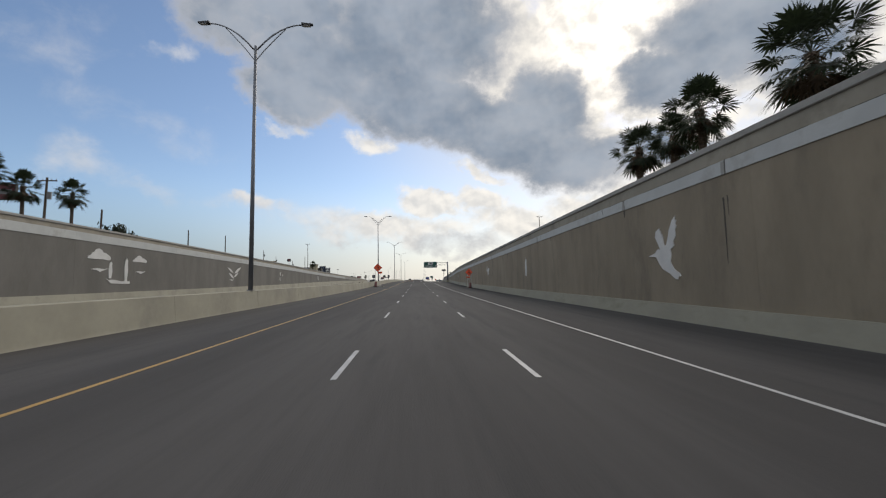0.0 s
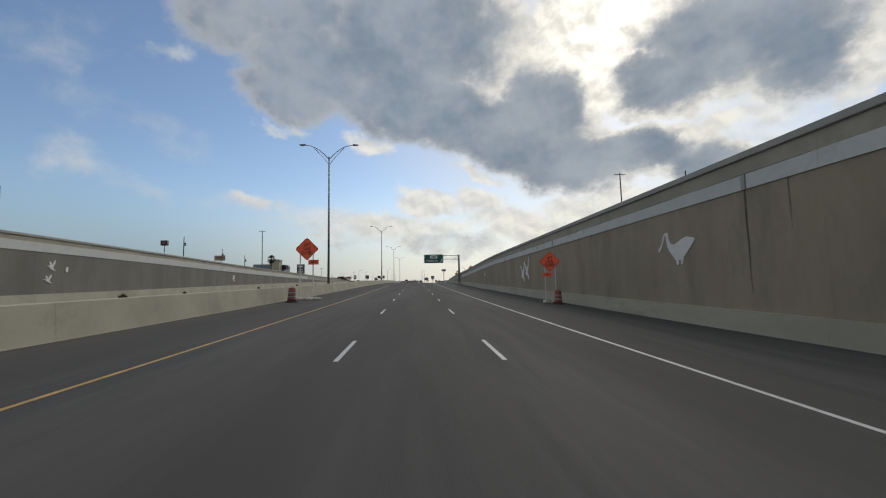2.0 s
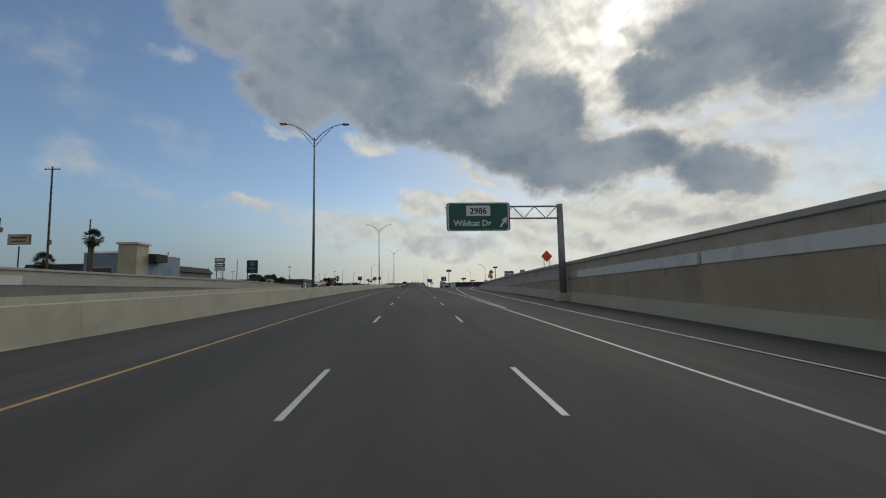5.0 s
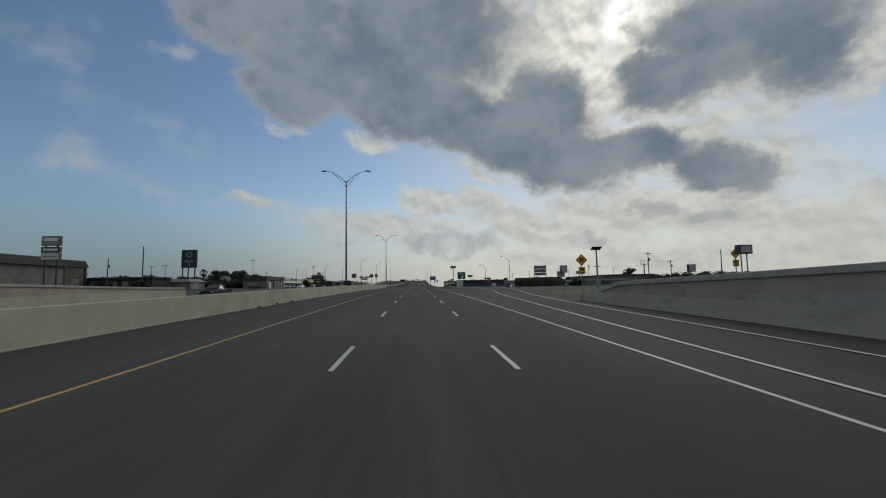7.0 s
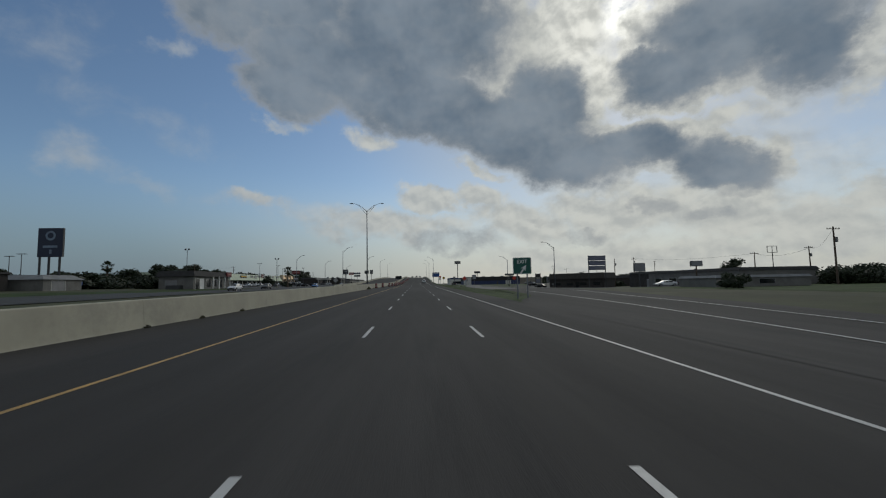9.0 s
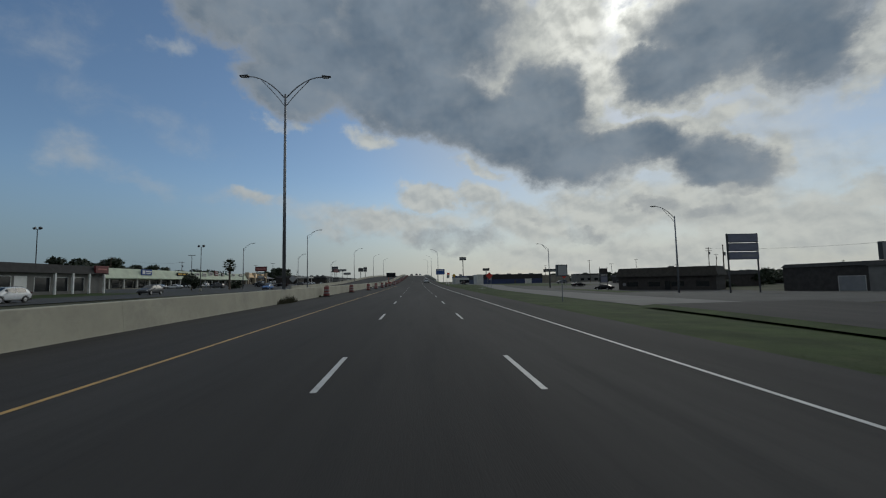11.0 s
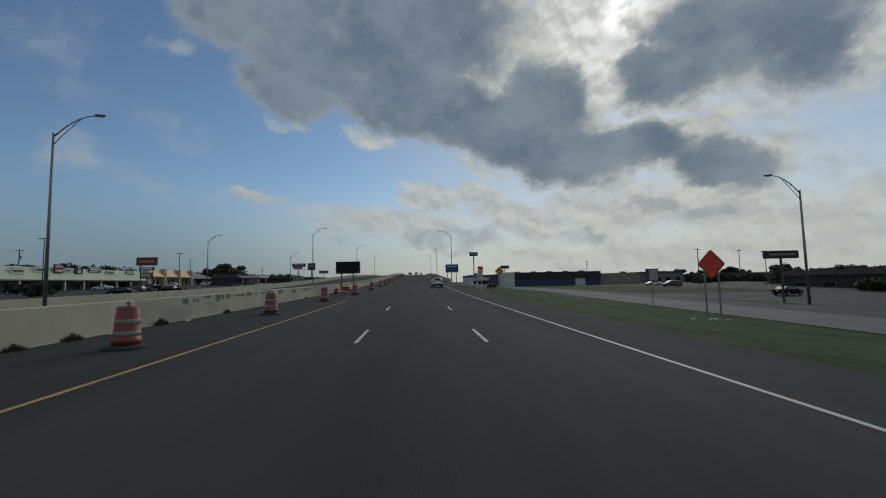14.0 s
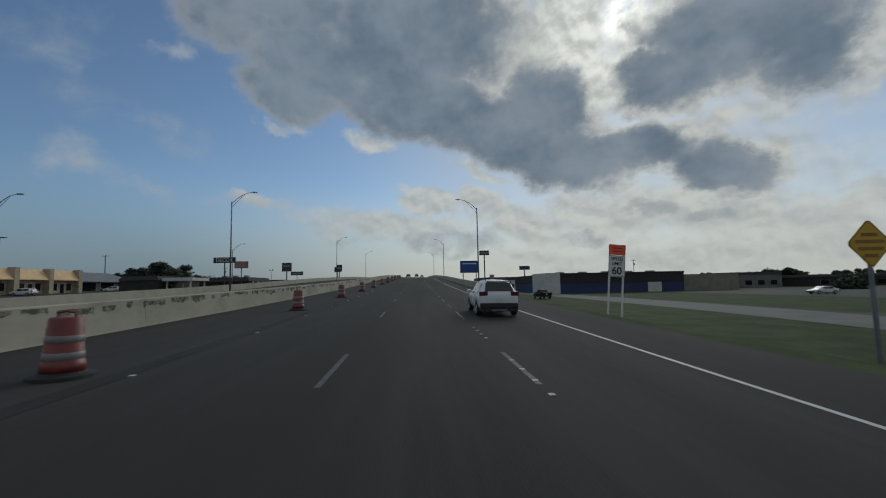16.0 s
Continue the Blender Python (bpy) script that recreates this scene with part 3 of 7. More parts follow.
slab("grass_lawn", 38, 64, 467, 562, GRASS, "green lawn in front of a blue warehouse", "grass", 0.02)
slab("grass_lawn", -62, -50, 290, 400, GRASS, "green lawn beside the frontage road", "grass", 0.02)


# ---------------------------------------------------------------- barriers and retaining walls
barrier_h = piecewise([(-160, 1.12), (150, 1.12), (190, 1.05), (1100, 1.05)])


def barrier_profile(s):
    z = surf(-10.4, s) - 0.03
    h = barrier_h(s)
    return [(-10.62, z), (-9.95, z), (-9.97, z + 0.09), (-10.055, z + h - 0.03), (-10.08, z + h), (-10.34, z + h), (-10.36, z + h - 0.03)]


def barrier_top(s):
    return surf(-10.4, s) - 0.03 + barrier_h(s)


barrier = thing("median_barrier", None, "pale concrete median barrier with stained upper faces", "barrier", kind="structure")
for i in range(-8, 84):
    a = i * 9.0
    part("barrier_segment", sweep(steps(a + 0.006, a + 8.994, 3), barrier_profile), STAINED if a > 405 else CONCRETE, barrier)



def soot(s, length, drop, depth, seed):
    """A ragged dark stain below the barrier's top edge, with runs of dirt."""
    r = random.Random(seed)
    bm = bmesh.new()
    n = max(6, round(length / 0.1))
    rows, runs = [], depth
    for i in range(n + 1):
        y = s + length * i / n
        runs = 0.55 * runs + 0.45 * depth * (r.uniform(0.55, 1.1) if r.random() < 0.75 else r.uniform(1.2, 2.0))
        top = barrier_h(y) - drop - 0.03 * r.random()
        low = top - runs
        rows.append([bm.verts.new((-9.966 - 0.0905 * (h - 0.09) / (barrier_h(y) - 0.12) + 0.004, y, surf(-10.4, y) - 0.03 + h)) for h in (top, max(0.12, low))])
    for a, b in zip(rows, rows[1:]):
        bm.faces.new((a[0], b[0], b[1], a[1]))
    part("soot_stain", bm, SOOT, barrier)


stain_rnd = random.Random(21)
s = 417.0
while s < 545:
    # dirtier stretches follow cleaner ones
    dirty = noise.noise((s * 0.07, 3.1, 0.0)) + 0.25 * (s > 446)
    length = stain_rnd.uniform(0.3, 1.5)
    if dirty > -0.12:
        soot(s, length, stain_rnd.uniform(0.03, 0.14), stain_rnd.uniform(0.12, 0.26), int(s * 10))
    s += length + stain_rnd.uniform(0.05, 0.7) + (1.5 if dirty < 0.05 else 0.0)
for s, low in ((424.0, 0.55), (431.6, 0.7), (449.6, 0.25), (459.5, 0.05)):
    soot(s, 0.05, 0.05, (1.0 - low) / 1.2, int(s))

far_barrier = thing("far_barrier", None, "low pale concrete barrier along the opposite carriageway", "barrier", kind="structure")
for i in range(42):
    a = 425 + i * 9.0
    part("barrier_segment", sweep(steps(a + 0.006, a + 8.994, 3), lambda s: [(-31.3, surf(-30.5, s) - 0.1), (-30.75, surf(-30.5, s) - 0.1), (-30.9, surf(-30.5, s) + 1.0), (-31.15, surf(-30.5, s) + 1.0)]), CONCRETE, far_barrier)

right_wall = thing("wall_east", None, "brown panelled retaining wall with pale band and reliefs", "retaining wall", kind="structure")
left_wall = thing("wall_west", None, "brown panelled retaining wall with pale band and coping", "retaining wall", kind="structure")


def wall_run(parent, face, sign, top, start, end, band, foot, panel, drop, cap):
    """Wall with base barrier, brown panels, a pale band, parapet and coping; sign points away from the road; drop and cap are the heights from the top down to the band and of the coping."""
    def out(x, d):
        return x + sign * d
    def brown_top(s):
        return max(top(s) - band - drop, surf(face(s), s) + foot - 0.3)
    a = start
    while a < end - 0.5:
        b = min(a + 8.0, end)
        st = steps(a + 0.004, b - 0.004, 4)
        part("wall_panel", sweep(st, lambda s: [(face(s), surf(face(s), s) - 0.1), (face(s), brown_top(s) + 0.02), (out(face(s), 0.3), brown_top(s) + 0.02), (out(face(s), 0.3), surf(face(s), s) - 0.1)]), panel, parent)
        part("pale_band", sweep(st, lambda s: [(out(face(s), -0.05), brown_top(s)), (out(face(s), -0.05), max(brown_top(s) + 0.05, top(s) - drop)), (out(face(s), 0.28), max(brown_top(s) + 0.05, top(s) - drop)), (out(face(s), 0.28), brown_top(s))]), BAND if a < 184 else COPING if a < 222 else BEIGE, parent)
        part("parapet_panel", sweep(st, lambda s: [(out(face(s), 0.0), max(brown_top(s) + 0.05, top(s) - drop)), (out(face(s), 0.03), top(s) - cap + 0.03), (out(face(s), 0.26), top(s) - cap + 0.03), (out(face(s), 0.26), max(brown_top(s) + 0.05, top(s) - drop))]), BEIGE, parent)
        part("coping", sweep(st, lambda s: [(out(face(s), -0.05), top(s) - cap), (out(face(s), -0.08), top(s) - cap + 0.03), (out(face(s), -0.08), top(s) - 0.02), (out(face(s), -0.05), top(s)), (out(face(s), 0.34), top(s)), (out(face(s), 0.34), top(s) - cap)]), COPING, parent)
        part("base_barrier", sweep(st, lambda s: [(out(face(s), -0.34), surf(face(s), s) - 0.05), (out(face(s), -0.16), surf(face(s), s) + foot), (out(face(s), -0.004), surf(face(s), s) + foot), (out(face(s), -0.004), surf(face(s), s) - 0.05)]), BASE_CONCRETE if sign > 0 else CONCRETE, parent)
        a = b


wall_run(right_wall, wall_x, 1, top_right, -96, RIGHT_END, 0.60, 0.86, BROWN_WALL, 0.94, 0.29)
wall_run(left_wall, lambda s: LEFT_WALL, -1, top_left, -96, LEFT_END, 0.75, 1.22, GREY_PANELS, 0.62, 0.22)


def drip(s, z0, z1, w, seed):
    """A narrow run of dirt down the right-hand wall."""
    r = random.Random(seed)
    bm = bmesh.new()
    n = 7
    cols = []
    for i in range(n):
        z, half = z0 + (z1 - z0) * i / (n - 1), w * 0.5 * (1 - 0.75 * (i / (n - 1)) ** 2) * r.uniform(0.7, 1.2)
        c = s + r.uniform(-0.15, 0.15) * w
        cols.append([bm.verts.new((wall_x(c + d) - 0.006, c + d, z)) for d in (half, -half)])
    for a, b in zip(cols, cols[1:]):
        bm.faces.new((a[0], a[1], b[1], b[0]))
    part("drip_stain", bm, DRIP_SHADE, right_wall)


for k, (s, z0, z1, w) in enumerate(((17.55, 0.05, -2.9, 0.10), (17.3, 0.1, -0.8, 0.07), (26.4, 1.05, 0.6, 0.2), (41.6, 1.15, 0.75, 0.25), (46.3, 1.15, 0.85, 0.08), (62.1, 1.15, 0.3, 0.16), (65.2, 1.15, -0.1, 0.12), (65.6, 1.15, -0.5, 0.08),
                                    (66.2, 1.15, 0.5, 0.1), (73.2, 1.15, -0.7, 0.06), (75.2, 1.18, -2.95, 0.11), (90, 1.15, 0.7, 0.1), (121, 1.15, 0.5, 0.08), (143.5, 0.9, 0.3, 0.09), (171, 0.5, 0.0, 0.1))):
    drip(s, z0, z1, w, k)
for s in (17.4, 26.4, 46.3, 75.2, 99, 121, 143.5, 168):
    z = top_right(s) - 0.94
    part("joint_gap", box(wall_x(s) - 0.058, wall_x(s) - 0.03, s - 0.16, s - 0.11, z - 0.60, z + 0.02), DRIP_SHADE, right_wall)
    part("joint_cover", box(wall_x(s) - 0.064, wall_x(s) - 0.03, s - 0.11, s + 0.11, z - 0.61, z - 0.03, 0.004), COPING, right_wall)
for s, w in ((135.2, 0.05), (135.7, 0.04), (136.2, 0.05), (122.4, 0.05), (91.3, 0.06), (45.0, 0.05), (29.5, 0.06), (104.0, 0.05)):
    z = top_right(s) - 0.96
    part("drip_stain", box(wall_x(s) - 0.054, wall_x(s) - 0.04, s - w / 2, s + w / 2, z - 0.34, z), DRIP_SHADE, right_wall)
# broken dark strips on the band's top edge paint in its shadow line
for k in range(38):
    s = -20 + k * 4.1 + (k * 7 % 5) * 0.5
    part("dirt_line", box(wall_x(s) - 0.053, wall_x(s) + 0.02, s, s + 1.2 + (k * 13 % 7) * 0.4, top_right(s) - 0.942, top_right(s) - 0.922), DRIP_SHADE, right_wall)
part("end_post", box(14.0, 15.0, 242, 242.4, -1.1, 0.02, 0.04), CONCRETE, right_wall)

parapet = thing("bridge_parapet", None, "pale concrete parapet along the rising overpass", "parapet", kind="structure")
for i in range(0, 34):
    a = 506 + i * 9.0
    part("parapet_segment", sweep(steps(a + 0.012, a + 8.988, 3), lambda s: [(8.55, surf(8.6, s) - 0.02), (8.62, surf(8.6, s) + 0.95), (8.9, surf(8.6, s) + 0.95), (9.28, land(15, s) - 0.1), (9.0, land(15, s) - 0.1)]), CONCRETE, parapet)

# ---------------------------------------------------------------- more materials
GREEN_SIGN = material("green_sign_sheeting", (0.012, 0.10, 0.075), 0.45, spread=0.06, scale=1.0)
ORANGE_SIGN = material("orange_sign_sheeting", (0.95, 0.12, 0.04), 0.5, spread=0.08, scale=1.0)
RED_ORANGE_SIGN = material("faded_red_orange_sheeting", (0.60, 0.058, 0.034), 0.55, spread=0.1, scale=1.5)
YELLOW_SIGN = material("yellow_sign_sheeting", (0.62, 0.36, 0.02), 0.5, spread=0.08, scale=1.0)
BLUE_SIGN = material("blue_sign_sheeting", (0.02, 0.075, 0.28), 0.45, spread=0.06, scale=1.0)
WHITE_SHEET = material("white_sign_sheeting", (0.72, 0.72, 0.70), 0.5, spread=0.05, scale=1.5)
BLACK_INK = material("black_sign_ink", (0.012, 0.012, 0.012), 0.6, spread=0.1, scale=2.0)
FADED_INK = material("faded_sign_ink", (0.26, 0.15, 0.02), 0.6, spread=0.2, scale=2.0)
FADED_RED = material("faded_red_sign", (0.38, 0.15, 0.13), 0.6, spread=0.12, scale=1.0)
DUN_WALL = material("dun_metal_siding", (0.105, 0.092, 0.078), 0.85, spread=0.12, scale=0.6, stain=(0.075, 0.066, 0.056), stain_scale=0.3)
BUFF_WALL = material("buff_block_wall", (0.24, 0.215, 0.175), 0.9, spread=0.15, scale=0.6, bump=0.4, bump_scale=25)
RED_SIGN = material("red_sign_face", (0.13, 0.020, 0.022), 0.5, spread=0.1, scale=1.0)
LILAC_GREY = material("lilac_grey_panel", (0.16, 0.165, 0.215), 0.6, spread=0.08, scale=1.5)
NAVY = material("navy_sign_face", (0.012, 0.02, 0.05), 0.5, spread=0.1, scale=1.0)
GREY_PANEL = material("grey_panel", (0.22, 0.22, 0.225), 0.6, spread=0.1, scale=0.8)
SIGN_BACK = material("plain_aluminium", (0.36, 0.36, 0.36), 0.45, metal=0.5, spread=0.08, scale=1.0)
DRUM_ORANGE = material("orange_plastic", (0.17, 0.030, 0.025), 0.45, spread=0.15, scale=4.0, stain=(0.25, 0.05, 0.02), stain_scale=3.0, stain_amount=0.5)
DRUM_WHITE = material("white_reflective_tape", (0.24, 0.22, 0.215), 0.4, spread=0.08, scale=5.0, stain=(0.14, 0.11, 0.10), stain_scale=4.0)
RUBBER = material("black_rubber", (0.018, 0.018, 0.018), 0.75, spread=0.2, scale=6.0, bump=0.2)
TRAILER_ORANGE = material("orange_trailer_paint", (0.36, 0.055, 0.022), 0.45, spread=0.1, scale=3.0)
LED_FACE = material("dark_led_face", (0.008, 0.009, 0.012), 0.4, spread=0.1, scale=8.0, spec=0.2)
SANDBAG = material("sandbag_cloth", (0.40, 0.38, 0.33), 0.95, spread=0.2, scale=6.0, bump=0.5, bump_scale=90)
TIMBER = material("weathered_pole_timber", (0.10, 0.075, 0.055), 0.9, spread=0.25, scale=3.0, stretch=(4, 4, 0.4), bump=0.5, bump_scale=20)
PALM_TRUNK = material("palm_trunk", (0.13, 0.10, 0.075), 0.95, spread=0.3, scale=3.0, stretch=(1, 1, 5), bump=0.7, bump_scale=15)
PALM_LEAF = material("palm_leaf", (0.034, 0.048, 0.022), 0.6, spread=0.35, scale=2.5)
PALM_DEAD = material("dead_palm_leaf", (0.10, 0.066, 0.038), 0.85, spread=0.3, scale=2.5)
BARK = material("tree_bark", (0.08, 0.06, 0.045), 0.95, spread=0.3, scale=4.0, bump=0.6, bump_scale=15)
LEAF = material("broad_leaf", (0.022, 0.033, 0.013), 0.65, spread=0.4, scale=0.8)
WEED = material("dry_weeds", (0.075, 0.068, 0.038), 0.9, spread=0.3, scale=4.0)
BLADE = material("grass_blade", (0.043, 0.068, 0.018), 0.8, spread=0.2, scale=0.6, spec=0.15)
def let_light_through(m, share):
    """Thin leaves pass on some of the light that falls on their far side."""
    n, l = m.node_tree.nodes, m.node_tree.links
    b = n["Principled BSDF"]
    t, mix = n.new("ShaderNodeBsdfTranslucent"), n.new("ShaderNodeMixShader")
    l.new(b.inputs["Base Color"].links[0].from_socket, t.inputs["Color"])
    mix.inputs[0].default_value = share
    l.new(b.outputs[0], mix.inputs[1]), l.new(t.outputs[0], mix.inputs[2])
    l.new(mix.outputs[0], n["Material Output"].inputs["Surface"])


let_light_through(BLADE, 0.5)
let_light_through(PALM_LEAF, 0.25)
let_light_through(LEAF, 0.2)
GLASS_DARK = material("tinted_glass", (0.012, 0.014, 0.016), 0.06, spread=0.05, scale=2.0, spec=0.6)
WHITE_PAINT = material("white_car_paint", (0.70, 0.71, 0.72), 0.25, spread=0.03, scale=1.0)
BLACK_PAINT = material("black_car_paint", (0.008, 0.008, 0.010), 0.42, spread=0.05, scale=1.0, spec=0.08)
BLUE_PAINT = material("blue_car_paint", (0.06, 0.17, 0.42), 0.25, spread=0.05, scale=1.0)
GREY_PAINT = material("grey_car_paint", (0.06, 0.063, 0.068), 0.38, spread=0.05, scale=1.0)
TRIM_BLACK = material("black_plastic_trim", (0.02, 0.02, 0.021), 0.6, spread=0.1, scale=4.0)
TAIL_RED = material("red_lamp_lens", (0.085, 0.010, 0.014), 0.2, spread=0.05, scale=3.0)
HEAD_CLEAR = material("clear_lamp_lens", (0.55, 0.55, 0.55), 0.1, spread=0.05, scale=3.0)
ALLOY = material("alloy_rim", (0.42, 0.42, 0.43), 0.35, metal=0.8, spread=0.1, scale=5.0)
PLATE = material("number_plate", (0.6, 0.6, 0.58), 0.5, spread=0.05, scale=5.0)
TAN_WALL = material("tan_stucco", (0.45, 0.37, 0.27), 0.9, spread=0.12, scale=0.6, bump=0.4, bump_scale=50, stain=(0.28, 0.2, 0.13), stain_scale=0.5)
TAN_ROOF = material("tan_awning_metal", (0.70, 0.47, 0.24), 0.6, spread=0.1, scale=0.8)
PALE_GREEN = material("pale_green_fascia", (0.47, 0.53, 0.40), 0.7, spread=0.08, scale=0.5, stain=(0.33, 0.36, 0.28), stain_scale=0.4)
OFF_WHITE = material("off_white_paint", (0.58, 0.57, 0.53), 0.75, spread=0.08, scale=0.8, stain=(0.4, 0.39, 0.35), stain_scale=0.6)
DARK_ROOF = material("dark_shingle_roof", (0.035, 0.034, 0.034), 0.9, spread=0.25, scale=1.5, bump=0.6, bump_scale=12)
BROWN_ROOF = material("brown_shingle_roof", (0.046, 0.041, 0.034), 0.9, spread=0.25, scale=1.5, bump=0.6, bump_scale=12)
BROWN_BRICK = material("brown_brick_wall", (0.042, 0.037, 0.034), 0.9, spread=0.25, scale=1.2, bump=0.5, bump_scale=25)
GREY_WALL = material("grey_block_wall", (0.17, 0.165, 0.155), 0.9, spread=0.15, scale=0.6, bump=0.4, bump_scale=25, stain=(0.11, 0.105, 0.1), stain_scale=0.4)
SLATE_WALL = material("slate_blue_wall", (0.20, 0.26, 0.33), 0.8, spread=0.15, scale=0.5, stain=(0.12, 0.14, 0.18), stain_scale=0.3)
CREAM_WALL = material("cream_stucco", (0.42, 0.38, 0.27), 0.85, spread=0.1, scale=0.6, bump=0.3, bump_scale=30)
BLUE_WALL = material("blue_painted_siding", (0.028, 0.042, 0.115), 0.7, spread=0.15, scale=0.5, stain=(0.02, 0.028, 0.07), stain_scale=0.3)
ROOF_METAL = material("grey_metal_roof", (0.20, 0.205, 0.21), 0.6, metal=0.3, spread=0.15, scale=0.6)


# ---------------------------------------------------------------- street lamps
def cobra_head(parent, x, z, way):
    bm = box(-0.36, 0.36, -0.16, 0.16, -0.07, 0.09, 0.05)
    for v in bm.verts:
        if v.co.x * way > 0.2:
            v.co.z *= 0.55
            v.co.y *= 0.7
    head = part("lamp_head", bm, DARK_STEEL, parent, "", pose(x, 0, z))
    part("lens", box(-0.24, 0.2, -0.12, 0.12, -0.10, -0.068, 0.01), HEAD_CLEAR, head)
    return head


def street_lamp(x, y, z, height, arms, reach, label, group):
    """A tapered mast with braced arms, each a number that points the arm to -x or +x."""
    lamp = thing("street_lamp", pose(x, y, z), label, "street lamp", group)
    mast = height - 1.6
    part("base_flange", box(-0.17, 0.17, -0.2, 0.2, 0, 0.05, 0.01), STEEL, lamp)
    part("mast", tube([(0, 0, 0.05), (0, 0, mast * 0.5), (0, 0, mast + 0.15)], [0.14, 0.115, 0.085], 12), STEEL, lamp, soft=True)
    for way in arms:
        pts = [(way * (0.09 + (reach - 0.4) * (i / 6)), 0, mast - 0.1 + 1.7 * (1 - (1 - i / 6) ** 2.0)) for i in range(7)]
        arm = part("arm", tube(pts, [0.05] * 3 + [0.042] * 4, 8), STEEL, lamp, soft=True)
        low = [(way * (0.09 + (reach * 0.55) * (i / 4)), 0, mast - 0.75 + 2.05 * (i / 4) ** 0.9) for i in range(5)]
        part("brace", tube(low, 0.03, 6), STEEL, arm)
        cobra_head(lamp, way * reach, mast + 1.62, way)
    return lamp


first = street_lamp(-10.12, 26.1, barrier_top(26.1) - 0.005, 16.85, (-1, 1), 3.2, "tall galvanised twin-arm street lamp on the median barrier", "median lamps")
for y in (-54, 110.2, 191.5, 350.9):
    copy_thing(first, pose(-10.12, y, barrier_top(y) - 0.005))
street_lamp(-10.12, 268.7, barrier_top(268.7) - 0.005, 16.95, (-1, 1), 3.3, "tall galvanised twin-arm street lamp on the median barrier", "median lamps")
for x, y in ((-29.2, 433.4), (-29.3, 520.3), (-29.3, 610), (-29.3, 700)):
    street_lamp(x, y, surf(x, y), 15.8, (1,), 3.6, "tall galvanised single-arm street lamp beside the freeway", "roadside lamps")
for y in (523, 613, 703):
    street_lamp(10.6, y, land(15, y), 17.6 + road_z(y) - road_z(523), (-1,), 3.3, "tall galvanised single-arm street lamp beyond the parapet", "roadside lamps")
for x, y in ((38.2, 377.3), (38.1, 436.9)):
    street_lamp(x, y, land(x, y), 12.8, (-1,), 3.2, "galvanised single-arm street lamp beside the frontage road", "roadside lamps")
for x, y, h in ((-50.2, 444.0, 13.4), (-51.5, 506, 14.2), (-50, 570, 14.2)):
    street_lamp(x, y, land(x, y), h, (1,), 3.0, "galvanised single-arm street lamp beside the parking lot", "roadside lamps")


def lot_lamp(x, y, h, kind):
    """A parking-lot light: a flat head on a post, or two floodlights."""
    z = land(x, y)
    lamp = thing("parking_lot_lamp", pose(x, y, z), "dark steel parking-lot light on a tall post", "lamp", "parking lot lamps")
    part("plinth", tube([(0, 0, 0), (0, 0, 0.7)], 0.28, 10), CONCRETE, lamp)
    part("post", tube([(0, 0, 0.7), (0, 0, h)], [0.1, 0.07], 8), DARK_STEEL, lamp)
    if kind == "flood":
        part("crossbar", box(-0.6, 0.6, -0.04, 0.04, h - 0.05, h + 0.03, 0.01), DARK_STEEL, lamp)
        for way in (-1, 1):
            part("floodlight", box(-0.25, 0.25, -0.2, 0.2, -0.2, 0.2, 0.05), DARK_STEEL, lamp, "", pose(way * 0.55, 0, h + 0.25, 25, way * 25, 0))
    else:
        part("lamp_head", box(-0.95, 0.95, -0.3, 0.3, h, h + 0.14, 0.04), DARK_STEEL, lamp)
    return lamp


for x, y, h, kind in ((-51.3, 422, 10.5, "flood"), (-67.0, 448.5, 10.0, "flat"), (-75, 406, 12.5, "flood"), (-70, 482, 10.6, "flat"), (-68.8, 525.6, 10.5, "flat"),
                      (-100, 373, 8.2, "flat"), (-91, 366, 8.2, "flat"), (-63, 640, 9, "flood"), (83.7, 494, 8.0, "flat")):
    lot_lamp(x, y, h, kind)


# ---------------------------------------------------------------- poles with wires
def utility_pole(x, y, h, arms=1, can=True, lean=0.0):
    z = land(x, y)
    pole = thing("utility_pole", pose(x, y, z, 0, lean, 0), "weathered timber utility pole with crossarm", "utility pole", "utility poles")
    part("pole", tube([(0, 0, 0), (0, 0, h)], [0.17, 0.11], 8), TIMBER, pole)
    for i in range(arms):
        arm = part("crossarm", box(-1.15, 1.15, -0.06, 0.06, h - 0.45 - 0.9 * i, h - 0.33 - 0.9 * i, 0.01), TIMBER, pole)
        for k in (-1.05, -0.5, 0.5, 1.05):
            part("insulator", tube([(k, 0, h - 0.33 - 0.9 * i), (k, 0, h - 0.14 - 0.9 * i)], [0.05, 0.035], 6), GREY_PANEL, arm)
    if can:
        part("transformer", tube([(0.38, 0, h - 2.6), (0.38, 0, h - 1.75)], 0.24, 10), GREY_PANEL, pole)
        part("bracket", box(0.1, 0.3, -0.05, 0.05, h - 2.3, h - 2.1), DARK_STEEL, pole)
    return pole


poles = [(-44, 52, 9.2, 1, True), (-44, 61, 7, 0, False), (-64.6, 182, 11.6, 0, True), (-54.5, 214.7, 18.0, 1, False), (-50, 95, 8.6, 0, False), (-50, 113, 9.6, 0, False),
         (-75, 229, 12.2, 0, True), (-66, 228.6, 10.0, 0, True), (-60, 230, 12.4, 0, False), (-60, 255, 8.4, 0, False), (-86, 330, 8.4, 0, True), (-69.9, 319.3, 11.0, 0, False), (42, 140.5, 19.6, 1, False), (48.2, 129.8, 17.0, 0, False), (69.1, 328, 9.6, 1, True), (95.8, 359.5, 9.2, 1, True), (85, 319, 9.3, 0, False)]
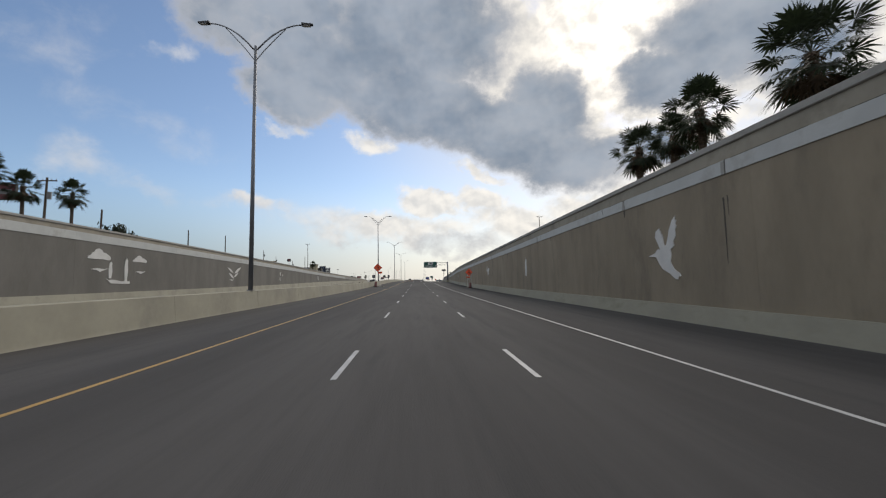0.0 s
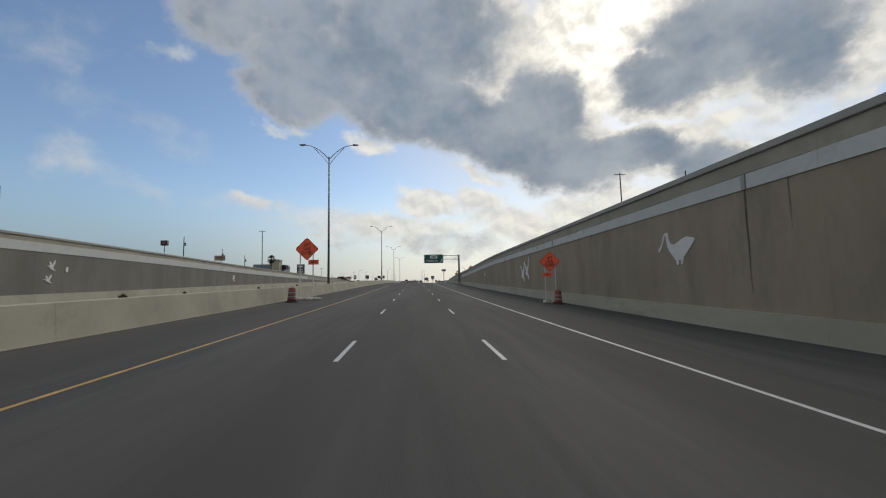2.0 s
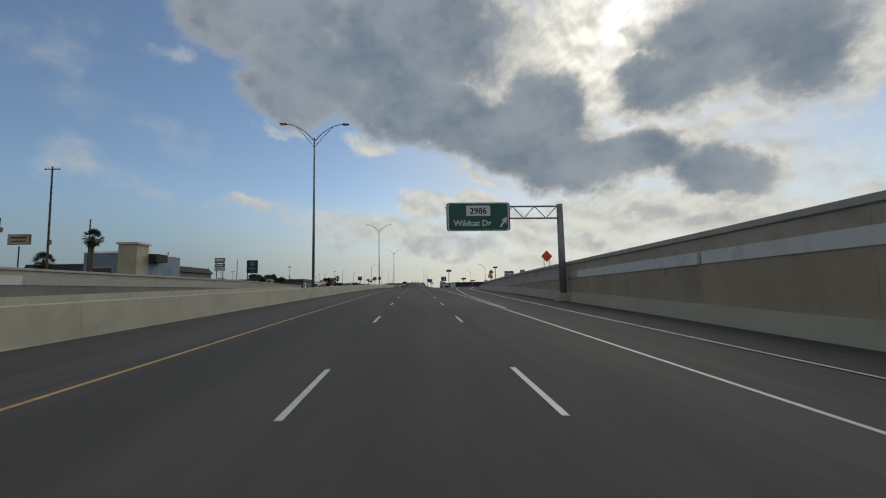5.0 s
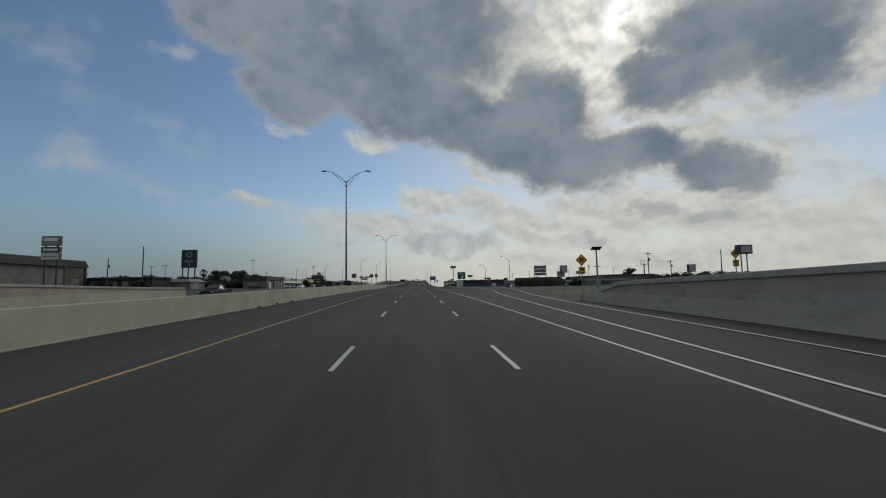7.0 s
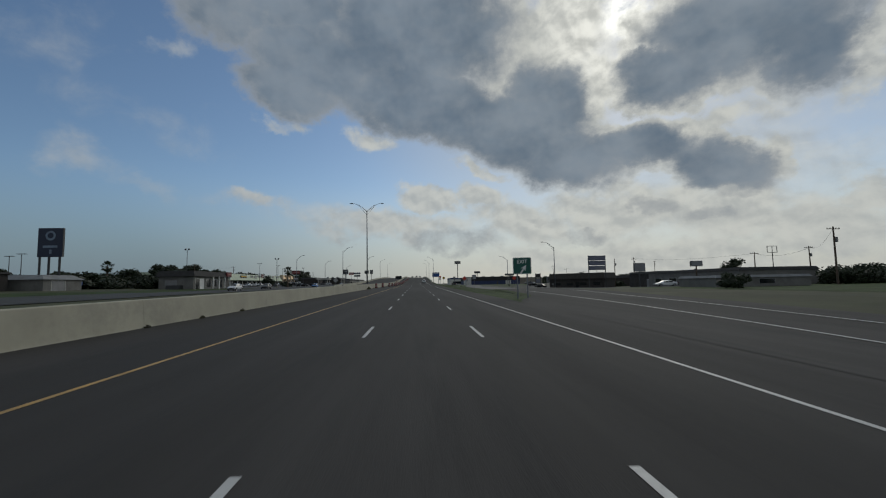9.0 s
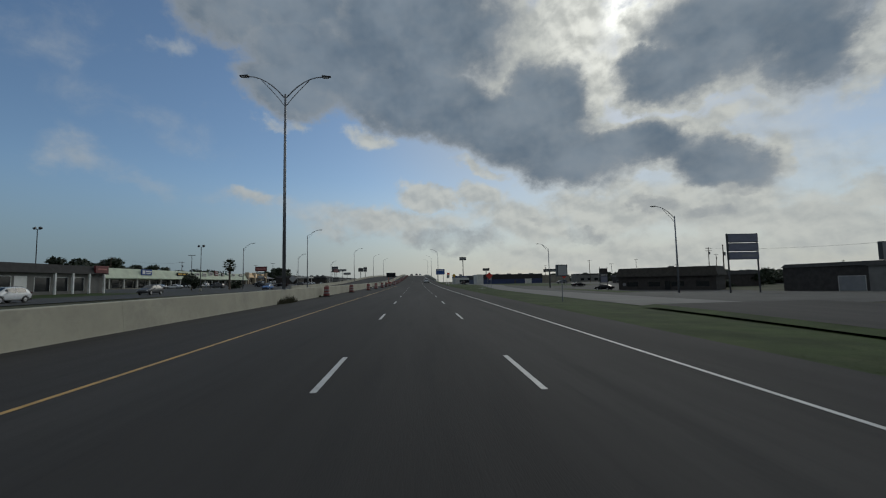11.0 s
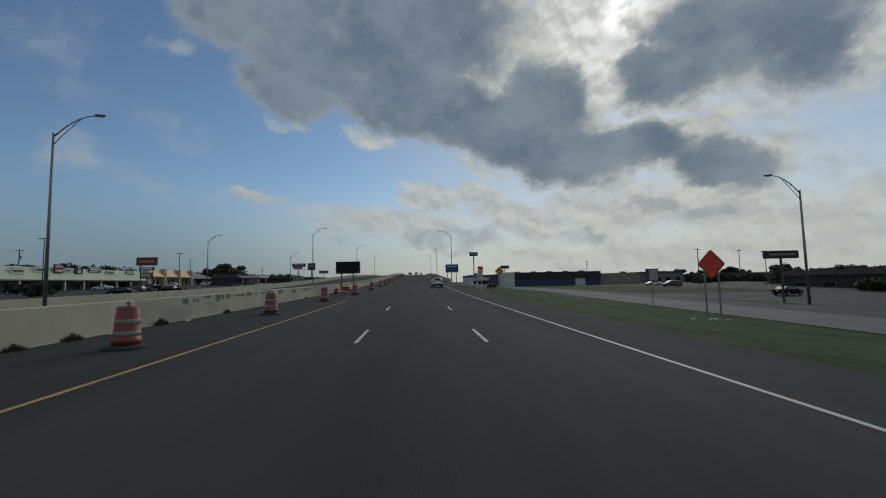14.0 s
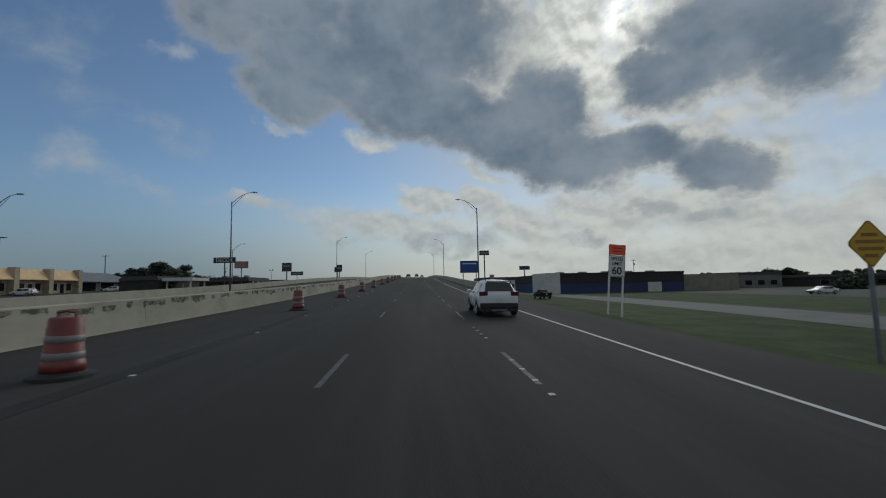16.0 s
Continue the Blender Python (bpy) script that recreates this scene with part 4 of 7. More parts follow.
poles += [(92, 372, 9, 1, False), (72.7, 413.4, 10.4, 0, True), (110, 470, 13, 2, True), (85, 520, 11, 1, False), (130, 560, 13, 1, False), (150, 520, 13, 1, True),
         (-105, 470, 11, 1, False), (-108, 520, 11, 1, True), (-104, 600, 12, 1, False), (-100, 680, 11, 1, True), (100, 640, 13, 1, True)]
made = [utility_pole(*p, lean=random.uniform(-1.2, 1.2)) for p in poles]


def wire(a, b, sag):
    a, b = Vector(a), Vector(b)
    pts = [a.lerp(b, i / 12) - Vector((0, 0, sag * 4 * (i / 12) * (1 - i / 12))) for i in range(13)]
    tagged(part("overhead_wire", tube(pts, 0.02, 4), RUBBER), "thin black overhead wire between utility poles", "wire", "wires")


for x0, y0, h0, x1, y1, h1 in ((69.1, 328, 9.2, 95.8, 359.5, 8.8), (95.8, 359.5, 8.8, 92, 372, 8.6),
                               (92, 372, 8.6, 110, 470, 12.6), (-105, 470, 10.6, -108, 520, 10.6)):
    wire((x0, y0, land(x0, y0) + h0), (x1, y1, land(x1, y1) + h1), 1.2)


# ---------------------------------------------------------------- signs
def rounded(w, h, r=0.06):
    pts = []
    for cx, cz, a0 in ((w / 2 - r, h / 2 - r, 0), (-w / 2 + r, h / 2 - r, 90), (-w / 2 + r, -h / 2 + r, 180), (w / 2 - r, -h / 2 + r, 270)):
        pts += [(cx + r * math.cos(radians(a0 + k * 30)), cz + r * math.sin(radians(a0 + k * 30))) for k in range(4)]
    return pts


def plate_on(parent, name, outline, face, x, z, y=0.0, border=None, label=""):
    """A sheet-metal plate that faces -y, with a border line if asked for."""
    ob = part(name, prism(outline, 0.012), face, parent, label, pose(x, y, z))
    if border:
        bm = bmesh.new()
        for k, (u, v) in enumerate(outline):
            u2, v2 = outline[(k + 1) % len(outline)]
            a, b, c, d = (u * 0.965, v * 0.965), (u2 * 0.965, v2 * 0.965), (u2 * 0.93, v2 * 0.93), (u * 0.93, v * 0.93)
            bm.faces.new([bm.verts.new((p[0], -0.004, p[1])) for p in (a, b, c, d)])
        part("border", bm, border, ob)
    return ob


def bars(parent, rows, mat, y=-0.005):
    """Lines of writing that cannot be made out: x, z, width, height."""
    for x, z, w, h in rows:
        part("text_bar", box(x - w / 2, x + w / 2, y - 0.003, y + 0.002, z - h / 2, z + h / 2), mat, parent)


def diamond(half):
    r = half * 0.08
    return [(half - r, -r), (half - r, r), (r, half - r), (-r, half - r), (-half + r, r), (-half + r, -r), (-r, -half + r), (r, -half + r)]


RUBBED_INK = material("rubbed_brown_ink", (0.50, 0.050, 0.030), 0.7, spread=0.2, scale=3.0)


def work_sign(x, y, z, half, centre, words, posts, foot, label, small=None, skid=True, turn=0, face=None):
    sign = thing("road_work_sign", pose(x, y, z, 0, 0, turn), label, "sign", "orange diamond signs")
    for px in posts:
        part("post", box(px - 0.04, px + 0.04, 0.02, 0.09, 0, centre + half * 0.2, 0.006), OFF_WHITE if words else STEEL, sign)
        if skid:
            part("skid", box(px - 0.05, px + 0.05, -0.7, 0.7, 0, 0.06, 0.01), STEEL, sign)
    panel = plate_on(sign, "panel", diamond(half), face or (ORANGE_SIGN if words else RED_ORANGE_SIGN), 0, centre, 0.0, BLACK_INK)
    if words:
        for i, w in enumerate(words):
            lettering(w, half * 0.37, BLACK_INK, panel, pose(0, -0.006, half * (0.34 - 0.34 * i)) @ Matrix.Diagonal((0.68, 1, 1, 1)))
    else:
        bars(panel, [(0, half * 0.30, half * 0.6, half * 0.09), (0, 0, half * 1.0, half * 0.09), (0, -half * 0.30, half * 0.6, half * 0.09)], RUBBED_INK)
    if small:
        sx, sz, sw, sh = small
        p = plate_on(sign, "small_panel", rounded(sw, sh, 0.03), ORANGE_SIGN, sx, sz, -0.02)
        lettering("1000 FT", sh * 0.62, BLACK_INK, p, pose(0, -0.006, 0) @ Matrix.Diagonal((0.62, 1, 1, 1)))
    return sign


def sandbag(x, y, z, turn):
    bm = bmesh.new()
    bmesh.ops.create_icosphere(bm, subdivisions=3, radius=1)
    for v in bm.verts:
        d = noise.noise(v.co * 2 + Vector((x, y, turn))) * 0.15
        v.co = Vector((v.co.x * 0.44, v.co.y * 0.25, max(-0.06, v.co.z * (0.16 + 0.06 * d)))) * (1 + d)
    ob = part("sandbag", bm, SANDBAG, None, "", pose(x, y, z + 0.06, 0, 0, turn), soft=True)
    tagged(ob, "dirty white sandbag on the sign's foot", "sandbag", "sandbags")


work_sign(-8.85, 95, surf(-8.85, 95), 0.98, 4.2, ("LEFT", "LANE", "CLOSED"), (-0.55, 0.5), True,
          "orange diamond lane-closed sign on two steel posts beside the median", (0.55, 3.1, 0.85, 0.4))
work_sign(11.56, 94.5, surf(11.56, 94.5), 0.87, 3.49, ("LEFT", "LANE", "CLOSED"), (-0.42, 0.42), True,
          "orange diamond lane-closed sign on two steel posts by the wall", (-0.22, 2.39, 0.8, 0.34), True, -20)
work_sign(20.6, 212.9, 0.3, 0.92, 4.1, None, (-0.45, 0.45), False, "orange diamond warning sign on two posts above the wall", None, False, 0, ORANGE_SIGN)
work_sign(18.3, 423, land(18.3, 423), 0.92, 3.15, None, (-0.45, 0.45), False, "orange diamond warning sign beside the frontage road", None, False)
work_sign(37.6, 423.4, land(37.6, 423.4), 0.9, 2.9 + dip(37.6, 423.4), None, (-0.4, 0.4), False, "orange diamond warning sign beyond the frontage road", None, False)
for i, (x, y) in enumerate([(-9.5, 94.6), (-9.2, 95.5), (-8.5, 94.5), (-8.2, 95.3), (-7.9, 94.8), (-8.7, 95.7), (11.0, 93.9), (11.2, 94.9), (11.9, 93.9), (12.1, 94.9), (-9.8, 95.2)]):
    sandbag(x, y, surf(x, y), 37 * i)

# overhead cantilever sign
gantry = thing("overhead_sign", pose(13.45, 186, surf(13.45, 186)), "green overhead exit sign on a steel cantilever", "sign")
part("column", tube([(0, 0, 0), (0, 0, 8.9)], [0.33, 0.28], 14), STEEL, gantry, soft=True)
part("footing", box(-0.7, 0.7, -0.7, 0.7, 0, 0.75, 0.05), CONCRETE, gantry)
for zc in (7.6, 8.7):
    part("chord", box(-10.3, 0.1, -0.07, 0.07, zc - 0.07, zc + 0.07, 0.01), STEEL, gantry)
for i in range(10):
    x0 = -0.3 - i * 1.03
    part("web_bar", tube([(x0, 0, 7.6 if i % 2 else 8.7), (x0 - 1.03, 0, 8.7 if i % 2 else 7.6)], 0.04, 6), STEEL, gantry)
panel = plate_on(gantry, "sign_panel", rounded(5.8, 2.6, 0.25), GREEN_SIGN, -7.6, 7.75, -0.2, WHITE_SHEET)
part("route_shield", prism(rounded(2.2, 0.95, 0.1), 0.01), WHITE_SHEET, panel, "", pose(0, -0.014, 0.55))
lettering("2986", 0.78, BLACK_INK, panel, pose(0, -0.022, 0.5))
lettering("Wildcat Dr", 0.74, WHITE_SHEET, panel, pose(-0.55, -0.008, -0.6))
ARROW = [(-0.42, -0.55), (-0.26, -0.7), (0.2, -0.05), (0.34, -0.3), (0.5, 0.55), (-0.25, 0.12), (0.02, 0.08)]
part("arrow", prism([(u * 0.8, v * 0.8) for u, v in ARROW], 0.006), WHITE_SHEET, panel, "", pose(2.25, -0.01, -0.45))

# exit sign in the gore
gore_sign = thing("exit_sign", pose(10.5, 304, land(15, 304)), "green gore sign with white lettering and arrow", "sign")
for px in (-0.5, 0.5):
    part("post", box(px - 0.06, px + 0.06, 0.02, 0.14, 0, 3.9, 0.01), STEEL, gore_sign)
panel = plate_on(gore_sign, "sign_panel", rounded(1.85, 1.65, 0.12), GREEN_SIGN, 0, 3.42, 0.0, WHITE_SHEET)
lettering("EXIT", 0.52, WHITE_SHEET, panel, pose(0, -0.008, 0.4))
part("arrow", prism([(u * 0.75, v * 0.75) for u, v in ARROW], 0.006), WHITE_SHEET, panel, "", pose(0.05, -0.01, -0.32))


def warning(x, y, top, half, label, merge=True, plate=True):
    z = land(x, y) if x > 14 else (surf(9, y) + land(15, y)) / 2 - 0.1
    sign = thing("warning_sign", pose(x, y, z), label, "sign", "yellow warning signs")
    c = top - z - half
    part("post", box(-0.045, 0.045, 0.02, 0.1, 0, c + half * 0.7, 0.006), STEEL, sign)
    panel = plate_on(sign, "panel", diamond(half), YELLOW_SIGN, 0, c, 0.0, BLACK_INK)
    if merge:
        for way in (-1, 1):
            part("merge_arrow", prism([(way * 0.06 + u * 0.9 * half, v * 0.9 * half) for u, v in ((-0.08 + way * 0.18, -0.4), (0.08 + way * 0.18, -0.4), (0.08 + way * 0.10, 0.1), (0.2 + way * 0.1, 0.1), (way * 0.1, 0.4), (-0.2 + way * 0.1, 0.1), (-0.08 + way * 0.1, 0.1))], 0.006),
                 BLACK_INK, panel, "", pose(0, -0.008, 0))
    else:
        bars(panel, [(0, half * 0.36, half * 0.7, half * 0.14), (0, half * 0.08, half * 1.25, half * 0.14), (0, -half * 0.2, half * 1.1, half * 0.14), (0, -half * 0.48, half * 0.6, half * 0.14)], FADED_INK)
    if plate:
        p = plate_on(sign, "speed_plate", rounded(0.8, 0.8, 0.05), YELLOW_SIGN, 0, c - half - 0.5, 0.0, BLACK_INK)
        lettering("40", 0.5, BLACK_INK, p, pose(0, -0.008, 0.1))
        bars(p, [(0, -0.25, 0.4, 0.1)], BLACK_INK)
    return sign


warning(19.3, 254.5, 4.35, 0.72, "yellow merge warning sign with an advisory plate beside the ramp")
warning(38.0, 254.3, 4.75, 0.64, "yellow merge warning sign with an advisory plate beyond the ramp")
warning(12.95, 462.8, 4.95, 0.72, "yellow diamond warning sign on the grass verge", False, False)

# speed limit sign with orange header
speed = thing("speed_limit_sign", pose(11.65, 476, (surf(9, 476) + land(15, 476)) / 2 + 0.02, 0, 5.0, 0), "white speed limit sign with orange work-zone header", "sign")
for px in (-0.42, 0.42):
    part("post", box(px - 0.045, px + 0.045, 0.02, 0.1, -0.15, 4.15, 0.006), WHITE_SHEET, speed)
head = plate_on(speed, "header_panel", rounded(1.02, 0.62, 0.04), ORANGE_SIGN, 0, 4.1, 0.0, BLACK_INK)
bars(head, [(0, 0.1, 0.6, 0.07), (0, -0.1, 0.6, 0.07)], RUBBED_INK)
panel = plate_on(speed, "speed_panel", rounded(1.02, 1.28, 0.05), WHITE_SHEET, 0, 3.13, 0.0, BLACK_INK)
lettering("SPEED", 0.27, BLACK_INK, panel, pose(0, -0.008, 0.42))
lettering("LIMIT", 0.27, BLACK_INK, panel, pose(0, -0.008, 0.14))
lettering("60", 0.62, BLACK_INK, panel, pose(0, -0.008, -0.3))


def board(name, x, y, panel_rows, posts, label, h_post, back=True, turn=0, post_mat=DARK_STEEL, group="roadside signs", post_r=0.12):
    """A pylon or roadside sign: panels as x, z, w, h, material."""
    z = land(x, y)
    sign = thing(name, pose(x, y, z, 0, 0, turn), label, "sign", group)
    for px in posts:
        part("post", tube([(px, 0.1, 0), (px, 0.1, h_post + dip(x, y))], post_r, 8), post_mat, sign)
    for px, pz, w, h, mat, marks in panel_rows:
        pz += dip(x, y)
        cab = part("sign_cabinet", box(px - w / 2, px + w / 2, -0.16, 0.30, pz - h / 2, pz + h / 2, 0.03), DARK_STEEL, sign)
        face = part("sign_face", box(px - w / 2 + 0.08, px + w / 2 - 0.08, -0.175, -0.155, pz - h / 2 + 0.08, pz + h / 2 - 0.08), mat, cab)
        for mx, mz, mw, mh, mm in marks:
            part("text_bar", box(px + mx - mw / 2, px + mx + mw / 2, -0.182, -0.174, pz + mz - mh / 2, pz + mz + mh / 2), mm, face)
    return sign


pylon = board("pylon_sign", -79, 359, [(0, 10.4, 5.2, 6.3, NAVY, [(0, -0.9, 3.0, 0.5, SLATE_WALL), (0.1, -2.0, 0.5, 0.9, SLATE_WALL)])], (-2.2, -0.3, 1.9), "tall navy pylon sign with a dim round emblem", 7.4, post_r=0.22)
ring = bmesh.new()
for k in range(20):
    a, b = 2 * math.pi * k / 20, 2 * math.pi * (k + 1) / 20
    ring.faces.new([ring.verts.new((r * math.cos(t), -0.19, 11.9 + r * math.sin(t))) for r, t in ((1.05, a), (1.05, b), (0.62, b), (0.62, a))])
part("emblem", ring, SLATE_WALL, pylon)
board("pylon_sign", -57.4, 276.6, [(0, 7.9, 2.8, 1.5, GREY_PANEL, [(0, 0.2, 2.2, 0.5, WHITE_SHEET)]), (0, 6.5, 2.8, 0.9, DARK_STEEL, [(0, 0, 2.2, 0.3, WHITE_SHEET)]), (0, 5.4, 2.8, 1.1, OFF_WHITE, [(0, 0, 2.0, 0.2, GREY_PANEL)])], (-0.9, 0.9), "stacked grey and white shop sign on two posts", 8.0)
board("pylon_sign", -69.3, 511.5, [(0, 7.6, 5.1, 2.1, RED_SIGN, [(0, 0, 4.0, 0.7, FADED_RED)]), (0, 5.7, 3.8, 0.75, GREEN_SIGN, [(0, 0, 3.0, 0.3, WHITE_SHEET)]), (0, 3.9, 2.6, 1.5, GREY_PANEL, [(0, 0.2, 2.0, 0.25, WHITE_SHEET)])], (-1.6, 1.5), "red and green shopping strip sign on two posts", 7.0)
board("pylon_sign", -80.2, 239, [(0, 9.4, 4.2, 2.1, TAN_WALL, [(0, 0.35, 3.2, 0.4, RED_SIGN), (0, -0.4, 2.8, 0.3, RED_SIGN)])], (0.0,), "tan and red shop sign on a single post", 8.0)
board("pylon_sign", -62, 66, [(0, 10.3, 4.2, 2.4, RED_SIGN, [(0, 0, 3.2, 0.7, GREY_PANEL)])], (-1.3,), "red shop sign on a post beside palms", 9.6)
board("pylon_sign", -37, 124.3, [(0, 4.0, 0.95, 0.75, NAVY, [(0, 0.1, 0.6, 0.14, FADED_RED), (0, -0.12, 0.5, 0.1, FADED_RED)])], (0.0,), "small navy and red shop sign on a thin post", 3.7, post_mat=STEEL, post_r=0.05)
decor = board("pylon_sign", -38, 538, [(0, 8.3, 4.2, 1.1, NAVY, [])], (0.0,), "navy shop sign with pale letters on a post", 7.9)
lettering("DECOR", 0.95, OFF_WHITE, decor, pose(0, -0.18, 8.3))
board("pylon_sign", -46, 566, [(0, 8.5, 3.4, 1.8, FADED_RED, [(0, 0, 2.4, 0.5, GREY_PANEL)])], (0.0,), "faded red shop sign on a short post", 7.8)
board("pylon_sign", -69, 682, [(0, 12.2, 5.0, 4.6, DARK_STEEL, [(0, 0.6, 3.6, 1.0, GREY_PANEL)])], (0.0,), "square dark pylon sign on a tall post", 10.4, post_r=0.3)
board("pylon_sign", -52, 640, [(0, 8.2, 5.2, 1.6, DARK_STEEL, [(0, 0, 4.2, 0.6, GREY_PANEL)])], (0.0,), "long dark shop sign on a single post", 7.6)
board("pylon_sign", -60, 780, [(0, 15, 5.0, 4.0, DARK_STEEL, [])], (0.0,), "dark square sign on a tall post far off", 13.4, post_r=0.3)
board("pylon_sign", -48, 720, [(0, 14.0, 3.2, 4.2, DARK_STEEL, [(0, 0, 2.4, 1.0, GREY_PANEL)])], (0.0,), "upright dark sign on a tall post", 12.2, post_r=0.25)
board("pylon_sign", 52.5, 382.3, [(0, 7.95, 5.1, 1.4, LILAC_GREY, []), (0, 6.48, 5.1, 1.3, LILAC_GREY, []), (0, 5.1, 5.1, 1.2, LILAC_GREY, [(0.9, 0, 2.6, 0.35, GREY_PANEL)])], (-2.5, 2.5), "three-tier lilac-grey shop sign between two posts", 8.7)
board("pylon_sign", 39.8, 441.5, [(0, 4.6, 3.8, 0.85, BROWN_BRICK, [(0, 0, 3.0, 0.2, GREY_PANEL)])], (0.0,), "low brown shop sign on one post", 4.2)
board("pylon_sign", 45.05, 417, [(0, 3.65, 1.8, 1.3, BROWN_BRICK, []), (0, 2.72, 1.7, 0.3, OFF_WHITE, []), (0, 1.65, 1.7, 1.5, LILAC_GREY, [(0, 0.25, 1.3, 0.1, GREY_PANEL), (0, -0.1, 1.3, 0.1, GREY_PANEL)])], (-0.95, 0.95), "brown and pale lilac shop sign between two dark posts", 4.65, post_r=0.07)
board("pylon_sign", 46.8, 738, [(0, 24.6, 6.8, 3.2, DARK_STEEL, [(0, 0, 5.0, 1.2, GREY_PANEL)])], (0.0,), "dark shop sign on a very tall pole", 23, post_r=0.4)
board("guide_sign", 13.8, 560, [(0, 7.6, 4.9, 3.1, BLUE_SIGN, [(0, 0.8, 3.6, 0.25, WHITE_SHEET)])], (-1.7, 1.7), "blue roadside service sign on two posts", 8.8, post_mat=STEEL)
for x, y, zc, w, h, posts in ((38.7, 263.5, 2.78, 1.05, 1.05, (0.0,)), (20.8, 264.8, 3.0, 0.95, 1.0, (0.0,)), (21.9, 233.2, 2.95, 0.9, 0.6, (-0.2, 0.2))):
    board("road_sign_back", x, y, [(0, zc - land(x, y), w, h, SIGN_BACK, [])], posts, "plain grey back of a road sign on thin posts", zc - land(x, y) + h * 0.3, post_mat=STEEL, post_r=0.04)
board("billboard", 52.0, 338, [(0, 4.2, 2.1, 1.0, GREY_PANEL, [])], (0.0,), "small grey billboard on one post", 3.8, post_mat=TIMBER, turn=-6)
board("pylon_sign", 54.5, 362.7, [(0, 4.5, 2.8, 2.1, GREY_PANEL, [])], (0.0,), "plain grey shop sign on one post", 3.6)
empty = thing("sign_frame", pose(84, 357, land(84, 357)), "empty steel sign frame on a thin post", "sign", "roadside signs")
part("post", tube([(0, 0, 0), (0, 0, 7.5)], 0.09, 8), DARK_STEEL, empty)
for fx in (-1.2, 0.0, 1.2):
    part("upright", box(fx - 0.05, fx + 0.05, -0.05, 0.05, 7.5, 9.1), DARK_STEEL, empty)
for fz in (7.5, 9.0):
    part("crossbar", box(-1.2, 1.2, -0.06, 0.06, fz, fz + 0.1), DARK_STEEL, empty)
board("road_sign_back", 20.25, 433, [(0, 2.95 - land(20, 433), 0.9, 1.08, SIGN_BACK, [])], (0.0,), "plain grey back of an upright sign beside the frontage road", 2.6, post_mat=STEEL, post_r=0.035)
board("road_sign_back", 12.45, 353.3, [(0, 2.75, 0.9, 1.0, SIGN_BACK, [])], (0.0,), "plain back of a small sign on the grass verge", 2.4, post_mat=STEEL, post_r=0.035)
board("pylon_sign", 62, 690, [(0, 12, 6.0, 2.2, DARK_STEEL, [])], (0.0,), "long dark shop sign far down the frontage road", 11, post_r=0.3)
board("pylon_sign", 34, 640, [(0, 6, 2.0, 2.6, GREY_PANEL, [])], (0.0,), "upright grey shop sign far off", 5, post_r=0.2)
board("pylon_sign", 38, 620, [(0, 5, 3.0, 1.2, DARK_STEEL, [])], (0.0,), "dark shop sign far off", 4.2, post_r=0.2)
far_sign = thing("diamond_sign", pose(-30.2, 423.6, surf(-30, 423.6) - 0.02), "plain grey back of a diamond warning sign", "sign", "roadside signs")
part("post", tube([(0, 0.06, 0), (0, 0.06, 3.2)], 0.04, 8), STEEL, far_sign)
plate_on(far_sign, "panel", diamond(0.95), SIGN_BACK, 0, 2.75)

# solar-powered camera post by the ramp
solar = thing("solar_post", pose(19.8, 251.5, land(19.8, 251.5)), "steel post with a solar panel and small boxes", "post")
part("pad", box(-1.3, 1.2, -1.1, 1.1, -0.15, 0.10, 0.03), CONCRETE, solar)
part("post", tube([(0, 0, 0.12), (0, 0, 5.0)], [0.1, 0.08], 10), STEEL, solar)
part("solar_panel", box(-0.55, 0.55, -0.32, 0.32, -0.03, 0.03, 0.01), GLASS_DARK, solar, "", pose(0, 0, 5.2, -28, 0, 0))
part("cabinet", box(-0.2, 0.2, -0.3, -0.08, 1.2, 1.8, 0.02), GREY_PANEL, solar)
part("crossbar", box(-0.4, 0.4, -0.03, 0.03, 3.2, 3.26), STEEL, solar)
part("sensor", box(0.2, 0.45, -0.25, 0.0, 1.9, 2.3, 0.03), GREY_PANEL, solar)


# ---------------------------------------------------------------- drums, message board
def lathe(rows, n=20, bm=None, caps=True):
    """A body turned from (radius, height) rows."""
    bm = bm or bmesh.new()
    rings = [[bm.verts.new((r * math.cos(2 * math.pi * k / n), r * math.sin(2 * math.pi * k / n), z)) for k in range(n)] for r, z in rows]
    for a, b in zip(rings, rings[1:]):
        for k in range(n):
            bm.faces.new((a[k], a[(k + 1) % n], b[(k + 1) % n], b[k]))
    if caps:
        bm.faces.new(rings[0][::-1])
        bm.faces.new(rings[-1])
    return bm


drum = thing("traffic_drum", pose(-9.4, 362.9, surf(-9.4, 362.9)) @ Matrix.Scale(1.1, 4), "orange and white traffic drum on a black rubber base", "traffic drum", "traffic drums")
part("rubber_base", lathe([(0.46, 0.0), (0.45, 0.05), (0.34, 0.07), (0.31, 0.10)], 16), RUBBER, drum)
part("barrel", lathe([(0.30, 0.10), (0.295, 0.25), (0.275, 0.26), (0.27, 0.44), (0.262, 0.45), (0.258, 0.62), (0.25, 0.63), (0.245, 0.80), (0.238, 0.81), (0.232, 0.95), (0.20, 0.98)], 20), DRUM_ORANGE, drum, soft=True)
for z0, r0 in ((0.30, 0.276), (0.57, 0.2605)):
    part("white_band", lathe([(r0 - 0.002, z0), (r0 + 0.004, z0 + 0.005), (r0, z0 + 0.11), (r0 - 0.006, z0 + 0.115)], 20), DRUM_WHITE, drum, soft=True)
